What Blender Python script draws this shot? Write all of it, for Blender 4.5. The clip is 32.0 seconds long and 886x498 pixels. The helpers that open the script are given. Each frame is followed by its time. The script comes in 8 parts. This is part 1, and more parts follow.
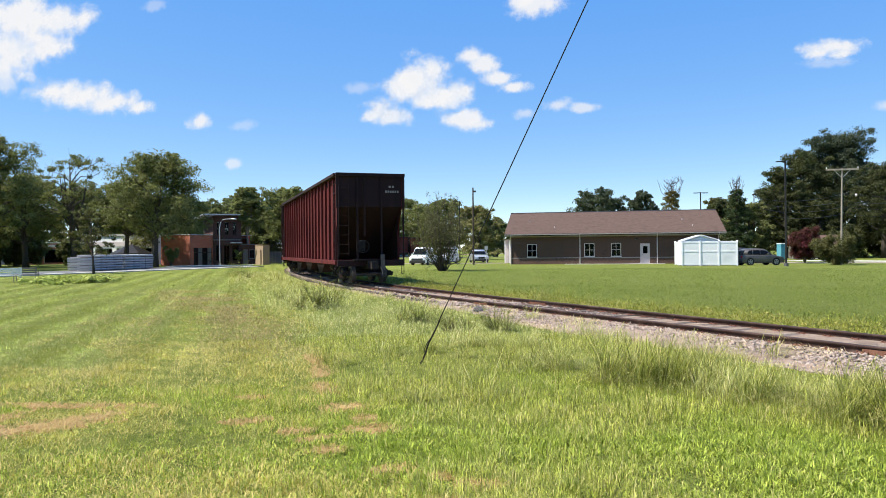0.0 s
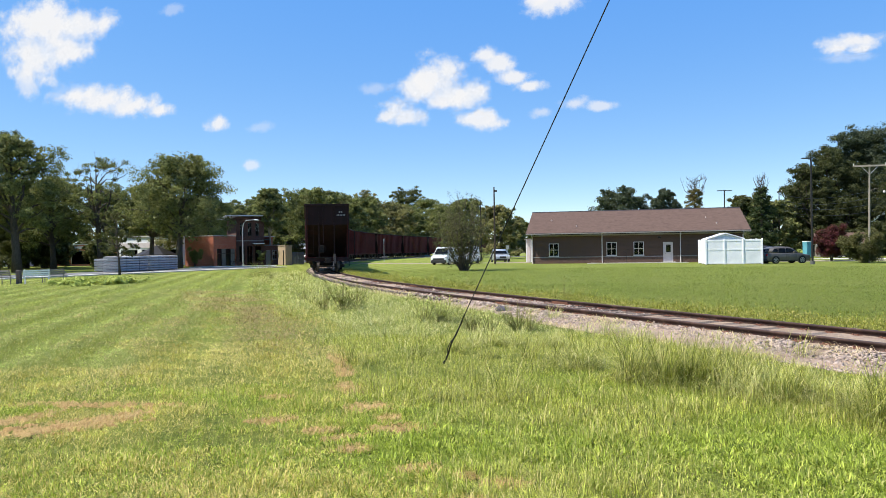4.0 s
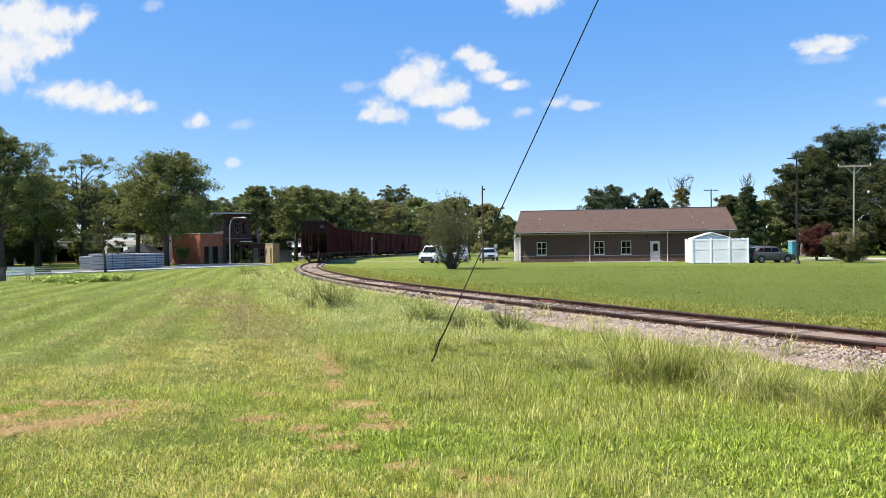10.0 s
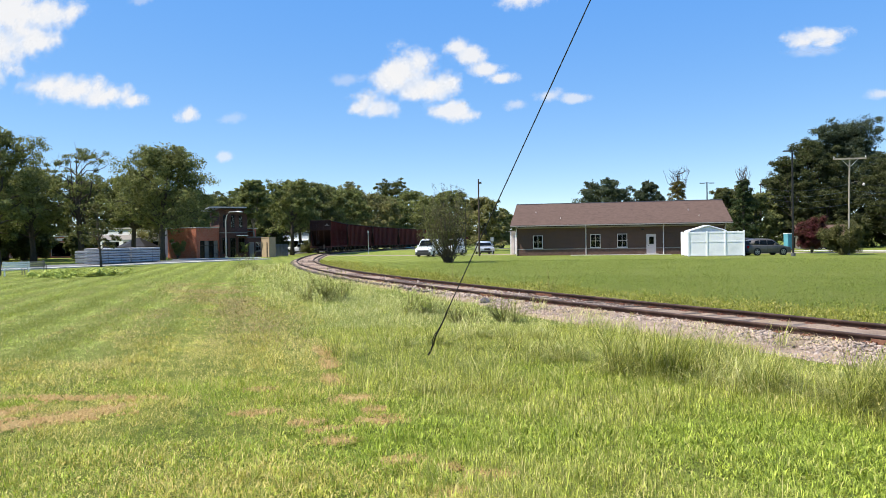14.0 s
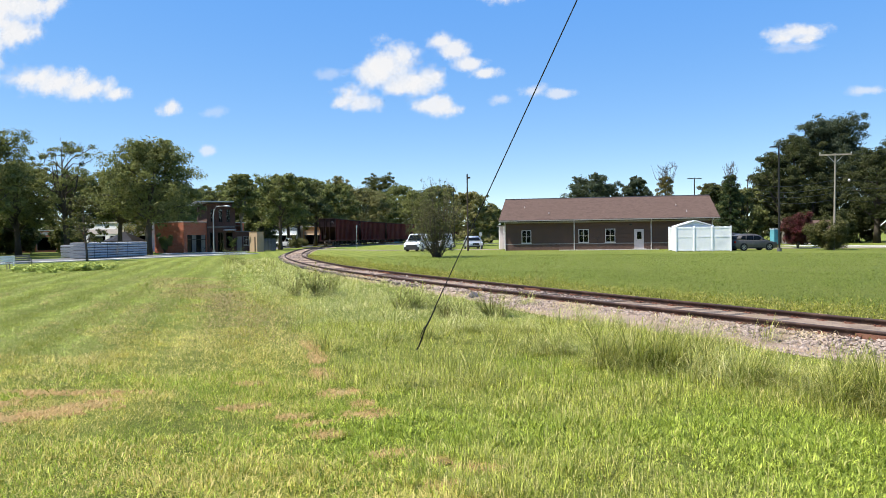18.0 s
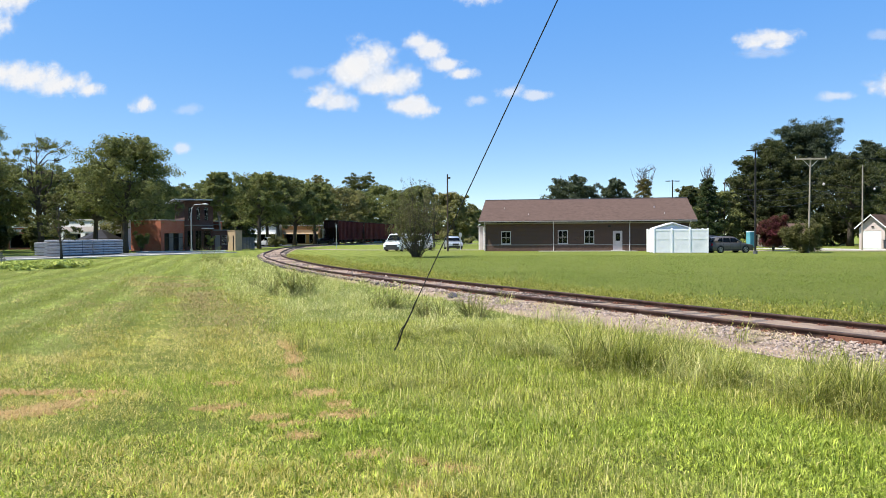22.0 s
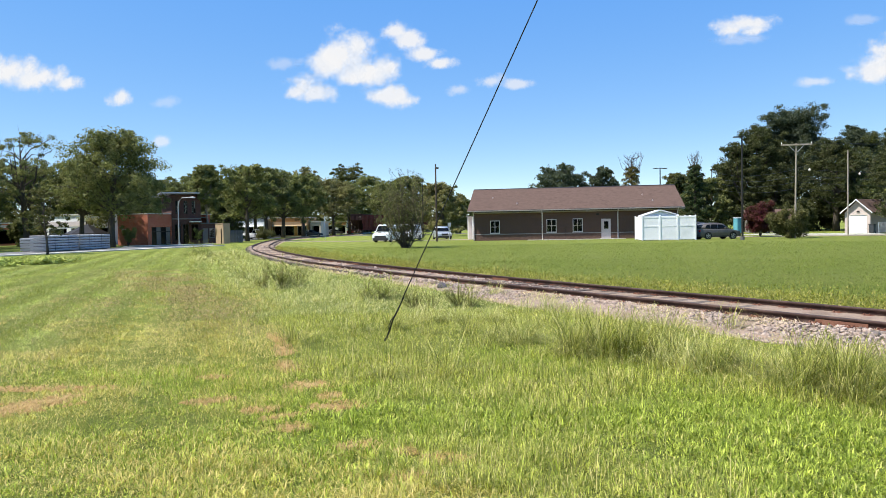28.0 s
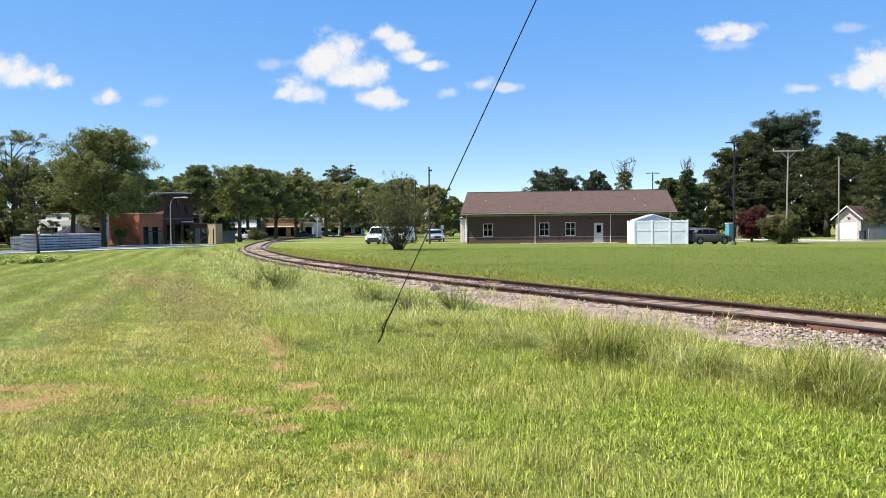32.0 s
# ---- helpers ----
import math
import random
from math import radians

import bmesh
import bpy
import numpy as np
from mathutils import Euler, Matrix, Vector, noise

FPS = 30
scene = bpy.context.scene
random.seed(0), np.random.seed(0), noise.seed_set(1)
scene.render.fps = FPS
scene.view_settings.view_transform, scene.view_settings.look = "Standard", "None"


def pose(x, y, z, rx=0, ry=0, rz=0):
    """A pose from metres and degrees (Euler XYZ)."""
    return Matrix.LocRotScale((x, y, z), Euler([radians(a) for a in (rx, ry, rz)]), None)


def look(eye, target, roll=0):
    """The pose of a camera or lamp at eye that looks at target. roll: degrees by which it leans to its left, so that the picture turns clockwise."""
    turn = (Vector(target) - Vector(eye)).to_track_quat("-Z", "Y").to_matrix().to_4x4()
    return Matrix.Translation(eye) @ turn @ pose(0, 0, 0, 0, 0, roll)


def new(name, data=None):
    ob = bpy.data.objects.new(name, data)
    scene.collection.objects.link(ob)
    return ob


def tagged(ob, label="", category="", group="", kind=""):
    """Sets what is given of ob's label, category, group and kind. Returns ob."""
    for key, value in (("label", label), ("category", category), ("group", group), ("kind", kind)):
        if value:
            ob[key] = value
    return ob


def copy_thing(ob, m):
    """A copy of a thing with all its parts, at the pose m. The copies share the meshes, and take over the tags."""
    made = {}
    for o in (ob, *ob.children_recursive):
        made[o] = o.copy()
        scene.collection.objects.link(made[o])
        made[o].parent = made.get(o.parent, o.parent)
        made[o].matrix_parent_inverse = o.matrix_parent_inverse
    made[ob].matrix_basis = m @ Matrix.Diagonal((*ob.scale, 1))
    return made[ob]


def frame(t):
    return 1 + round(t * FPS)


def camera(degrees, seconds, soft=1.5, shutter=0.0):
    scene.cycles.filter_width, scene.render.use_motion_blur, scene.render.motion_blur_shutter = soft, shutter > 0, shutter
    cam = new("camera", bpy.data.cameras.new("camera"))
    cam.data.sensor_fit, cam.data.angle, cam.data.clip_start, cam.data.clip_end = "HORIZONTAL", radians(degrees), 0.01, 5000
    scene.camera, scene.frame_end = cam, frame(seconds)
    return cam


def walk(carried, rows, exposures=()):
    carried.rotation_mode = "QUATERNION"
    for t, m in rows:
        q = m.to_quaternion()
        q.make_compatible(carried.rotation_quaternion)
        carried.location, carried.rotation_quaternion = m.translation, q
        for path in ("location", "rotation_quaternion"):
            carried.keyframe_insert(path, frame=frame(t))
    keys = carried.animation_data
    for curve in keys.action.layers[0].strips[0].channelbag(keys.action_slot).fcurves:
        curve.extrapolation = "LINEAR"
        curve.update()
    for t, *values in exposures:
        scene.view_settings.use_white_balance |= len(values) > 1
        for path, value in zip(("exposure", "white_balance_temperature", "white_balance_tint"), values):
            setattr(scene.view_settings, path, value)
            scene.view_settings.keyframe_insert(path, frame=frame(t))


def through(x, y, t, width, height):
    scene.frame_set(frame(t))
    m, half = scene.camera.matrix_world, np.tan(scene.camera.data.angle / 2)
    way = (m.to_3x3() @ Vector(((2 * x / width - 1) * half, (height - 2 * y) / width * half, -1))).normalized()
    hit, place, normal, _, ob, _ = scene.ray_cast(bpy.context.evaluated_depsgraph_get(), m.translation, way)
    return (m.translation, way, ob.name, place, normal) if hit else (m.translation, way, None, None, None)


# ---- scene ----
cam = camera(62.18, 32.0, soft=0.55)
PATH = [
    (0.0, pose(0.024, 0.009, 1.755, 90.069, 0.549, -0.431)),
    (0.5, pose(0.018, -0.006, 1.759, 90.002, 0.491, 0.199)),
    (1.0, pose(0.007, 0.006, 1.757, 89.850, 0.394, 0.615)),
    (1.5, pose(0.007, -0.004, 1.754, 89.743, 0.417, 1.008)),
    (2.0, pose(0.007, -0.002, 1.755, 89.747, 0.521, 1.287)),
    (2.5, pose(0.000, -0.003, 1.755, 89.835, 0.630, 1.348)),
    (3.0, pose(0.004, -0.002, 1.753, 89.930, 0.794, 1.290)),
    (3.5, pose(0.005, -0.005, 1.757, 89.990, 0.847, 1.259)),
    (5.5, pose(-0.006, -0.014, 1.751, 90.263, 0.719, 0.981)),
    (6.0, pose(-0.008, -0.008, 1.754, 90.215, 0.693, 0.926)),
    (6.5, pose(-0.006, -0.009, 1.752, 90.164, 0.659, 0.874)),
    (7.0, pose(-0.007, -0.010, 1.751, 90.096, 0.496, 0.872)),
    (7.5, pose(-0.017, -0.021, 1.750, 90.064, 0.356, 0.861)),
    (8.0, pose(-0.019, -0.026, 1.756, 90.073, 0.308, 0.734)),
    (8.5, pose(-0.011, -0.019, 1.754, 90.110, 0.510, 0.520)),
    (9.0, pose(-0.010, -0.025, 1.756, 90.109, 0.667, 0.344)),
    (9.5, pose(-0.006, -0.014, 1.755, 90.056, 0.707, 0.289)),
    (10.0, pose(-0.002, -0.001, 1.752, 89.936, 0.672, 0.289)),
    (10.5, pose(-0.004, -0.002, 1.752, 89.802, 0.599, 0.270)),
    (11.0, pose(-0.008, 0.004, 1.751, 89.722, 0.597, 0.225)),
    (11.5, pose(-0.005, -0.003, 1.751, 89.719, 0.616, 0.148)),
    (12.0, pose(-0.010, -0.011, 1.757, 89.668, 0.685, 0.071)),
    (12.5, pose(-0.006, -0.008, 1.754, 89.587, 0.832, 0.036)),
    (13.0, pose(0.000, -0.007, 1.753, 89.515, 0.943, -0.008)),
    (13.5, pose(0.001, -0.009, 1.754, 89.470, 0.885, -0.004)),
    (14.0, pose(0.000, -0.006, 1.755, 89.426, 0.834, 0.004)),
    (14.5, pose(-0.003, 0.004, 1.748, 89.424, 0.792, -0.022)),
    (16.5, pose(-0.007, -0.013, 1.751, 89.170, 0.694, -0.486)),
    (17.0, pose(-0.006, -0.007, 1.749, 89.115, 0.674, -0.621)),
    (17.5, pose(-0.006, -0.005, 1.748, 89.053, 0.740, -0.733)),
    (18.0, pose(-0.002, -0.005, 1.750, 89.007, 0.745, -0.883)),
    (18.5, pose(-0.003, 0.004, 1.745, 89.030, 0.760, -1.031)),
    (19.0, pose(-0.003, -0.001, 1.747, 89.026, 0.754, -1.151)),
    (19.5, pose(0.004, -0.009, 1.749, 88.988, 0.784, -1.260)),
    (20.0, pose(0.003, 0.006, 1.748, 88.901, 0.801, -1.332)),
    (20.5, pose(0.006, -0.005, 1.752, 88.821, 0.802, -1.407)),
    (21.0, pose(0.011, 0.010, 1.747, 88.835, 0.727, -1.643)),
    (21.5, pose(0.012, 0.019, 1.745, 88.941, 0.567, -2.036)),
    (22.0, pose(0.016, 0.018, 1.747, 89.012, 0.303, -2.443)),
    (22.5, pose(0.007, 0.024, 1.745, 88.962, 0.040, -2.673)),
    (23.0, pose(0.006, 0.031, 1.745, 88.848, -0.077, -2.662)),
    (23.5, pose(-0.001, 0.026, 1.744, 88.777, -0.100, -2.550)),
    (24.0, pose(-0.001, 0.014, 1.747, 88.804, 0.067, -2.528)),
    (24.5, pose(-0.005, 0.005, 1.744, 88.863, 0.261, -2.775)),
    (25.0, pose(0.004, 0.006, 1.750, 88.771, 0.394, -3.114)),
    (25.5, pose(0.004, 0.020, 1.744, 88.518, 0.562, -3.366)),
    (27.5, pose(0.025, 0.039, 1.742, 88.099, 1.125, -3.336)),
    (28.0, pose(0.022, 0.026, 1.745, 88.235, 1.070, -3.305)),
    (28.5, pose(0.014, 0.007, 1.748, 88.455, 0.975, -3.327)),
    (29.0, pose(0.004, 0.003, 1.746, 88.631, 0.905, -3.379)),
    (29.5, pose(0.001, -0.007, 1.747, 88.746, 0.896, -3.413)),
    (30.0, pose(-0.001, -0.003, 1.749, 88.786, 0.777, -3.473)),
    (30.5, pose(-0.005, -0.002, 1.745, 88.786, 0.676, -3.590)),
    (31.0, pose(-0.005, -0.003, 1.746, 88.688, 0.514, -3.729)),
    (31.5, pose(-0.006, 0.001, 1.746, 88.526, 0.502, -3.851)),
    (32.0, pose(-0.003, 0.020, 1.744, 88.423, 0.526, -3.871)),]
walk(cam, PATH)

# ---- sun, sky and exposure ----
SUN = Vector((-0.98, -0.2, 0.0)).normalized() * math.cos(radians(58)) + Vector((0, 0, math.sin(radians(58))))
scene.view_settings.exposure = 0.8
sun_lamp = bpy.data.lights.new("sun", "SUN")
sun_lamp.energy, sun_lamp.angle, sun_lamp.color = 5.0, radians(0.53), (1.0, 0.955, 0.88)
sun = new("sun", sun_lamp)
sun.matrix_world = look(SUN * 100, (0, 0, 0))
world = bpy.data.worlds.new("sky")
scene.world = world
world.use_nodes = True
wn, wl = world.node_tree.nodes, world.node_tree.links
wn.clear()
sky = wn.new("ShaderNodeTexSky")
sky.sky_type = "NISHITA"
sky.sun_disc = False
sky.sun_elevation = radians(58)
sky.sun_rotation = math.atan2(SUN.x, SUN.y)
sky.altitude = 3000
sky.air_density, sky.dust_density, sky.ozone_density = 0.5, 0.0, 3.2
sky_bg = wn.new("ShaderNodeBackground")
sky_bg.inputs["Strength"].default_value = 0.145
sky_out = wn.new("ShaderNodeOutputWorld")
sky_hue = wn.new("ShaderNodeHueSaturation")
sky_hue.inputs["Saturation"].default_value = 1.06
sky_hue.inputs["Hue"].default_value = 0.494
sky_hue.inputs["Value"].default_value = 1.44
wl.new(sky.outputs[0], sky_hue.inputs["Color"])
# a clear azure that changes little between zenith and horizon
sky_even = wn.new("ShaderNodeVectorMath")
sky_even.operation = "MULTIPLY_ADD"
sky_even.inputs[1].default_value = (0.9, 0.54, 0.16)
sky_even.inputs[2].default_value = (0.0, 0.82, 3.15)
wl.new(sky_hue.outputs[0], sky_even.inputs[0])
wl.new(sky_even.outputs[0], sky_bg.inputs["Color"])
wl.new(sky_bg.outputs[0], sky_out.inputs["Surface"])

# ---- materials ----
def nodes_of(name):
    m = bpy.data.materials.new(name)
    m.use_nodes = True
    n, l = m.node_tree.nodes, m.node_tree.links
    return m, n, l, n["Principled BSDF"]


def mixed(n, l, fac, a, b, blend="MIX"):
    x = n.new("ShaderNodeMix")
    x.data_type, x.blend_type = "RGBA", blend
    for s, v in ((x.inputs[0], fac), (x.inputs[6], a), (x.inputs[7], b)):
        if isinstance(v, (int, float)):
            s.default_value = v
        elif isinstance(v, tuple):
            s.default_value = (*v[:3], 1)
        else:
            l.new(v, s)
    return x.outputs[2]


def noise_at(n, l, coords, scale, detail=4.0, rough=0.6, lo=0.35, hi=0.65):
    t = n.new("ShaderNodeTexNoise")
    t.inputs["Scale"].default_value, t.inputs["Detail"].default_value, t.inputs["Roughness"].default_value = scale, detail, rough
    l.new(coords, t.inputs["Vector"])
    r = n.new("ShaderNodeMapRange")
    r.inputs[1].default_value, r.inputs[2].default_value = lo, hi
    l.new(t.outputs[0], r.inputs[0])
    return r.outputs[0]


def calc(n, l, op, a, b=0.0):
    x = n.new("ShaderNodeMath")
    x.operation = op
    x.use_clamp = op in ("MULTIPLY", "ADD")
    for s, v in zip(x.inputs, (a, b)):
        if isinstance(v, (int, float)):
            s.default_value = v
        else:
            l.new(v, s)
    return x.outputs[0]


def surface(name, c1, c2, scale=1.5, fine=30.0, rough=0.8, metal=0.0, bump=0.3, dirt=None, dirt_scale=0.7, stretch=(1, 1, 1), depth=0.01, vary=0.0):
    """A worn surface: two colours at a large scale, grain at a fine one, optional dirt."""
    m, n, l, p = nodes_of(name)
    tc = n.new("ShaderNodeTexCoord")
    mp = n.new("ShaderNodeMapping")
    mp.inputs["Scale"].default_value = stretch
    l.new(tc.outputs["Object"], mp.inputs[0])
    v = mp.outputs[0]
    col = mixed(n, l, noise_at(n, l, v, scale), c1, c2)
    grain = noise_at(n, l, v, fine, 3.0, 0.7, 0.2, 0.8)
    col = mixed(n, l, 0.35, col, mixed(n, l, grain, tuple(c * 0.55 for c in c1), tuple(min(1, c * 1.35) for c in c2)))
    if dirt:
        col = mixed(n, l, noise_at(n, l, v, dirt_scale, 8.0, 0.7, 0.5, 0.72), col, dirt)
    if vary:
        oi = n.new("ShaderNodeObjectInfo")
        hv = n.new("ShaderNodeHueSaturation")
        l.new(calc(n, l, "MULTIPLY_ADD", oi.outputs["Random"], vary), hv.inputs["Value"])
        hv.inputs["Value"].links[0].from_node.inputs[2].default_value = 1 - vary / 2
        hv.inputs["Value"].links[0].from_node.use_clamp = False
        l.new(col, hv.inputs["Color"])
        col = hv.outputs[0]
    l.new(col, p.inputs["Base Color"])
    p.inputs["Roughness"].default_value, p.inputs["Metallic"].default_value = rough, metal
    p.inputs["Specular IOR Level"].default_value = 0.1 if rough > 0.8 else 0.3
    if bump:
        b = n.new("ShaderNodeBump")
        b.inputs["Strength"].default_value, b.inputs["Distance"].default_value = bump, depth
        l.new(grain, b.inputs["Height"])
        l.new(b.outputs[0], p.inputs["Normal"])
    return m


def leaf_material(name, dark, light, warm, through=0.35, warm_part=0.2):
    """Leaves or blades: each island has its own tone, with patches across the plant, and light comes through."""
    m, n, l, p = nodes_of(name)
    tc, geo = n.new("ShaderNodeTexCoord"), n.new("ShaderNodeNewGeometry")
    patch = noise_at(n, l, tc.outputs["Object"], 0.6, 3.0)
    col = mixed(n, l, geo.outputs["Random Per Island"], dark, light)
    col = mixed(n, l, calc(n, l, "MULTIPLY", patch, warm_part * 2), col, warm)
    l.new(col, p.inputs["Base Color"])
    p.inputs["Roughness"].default_value = 0.65
    p.inputs["Specular IOR Level"].default_value = 0.1
    tr = n.new("ShaderNodeBsdfTranslucent")
    l.new(mixed(n, l, 0.35, col, (0.32, 0.38, 0.07)), tr.inputs["Color"])
    mx = n.new("ShaderNodeMixShader")
    mx.inputs[0].default_value = through * 0.7
    out = n["Material Output"]
    l.new(p.outputs[0], mx.inputs[1])
    l.new(tr.outputs[0], mx.inputs[2])
    l.new(mx.outputs[0], out.inputs["Surface"])
    return m


def bricks(name, c1, c2, mortar, scale=1.0):
    m, n, l, p = nodes_of(name)
    tc = n.new("ShaderNodeTexCoord")
    sp, cb = n.new("ShaderNodeSeparateXYZ"), n.new("ShaderNodeCombineXYZ")
    l.new(tc.outputs["Object"], sp.inputs[0])
    l.new(calc(n, l, "ADD", sp.outputs[0], sp.outputs[1]), cb.inputs[0])
    cb.inputs[0].links[0].from_node.use_clamp = False
    l.new(sp.outputs[2], cb.inputs[1])
    t = n.new("ShaderNodeTexBrick")
    t.inputs["Color1"].default_value, t.inputs["Color2"].default_value, t.inputs["Mortar"].default_value = (*c1, 1), (*c2, 1), (*mortar, 1)
    t.inputs["Scale"].default_value, t.inputs["Mortar Size"].default_value = scale, 0.006
    t.inputs["Brick Width"].default_value, t.inputs["Row Height"].default_value = 0.21, 0.075
    l.new(cb.outputs[0], t.inputs["Vector"])
    stain = noise_at(n, l, tc.outputs["Object"], 0.5, 6.0, 0.7, 0.3, 0.75)
    l.new(mixed(n, l, calc(n, l, "MULTIPLY", stain, 0.45), t.outputs["Color"], tuple(c * 0.5 for c in c1)), p.inputs["Base Color"])
    p.inputs["Roughness"].default_value = 0.9
    b = n.new("ShaderNodeBump")
    b.inputs["Strength"].default_value, b.inputs["Distance"].default_value = 0.5, 0.01
    l.new(calc(n, l, "SUBTRACT", 1.0, t.outputs["Fac"]), b.inputs["Height"])
    l.new(b.outputs[0], p.inputs["Normal"])
    return m


def lap_siding(name, c1, c2, row=0.15):
    m, n, l, p = nodes_of(name)
    tc = n.new("ShaderNodeTexCoord")
    sp = n.new("ShaderNodeSeparateXYZ")
    l.new(tc.outputs["Object"], sp.inputs[0])
    saw = calc(n, l, "FRACT", calc(n, l, "DIVIDE", sp.outputs[2], row))
    saw.node.inputs[0].links[0].from_node.use_clamp = False
    col = mixed(n, l, noise_at(n, l, tc.outputs["Object"], 0.9, 6.0), c1, c2)
    col = mixed(n, l, noise_at(n, l, tc.outputs["Object"], 25.0, 2.0), col, tuple(c * 0.8 for c in c1))
    l.new(col, p.inputs["Base Color"])
    p.inputs["Roughness"].default_value = 0.75
    b = n.new("ShaderNodeBump")
    b.inputs["Strength"].default_value, b.inputs["Distance"].default_value = 0.7, 0.012
    l.new(calc(n, l, "SUBTRACT", 1.0, saw), b.inputs["Height"])
    l.new(b.outputs[0], p.inputs["Normal"])
    return m


def paint(name, c, rough=0.3, metal=0.0, coat=0.4):
    m, n, l, p = nodes_of(name)
    tc = n.new("ShaderNodeTexCoord")
    d = noise_at(n, l, tc.outputs["Object"], 2.5, 6.0, 0.7, 0.45, 0.8)
    l.new(mixed(n, l, calc(n, l, "MULTIPLY", d, 0.25), c, (0.25, 0.22, 0.18)), p.inputs["Base Color"])
    l.new(calc(n, l, "ADD", calc(n, l, "MULTIPLY", d, 0.25), rough), p.inputs["Roughness"])
    p.inputs["Metallic"].default_value, p.inputs["Coat Weight"].default_value = metal, coat
    return m


def plain(name, c, rough=0.5, metal=0.0, spec=0.5):
    m, n, l, p = nodes_of(name)
    p.inputs["Base Color"].default_value = (*c, 1)
    p.inputs["Roughness"].default_value, p.inputs["Metallic"].default_value = rough, metal
    p.inputs["Specular IOR Level"].default_value = spec
    return m


def clear_glass(name):
    m, n, l, p = nodes_of(name)
    p.inputs["Base Color"].default_value = (0.75, 0.8, 0.8, 1)
    p.inputs["Transmission Weight"].default_value, p.inputs["Roughness"].default_value = 1.0, 0.03
    p.inputs["Specular IOR Level"].default_value, p.inputs["IOR"].default_value = 0.25, 1.3
    return m


def lawn_colours(n, l, v):
    """The lawn's own pattern: strips for the sheen of mown grass, patches of clover green, dry straw."""
    mp = n.new("ShaderNodeMapping")
    mp.inputs["Rotation"].default_value = (0, 0, radians(-14))
    l.new(v, mp.inputs[0])
    sp = n.new("ShaderNodeSeparateXYZ")
    l.new(mp.outputs[0], sp.inputs[0])
    wob = noise_at(n, l, v, 0.35, 2.0, 0.5, 0.2, 0.8)
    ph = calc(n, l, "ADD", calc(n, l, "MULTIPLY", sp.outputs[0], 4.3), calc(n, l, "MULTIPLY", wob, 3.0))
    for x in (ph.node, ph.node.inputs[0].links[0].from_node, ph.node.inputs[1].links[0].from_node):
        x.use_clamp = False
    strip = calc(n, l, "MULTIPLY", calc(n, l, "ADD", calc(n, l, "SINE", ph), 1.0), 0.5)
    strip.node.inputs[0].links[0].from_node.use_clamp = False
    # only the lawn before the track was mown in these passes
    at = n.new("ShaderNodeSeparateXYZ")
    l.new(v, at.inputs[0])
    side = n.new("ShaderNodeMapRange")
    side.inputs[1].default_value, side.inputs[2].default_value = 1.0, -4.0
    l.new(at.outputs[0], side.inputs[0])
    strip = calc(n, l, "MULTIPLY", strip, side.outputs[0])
    big = noise_at(n, l, v, 0.22, 4.0, 0.6)
    mid = noise_at(n, l, v, 1.3, 4.0, 0.65)
    return strip, big, mid


def grass_blades(name, dark, light, straw, dry=0.35, through=0.2, deep=(0.12, 0.18, 0.018), mown=0.45):
    """Blades: each has its own tone, over patches of lush, deep green and dry growth."""
    m, n, l, p = nodes_of(name)
    tc, geo = n.new("ShaderNodeTexCoord"), n.new("ShaderNodeNewGeometry")
    v = tc.outputs["Object"]
    strip, big, mid = lawn_colours(n, l, v)
    rnd = geo.outputs["Random Per Island"]
    tone = n.new("ShaderNodeMapRange")
    tone.interpolation_type = "SMOOTHSTEP"
    tone.inputs[1].default_value, tone.inputs[2].default_value = 0.3, 0.75
    l.new(rnd, tone.inputs[0])
    col = mixed(n, l, tone.outputs[0], dark, light)
    # sheen of the mown passes, put into the colour as lighter strips
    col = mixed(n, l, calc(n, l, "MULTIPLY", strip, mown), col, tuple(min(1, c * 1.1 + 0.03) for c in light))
    col = mixed(n, l, calc(n, l, "MULTIPLY", noise_at(n, l, v, 2.1, 4.0, 0.65, 0.46, 0.62), 0.6), col, deep)
    col = mixed(n, l, calc(n, l, "MULTIPLY", noise_at(n, l, v, 5.5, 3.0, 0.6, 0.48, 0.6), 0.7), col, deep)
    col = mixed(n, l, calc(n, l, "MULTIPLY", noise_at(n, l, v, 17.0, 2.0, 0.6, 0.48, 0.56), 0.55), col, tuple(c * 0.6 for c in deep))
    # passes that lean the other way have their shade painted in
    pass_shade = calc(n, l, "MULTIPLY", calc(n, l, "SUBTRACT", 1.0, strip), mown * 0.9)
    col = mixed(n, l, pass_shade, col, tuple(c * 0.42 for c in light))
    dryness = calc(n, l, "MULTIPLY", calc(n, l, "ADD", calc(n, l, "MULTIPLY", big, 0.5), calc(n, l, "MULTIPLY", mid, 0.5)), dry)
    col = mixed(n, l, dryness, col, straw)
    few = calc(n, l, "GREATER_THAN", calc(n, l, "FRACT", calc(n, l, "MULTIPLY", rnd, 37.0)), 1 - dry * 0.45)
    few.node.inputs[0].links[0].from_node.inputs[0].links[0].from_node.use_clamp = False
    col = mixed(n, l, few, col, straw)
    l.new(col, p.inputs["Base Color"])
    p.inputs["Roughness"].default_value, p.inputs["Specular IOR Level"].default_value = 0.5, 0.16
    tr = n.new("ShaderNodeBsdfTranslucent")
    l.new(mixed(n, l, 0.25, col, (0.45, 0.55, 0.03)), tr.inputs["Color"])
    mx = n.new("ShaderNodeMixShader")
    mx.inputs[0].default_value = through
    l.new(p.outputs[0], mx.inputs[1])
    l.new(tr.outputs[0], mx.inputs[2])
    l.new(mx.outputs[0], n["Material Output"].inputs["Surface"])
    return m


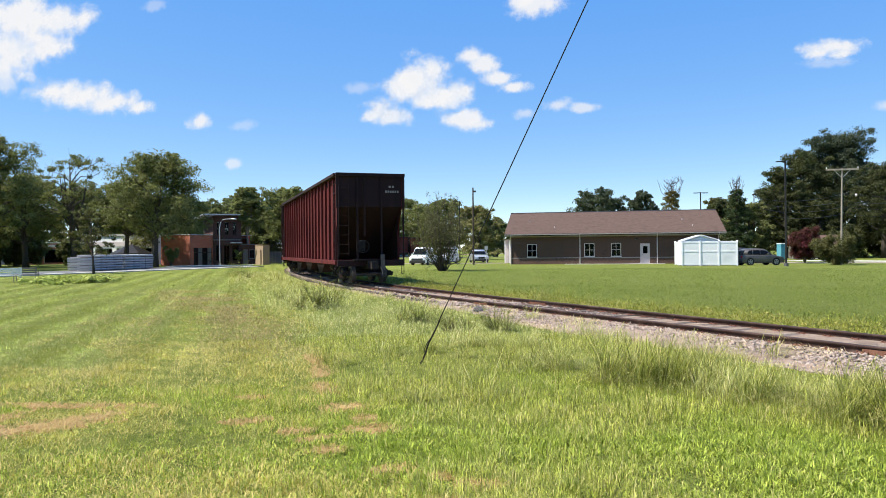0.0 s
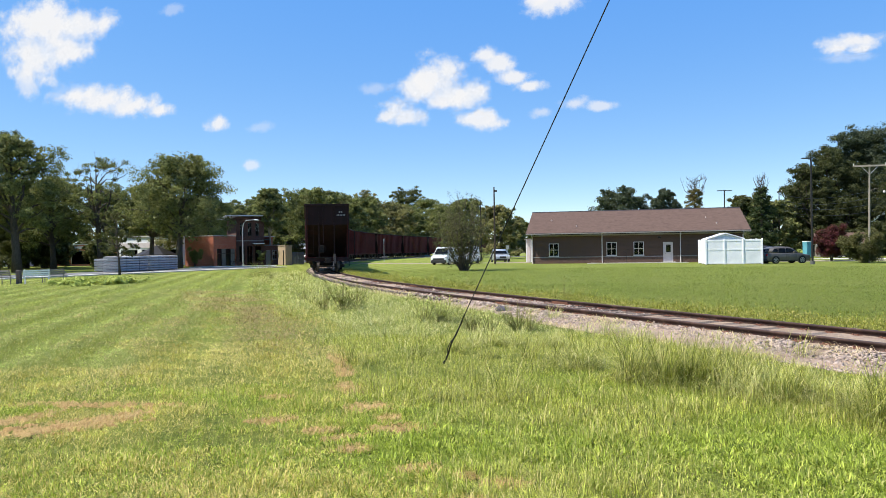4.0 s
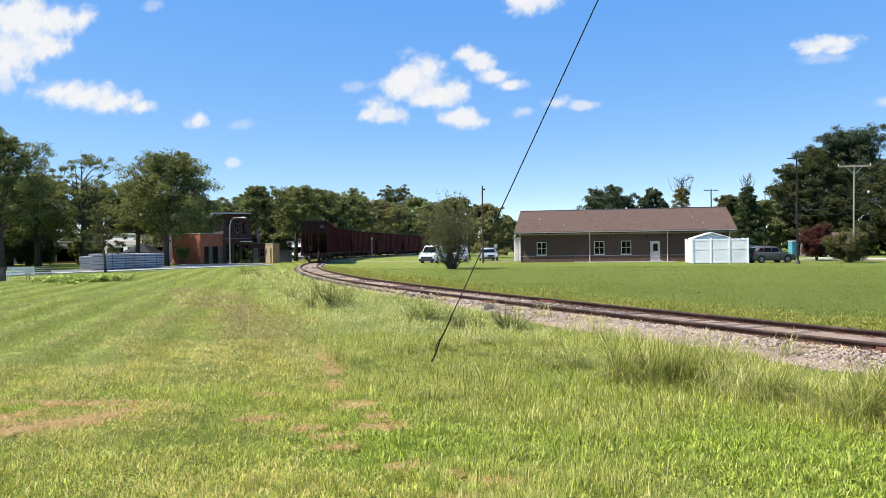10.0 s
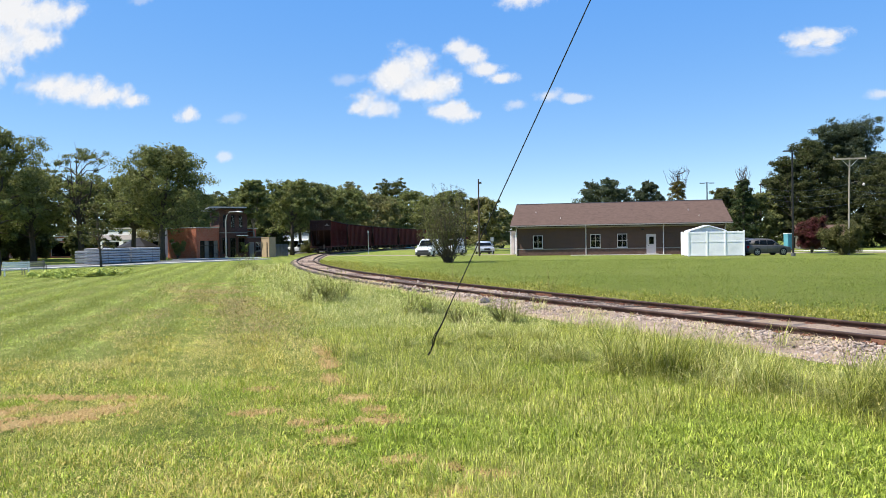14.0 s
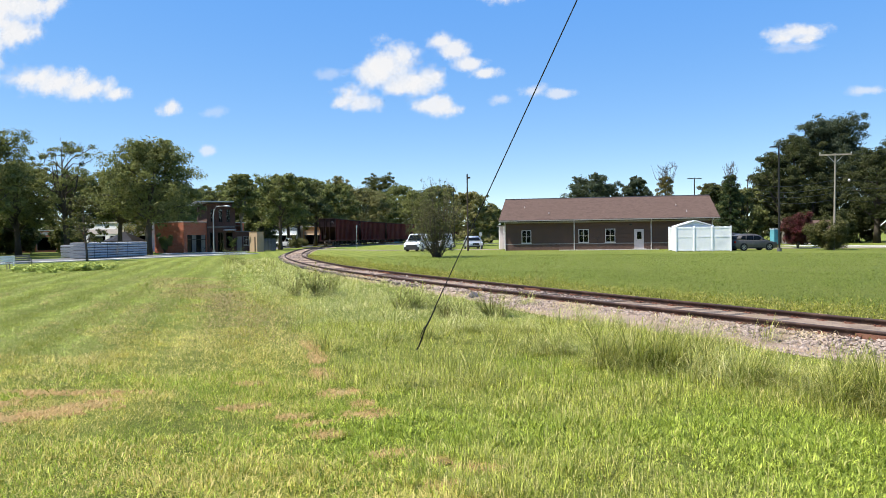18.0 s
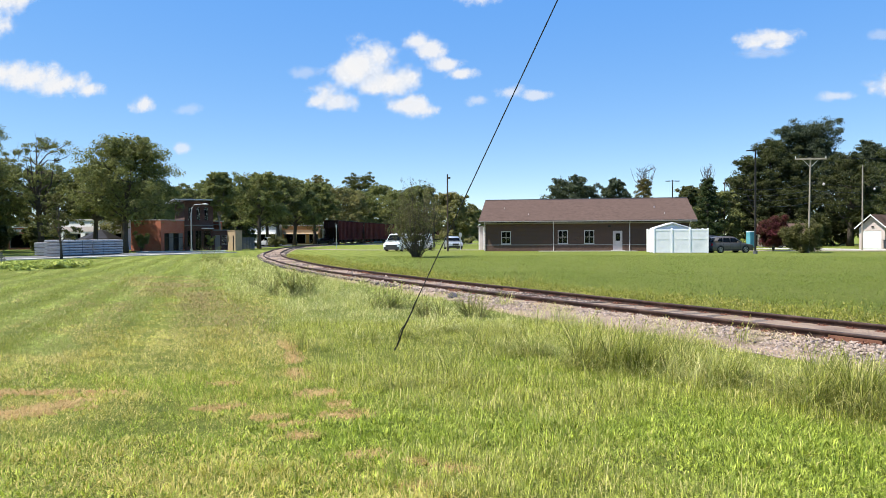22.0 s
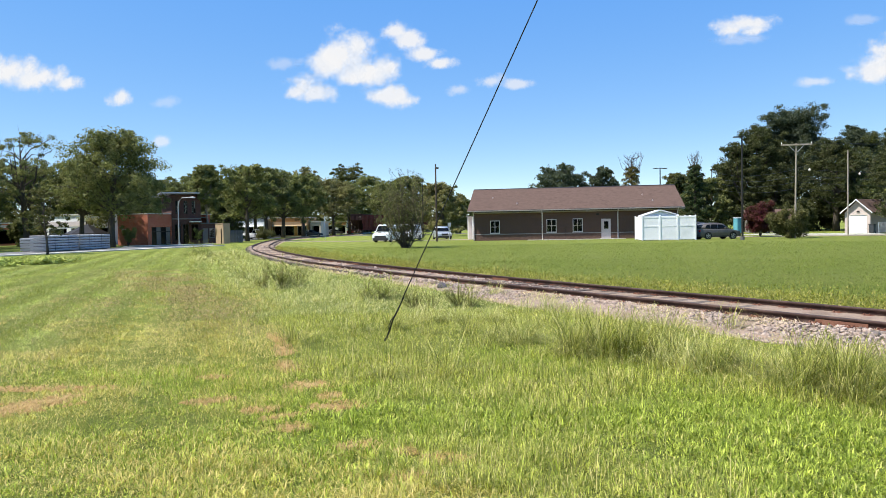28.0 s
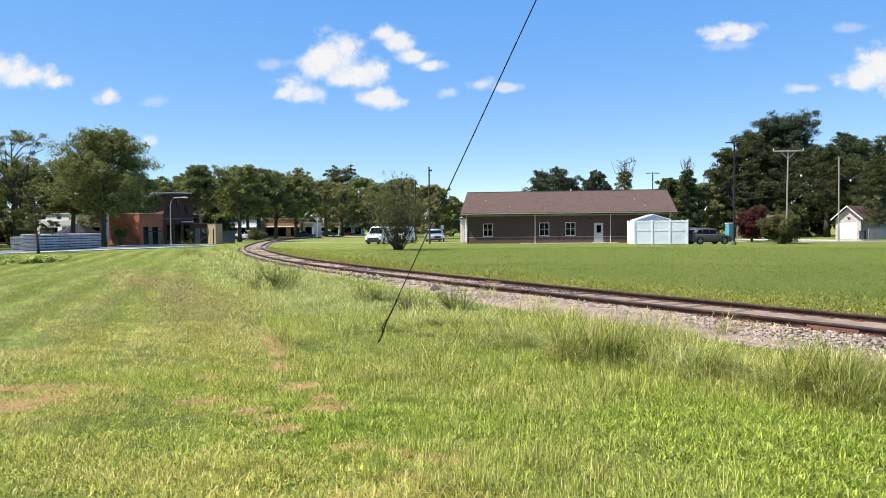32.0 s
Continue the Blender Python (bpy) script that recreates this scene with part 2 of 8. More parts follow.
def lawn_ground(name):
    m, n, l, p = nodes_of(name)
    tc = n.new("ShaderNodeTexCoord")
    v = tc.outputs["Object"]
    strip, big, mid = lawn_colours(n, l, v)
    fine = noise_at(n, l, v, 34.0, 6.0, 0.85, 0.36, 0.64)
    tuft = noise_at(n, l, v, 3.2, 5.0, 0.7, 0.36, 0.64)
    col = mixed(n, l, fine, (0.02, 0.028, 0.005), (0.30, 0.35, 0.06))
    # the strips' sheen again, painted on the ground between blades
    col = mixed(n, l, calc(n, l, "MULTIPLY", strip, 0.55), col, (0.36, 0.39, 0.08))
    col = mixed(n, l, calc(n, l, "MULTIPLY", big, 0.3), col, (0.32, 0.29, 0.10))
    col = mixed(n, l, calc(n, l, "MULTIPLY", tuft, 0.4), col, (0.08, 0.12, 0.018))
    col = mixed(n, l, calc(n, l, "MULTIPLY", mid, 0.25), col, (0.09, 0.13, 0.02))
    coarse = noise_at(n, l, v, 7.5, 4.0, 0.75, 0.42, 0.6)
    col = mixed(n, l, calc(n, l, "MULTIPLY", coarse, 0.38), col, (0.34, 0.38, 0.07))
    l.new(col, p.inputs["Base Color"])
    p.inputs["Roughness"].default_value = 0.95
    p.inputs["Specular IOR Level"].default_value = 0.1
    b = n.new("ShaderNodeBump")
    b.inputs["Strength"].default_value, b.inputs["Distance"].default_value = 0.8, 0.05
    l.new(fine, b.inputs["Height"])
    l.new(b.outputs[0], p.inputs["Normal"])
    return m


M_GROUND = lawn_ground("lawn_ground")
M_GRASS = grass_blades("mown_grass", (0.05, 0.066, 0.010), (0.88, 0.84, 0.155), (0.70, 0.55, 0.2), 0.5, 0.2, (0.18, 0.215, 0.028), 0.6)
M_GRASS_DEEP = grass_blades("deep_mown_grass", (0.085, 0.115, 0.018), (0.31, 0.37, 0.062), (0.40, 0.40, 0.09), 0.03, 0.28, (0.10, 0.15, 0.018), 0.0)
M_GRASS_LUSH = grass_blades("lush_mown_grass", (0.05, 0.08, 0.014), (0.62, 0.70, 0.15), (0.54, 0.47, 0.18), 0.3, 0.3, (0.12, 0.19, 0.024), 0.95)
M_LEAFY = grass_blades("leafy_grass", (0.07, 0.105, 0.012), (0.67, 0.75, 0.115), (0.58, 0.54, 0.17), 0.14, 0.34, (0.26, 0.34, 0.036), 0.0)
M_ROUGH = grass_blades("rough_grass", (0.065, 0.08, 0.011), (0.79, 0.81, 0.135), (0.70, 0.60, 0.24), 0.3, 0.3, (0.23, 0.28, 0.034), 0.0)
M_TUFT = grass_blades("tall_grass", (0.035, 0.046, 0.008), (0.49, 0.51, 0.09), (0.58, 0.52, 0.2), 0.34, 0.28, (0.12, 0.155, 0.018), 0.0)
M_VERGE = grass_blades("dry_verge_grass", (0.20, 0.22, 0.05), (0.74, 0.74, 0.2), (0.74, 0.66, 0.32), 0.4, 0.3, (0.18, 0.24, 0.035), 0.1)
M_WEED = grass_blades("yellow_weeds", (0.05, 0.056, 0.008), (0.42, 0.42, 0.05), (0.46, 0.39, 0.11), 0.3, 0.3, (0.16, 0.19, 0.025), 0.0)
M_STRAW = grass_blades("dry_grass", (0.34, 0.26, 0.12), (0.66, 0.52, 0.28), (0.66, 0.52, 0.29), 0.8, 0.15, (0.44, 0.33, 0.18), 0.0)
M_CLIP = grass_blades("grass_clippings", (0.14, 0.10, 0.04), (0.46, 0.35, 0.16), (0.42, 0.30, 0.13), 0.5, 0.15, (0.24, 0.18, 0.05), 0.1)
M_THATCH = grass_blades("torn_dead_grass", (0.26, 0.15, 0.055), (0.68, 0.48, 0.21), (0.62, 0.42, 0.17), 0.5, 0.15, (0.4, 0.26, 0.1), 0.0)
M_STEM = surface("weed_stem", (0.2, 0.19, 0.06), (0.32, 0.28, 0.1), 5.0, 40.0, 0.8, 0, 0.0)
M_LEAF_WEED = leaf_material("weed_leaves", (0.08, 0.10, 0.02), (0.30, 0.32, 0.07), (0.3, 0.26, 0.08))
M_SOIL = surface("bare_clay", (0.40, 0.24, 0.09), (0.57, 0.41, 0.18), 1.6, 60.0, 0.95, 0, 0.9, (0.34, 0.18, 0.075), 3.0, depth=0.03)
M_BALLAST = surface("ballast_bed", (0.23, 0.165, 0.12), (0.47, 0.35, 0.26), 2.0, 28.0, 0.95, 0, 1.0, (0.36, 0.25, 0.15), 1.2, depth=0.04)
M_ASPHALT = surface("asphalt", (0.10, 0.10, 0.10), (0.16, 0.155, 0.15), 0.6, 60.0, 0.9, 0, 0.4, (0.22, 0.21, 0.2), 0.3)
M_CONCRETE = surface("concrete", (0.45, 0.43, 0.39), (0.58, 0.55, 0.50), 0.8, 50.0, 0.85, 0, 0.25, (0.33, 0.31, 0.27), 0.5)
M_GRAVEL = surface("tan_gravel", (0.24, 0.2, 0.15), (0.36, 0.31, 0.24), 1.2, 30.0, 0.95, 0, 0.5, (0.2, 0.2, 0.1), 0.8)
M_GUTTER = surface("taupe_gutter_paint", (0.26, 0.225, 0.205), (0.32, 0.28, 0.255), 2.0, 40.0, 0.6, 0, 0.05)
M_RAIL = surface("rusty_rail", (0.03, 0.019, 0.016), (0.07, 0.04, 0.031), 3.0, 60.0, 0.65, 0.3, 0.2, (0.13, 0.08, 0.06), 2.0)
M_TIE = surface("weathered_tie", (0.10, 0.08, 0.065), (0.2, 0.165, 0.14), 3.0, 40.0, 0.95, 0, 0.6, (0.05, 0.04, 0.035), 4.0, (6, 1, 6), vary=0.5)
M_PLATE = surface("rusty_plate", (0.16, 0.07, 0.045), (0.24, 0.12, 0.08), 6.0, 60.0, 0.85, 0.2, 0.3)
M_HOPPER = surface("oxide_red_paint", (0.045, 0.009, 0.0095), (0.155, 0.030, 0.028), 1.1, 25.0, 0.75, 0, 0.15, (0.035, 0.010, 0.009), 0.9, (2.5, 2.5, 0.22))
# Oxide red darkened for shade on end, top edge, inside and underside; some grime.
M_RED_SHADED = surface("soot_stained_paint", (0.010, 0.004, 0.0045), (0.024, 0.007, 0.0075), 0.9, 25.0, 0.8, 0, 0.15, (0.036, 0.010, 0.009), 0.8, (2.5, 2.5, 0.3))
M_HOPPER.node_tree.nodes["Principled BSDF"].inputs["Specular IOR Level"].default_value = 0.12
M_IRON = surface("greasy_iron", (0.014, 0.012, 0.011), (0.03, 0.024, 0.02), 4.0, 50.0, 0.75, 0.2, 0.3, (0.05, 0.032, 0.024), 3.0)
M_FOUL = surface("rust_stained_ballast", (0.105, 0.066, 0.05), (0.235, 0.155, 0.12), 2.5, 34.0, 0.95, 0, 1.0, (0.15, 0.08, 0.056), 1.6, depth=0.04)
M_WHEEL = surface("worn_wheel_steel", (0.09, 0.072, 0.062), (0.17, 0.14, 0.12), 5.0, 60.0, 0.55, 0.5, 0.1, (0.09, 0.06, 0.045), 3.0)
M_MARK = surface("faded_white_marking", (0.22, 0.19, 0.18), (0.34, 0.30, 0.29), 8.0, 60.0, 0.8, 0, 0.0)
M_SIDING = lap_siding("brown_siding", (0.09, 0.045, 0.029), (0.108, 0.054, 0.036))
M_BRICK_BASE = bricks("brown_brick", (0.10, 0.045, 0.032), (0.16, 0.085, 0.06), (0.16, 0.12, 0.1))
M_BRICK_RED = bricks("red_brick", (0.40, 0.10, 0.05), (0.50, 0.15, 0.08), (0.42, 0.26, 0.19))
M_BRICK_DARK = bricks("dark_brick", (0.066, 0.026, 0.021), (0.095, 0.04, 0.03), (0.12, 0.085, 0.07))
M_ROOF = surface("brown_shingles", (0.088, 0.056, 0.044), (0.125, 0.083, 0.066), 4.5, 11.0, 0.95, 0, 0.8, (0.07, 0.046, 0.037), 2.2, (0.6, 1, 1))
M_TRIM = surface("beige_trim", (0.56, 0.49, 0.47), (0.64, 0.57, 0.55), 2.0, 40.0, 0.6, 0, 0.05)
M_CREAM = surface("cream_paint", (0.47, 0.385, 0.35), (0.55, 0.46, 0.42), 1.2, 30.0, 0.8, 0, 0.1, (0.4, 0.32, 0.28), 0.7)
M_WHITE = surface("white_paint", (0.74, 0.74, 0.73), (0.82, 0.82, 0.81), 1.0, 40.0, 0.5, 0, 0.03, (0.6, 0.6, 0.57), 0.5)
M_VINYL = surface("white_vinyl", (0.86, 0.85, 0.84), (0.90, 0.89, 0.88), 0.8, 30.0, 0.4, 0, 0.02, (0.66, 0.67, 0.66), 0.4)
M_DOOR = surface("grey_door_paint", (0.52, 0.43, 0.41), (0.58, 0.5, 0.48), 1.5, 30.0, 0.5, 0, 0.02)
M_GLASS = clear_glass("window_glass")
M_TINT = plain("tinted_glass", (0.012, 0.014, 0.015), 0.08, 0.0, 0.3)
M_DARKROOM = surface("dim_interior", (0.02, 0.02, 0.021), (0.03, 0.03, 0.03), 1.0, 10.0, 0.9)
M_TAN = surface("tan_plaster", (0.32, 0.23, 0.145), (0.40, 0.30, 0.2), 1.0, 30.0, 0.9, 0, 0.2, (0.33, 0.25, 0.16), 0.7)
M_ORANGE = surface("orange_tan_facade", (0.45, 0.22, 0.09), (0.52, 0.29, 0.13), 0.6, 20.0, 0.85, 0, 0.1, (0.5, 0.4, 0.28), 0.4)
M_GREYWOOD = surface("grey_boards", (0.14, 0.125, 0.11), (0.2, 0.185, 0.165), 2.0, 30.0, 0.9, 0, 0.4, None, 1, (6, 6, 0.6), vary=0.3)
M_POLE = surface("weathered_pole", (0.27, 0.23, 0.18), (0.37, 0.32, 0.26), 2.0, 30.0, 0.9, 0, 0.4, (0.12, 0.1, 0.08), 1.0, (8, 8, 0.5))
M_POLE_DARK = surface("creosote_pole", (0.06, 0.045, 0.035), (0.1, 0.075, 0.06), 2.0, 30.0, 0.9, 0, 0.4, (0.04, 0.03, 0.025), 1.0, (8, 8, 0.5))
M_BRONZE = surface("dark_bronze_metal", (0.03, 0.026, 0.023), (0.045, 0.04, 0.036), 2.0, 30.0, 0.45, 0.5, 0.05)
M_GALV = surface("galvanised_metal", (0.42, 0.43, 0.44), (0.52, 0.53, 0.54), 3.0, 40.0, 0.45, 0.6, 0.05)
M_PIPE = surface("pale_grey_pipe", (0.46, 0.45, 0.45), (0.55, 0.545, 0.54), 1.0, 20.0, 0.5, 0, 0.05, (0.36, 0.36, 0.37), 1.0)
M_CABLE = plain("black_cable", (0.012, 0.012, 0.013), 0.5)
M_BARK = surface("oak_bark", (0.07, 0.055, 0.042), (0.12, 0.1, 0.08), 3.0, 25.0, 0.95, 0, 0.8, (0.05, 0.045, 0.035), 2.0, (5, 5, 1), depth=0.03)
M_BARK_PALE = surface("pale_bark", (0.22, 0.19, 0.15), (0.32, 0.28, 0.23), 3.0, 25.0, 0.9, 0, 0.5, (0.13, 0.11, 0.09), 2.0, (5, 5, 1))
M_LEAF = leaf_material("green_leaves", (0.05, 0.062, 0.026), (0.24, 0.262, 0.09), (0.25, 0.228, 0.09), 0.5)
M_LEAF_OAK = leaf_material("oak_leaves", (0.028, 0.036, 0.018), (0.26, 0.276, 0.095), (0.26, 0.232, 0.085), 0.42)
M_LEAF_DARK = leaf_material("dark_leaves", (0.027, 0.033, 0.017), (0.135, 0.145, 0.055), (0.14, 0.128, 0.05), 0.42)
M_LEAF_COOL = leaf_material("cool_dark_leaves", (0.016, 0.024, 0.019), (0.098, 0.118, 0.072), (0.085, 0.095, 0.055), 0.3)
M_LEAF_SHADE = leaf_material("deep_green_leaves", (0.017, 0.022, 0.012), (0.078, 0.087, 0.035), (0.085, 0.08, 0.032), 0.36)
M_LEAF_WARM = leaf_material("yellowing_leaves", (0.08, 0.084, 0.04), (0.25, 0.235, 0.1), (0.29, 0.24, 0.1), 0.5, 0.35)
M_LEAF_GREY = leaf_material("olive_leaves", (0.03, 0.034, 0.012), (0.13, 0.13, 0.045), (0.16, 0.125, 0.05), 0.25)
M_LEAF_CRAPE = leaf_material("crape_leaves", (0.035, 0.036, 0.018), (0.15, 0.148, 0.06), (0.14, 0.095, 0.058), 0.4)
M_LEAF_RED = leaf_material("wine_red_leaves", (0.03, 0.006, 0.009), (0.15, 0.026, 0.042), (0.05, 0.04, 0.02))
M_LEAF_BED = leaf_material("bright_bed_leaves", (0.2, 0.25, 0.045), (0.52, 0.57, 0.14), (0.5, 0.5, 0.15))
M_NEEDLE = leaf_material("conifer_needles", (0.012, 0.03, 0.012), (0.04, 0.065, 0.022), (0.07, 0.07, 0.03), 0.15)
M_LEAF_BROWN = leaf_material("browning_needles", (0.06, 0.055, 0.018), (0.2, 0.17, 0.05), (0.2, 0.13, 0.045), 0.2)
M_TYRE = surface("tyre_rubber", (0.018, 0.018, 0.018), (0.03, 0.03, 0.029), 5.0, 60.0, 0.9)
M_RIM = plain("alloy_rim", (0.3, 0.3, 0.3), 0.4, 0.8)
M_CAR_GREY = paint("grey_bronze_car_paint", (0.085, 0.076, 0.07), 0.35, 0.1, 0.2)
M_CAR_WHITE = paint("white_car_paint", (0.78, 0.78, 0.77))
M_CAR_SILVER = paint("silver_car_paint", (0.48, 0.5, 0.52), 0.3, 0.4)
M_CAR_RED = paint("red_car_paint", (0.35, 0.02, 0.02))
M_CAR_DARK = paint("dark_car_paint", (0.03, 0.035, 0.04))
M_CAR_BLUE = paint("dark_blue_car_paint", (0.02, 0.05, 0.08))
M_BLUE = surface("blue_panel_paint", (0.05, 0.13, 0.33), (0.08, 0.18, 0.4), 1.0, 20.0, 0.6)
M_LAMP_RED = plain("tail_lamp_red", (0.4, 0.01, 0.01), 0.2)
M_LAMP_CLEAR = plain("headlamp_lens", (0.7, 0.72, 0.75), 0.15)
M_BLACK = plain("black_plastic", (0.02, 0.02, 0.02), 0.6)

# ---- building tools ----
def thing(name, m, label="", category="", group="", kind=""):
    e = new(name)
    e.empty_display_size = 0.3
    e.matrix_basis = m
    return tagged(e, label, category, group, kind)


def part(name, bm, material, parent, label="", smooth=False):
    me = bpy.data.meshes.new(name)
    bm.to_mesh(me)
    bm.free()
    me.materials.append(material)
    if smooth:
        me.polygons.foreach_set("use_smooth", [True] * len(me.polygons))
    ob = new(name, me)
    ob.parent = parent
    return tagged(ob, label)


def again(ob, m, parent=None):
    """Another object on the same mesh."""
    o = new(ob.name.split(".")[0], ob.data)
    o.parent = parent or ob.parent
    o.matrix_basis = m
    return tagged(o, ob.get("label", ""))


def box(bm, x0, x1, y0, y1, z0, z1, m=None):
    vs = [bm.verts.new((x, y, z)) for x in (x0, x1) for y in (y0, y1) for z in (z0, z1)]
    if m:
        for v in vs:
            v.co = m @ v.co
    for q in ((0, 1, 3, 2), (4, 6, 7, 5), (0, 4, 5, 1), (2, 3, 7, 6), (0, 2, 6, 4), (1, 5, 7, 3)):
        bm.faces.new([vs[i] for i in q])
    return bm


def boxes(*dims, bevel=0.0):
    bm = bmesh.new()
    for d in dims:
        box(bm, *d)
    if bevel:
        bmesh.ops.bevel(bm, geom=bm.edges[:], offset=bevel, segments=2, affect="EDGES", profile=0.6)
    return bm


def tube(bm, pts, radii, n=8, caps=True):
    """A tapered tube along a line of points."""
    pts = [Vector(p) for p in pts]
    if isinstance(radii, (int, float)):
        radii = [radii] * len(pts)
    rings = []
    for i, (p, r) in enumerate(zip(pts, radii)):
        d = (pts[min(i + 1, len(pts) - 1)] - pts[max(i - 1, 0)]).normalized()
        a = d.cross(Vector((0, 0, 1)) if abs(d.z) < 0.9 else Vector((1, 0, 0))).normalized()
        b = d.cross(a)
        rings.append([bm.verts.new(p + (a * math.cos(k) + b * math.sin(k)) * r) for k in [2 * math.pi * j / n for j in range(n)]])
    for r0, r1 in zip(rings, rings[1:]):
        for j in range(n):
            bm.faces.new((r0[j], r0[(j + 1) % n], r1[(j + 1) % n], r1[j]))
    if caps:
        bm.faces.new(rings[0][::-1])
        bm.faces.new(rings[-1])
    return bm


def rod(p0, p1, r, n=8):
    return tube(bmesh.new(), (p0, p1), r, n)


def prism(profile, x0, x1, bm=None, bevel=0.0, axis="X"):
    """A profile of (y, z) points drawn along x from x0 to x1."""
    bm = bm or bmesh.new()
    a = [bm.verts.new((x0, y, z)) for y, z in profile]
    b = [bm.verts.new((x1, y, z)) for y, z in profile]
    bm.faces.new(a[::-1])
    bm.faces.new(b)
    for i in range(len(a)):
        j = (i + 1) % len(a)
        bm.faces.new((a[i], a[j], b[j], b[i]))
    if axis == "Y":
        for v in a + b:
            v.co = Vector((v.co.y, v.co.x, v.co.z))
    bmesh.ops.recalc_face_normals(bm, faces=bm.faces[:])
    if bevel:
        bmesh.ops.bevel(bm, geom=[e for e in bm.edges if e.calc_face_angle(0) > 0.3], offset=bevel, segments=2, affect="EDGES", profile=0.6)
    return bm


def from_arrays(name, verts, faces, material, parent=None, smooth=False):
    """A mesh object from numpy arrays: verts (n, 3), faces (m, 3) or (m, 4)."""
    me = bpy.data.meshes.new(name)
    n, k = faces.shape
    me.vertices.add(len(verts))
    me.vertices.foreach_set("co", np.ascontiguousarray(verts, dtype=np.float32).ravel())
    me.loops.add(n * k)
    me.loops.foreach_set("vertex_index", np.ascontiguousarray(faces, dtype=np.int32).ravel())
    me.polygons.add(n)
    me.polygons.foreach_set("loop_start", np.arange(0, n * k, k, dtype=np.int32))
    if smooth:
        me.polygons.foreach_set("use_smooth", np.ones(n, dtype=bool))
    me.update(calc_edges=True)
    me.materials.append(material)
    ob = new(name, me)
    ob.parent = parent
    return ob


def wall_with_holes(x0, x1, z0, z1, y0, y1, holes):
    """One closed wall along x with rectangular openings (hx0, hx1, hz0, hz1) that go through it."""
    bm = bmesh.new()
    xs = sorted({round(q, 4) for q in [x0, x1] + [h[0] for h in holes] + [h[1] for h in holes] if x0 <= q <= x1})
    zs = sorted({round(q, 4) for q in [z0, z1] + [h[2] for h in holes] + [h[3] for h in holes] if z0 <= q <= z1})
    verts = {}

    def at(i, k, y):
        if (i, k, y) not in verts:
            verts[i, k, y] = bm.verts.new((xs[i], y, zs[k]))
        return verts[i, k, y]

    def solid(i, k):
        if not (0 <= i < len(xs) - 1 and 0 <= k < len(zs) - 1):
            return False
        cx, cz = (xs[i] + xs[i + 1]) / 2, (zs[k] + zs[k + 1]) / 2
        return not any(a < cx < b and c < cz < d for a, b, c, d in holes)

    for i in range(len(xs) - 1):
        for k in range(len(zs) - 1):
            if not solid(i, k):
                continue
            bm.faces.new([at(i, k, y0), at(i + 1, k, y0), at(i + 1, k + 1, y0), at(i, k + 1, y0)])
            bm.faces.new([at(i, k + 1, y1), at(i + 1, k + 1, y1), at(i + 1, k, y1), at(i, k, y1)])
            for ni, nk, p, q in ((i - 1, k, (i, k + 1), (i, k)), (i + 1, k, (i + 1, k), (i + 1, k + 1)), (i, k - 1, (i, k), (i + 1, k)), (i, k + 1, (i + 1, k + 1), (i, k + 1))):
                if not solid(ni, nk):
                    bm.faces.new([at(*q, y0), at(*p, y0), at(*p, y1), at(*q, y1)])
    return bm


# ---- the railway line ----
RAIL_Z = 0.22
LINE = [(20, -13), (14, -1.6), (11.1, 4.2), (8.75, 8.8), (7.0, 12.2), (4.45, 17.2), (0.7, 25.05), (-2.8, 33.1), (-5.1, 39.1), (-7.1, 45.3), (-9.75, 54.6), (-11.95, 63.8), (-13.7, 73.2),
        (-15.2, 83.5), (-16.7, 95), (-17.9, 106), (-18.7, 117), (-18.9, 129), (-18.3, 141), (-16.8, 154.5), (-14.3, 170), (-10.8, 187), (-6.2, 205), (-0.5, 224), (6.8, 246), (16, 272), (28, 303), (44, 340), (64, 385), (90, 432), (125, 485), (165, 540)]


def spline(points, step=0.25):
    p = np.array(points, float)
    p = np.vstack([2 * p[0] - p[1], p, 2 * p[-1] - p[-2]])
    out = []
    for i in range(1, len(p) - 2):
        a, b, c, d = p[i - 1:i + 3]
        for t in np.linspace(0, 1, max(2, int(np.linalg.norm(c - b) / step)), endpoint=False):
            out.append(0.5 * (2 * b + (c - a) * t + (2 * a - 5 * b + 4 * c - d) * t * t + (3 * b - a - 3 * c + d) * t ** 3))
    out = np.array(out)
    for _ in range(60):
        out[1:-1] = 0.25 * out[:-2] + 0.5 * out[1:-1] + 0.25 * out[2:]
    return out


CL = spline(LINE)
CL_S = np.concatenate([[0], np.cumsum(np.linalg.norm(np.diff(CL, axis=0), axis=1))])


def on_line(s):
    """Place and heading (unit vector) on the centre line, s metres from its start."""
    s = max(0.0, min(s, CL_S[-1] - 0.5))
    x, y = np.interp(s, CL_S, CL[:, 0]), np.interp(s, CL_S, CL[:, 1])
    x2, y2 = np.interp(s + 0.4, CL_S, CL[:, 0]), np.interp(s + 0.4, CL_S, CL[:, 1])
    d = np.array([x2 - x, y2 - y])
    return np.array([x, y]), d / np.linalg.norm(d)


def line_s(y):
    return float(np.interp(y, CL[:, 1], CL_S))


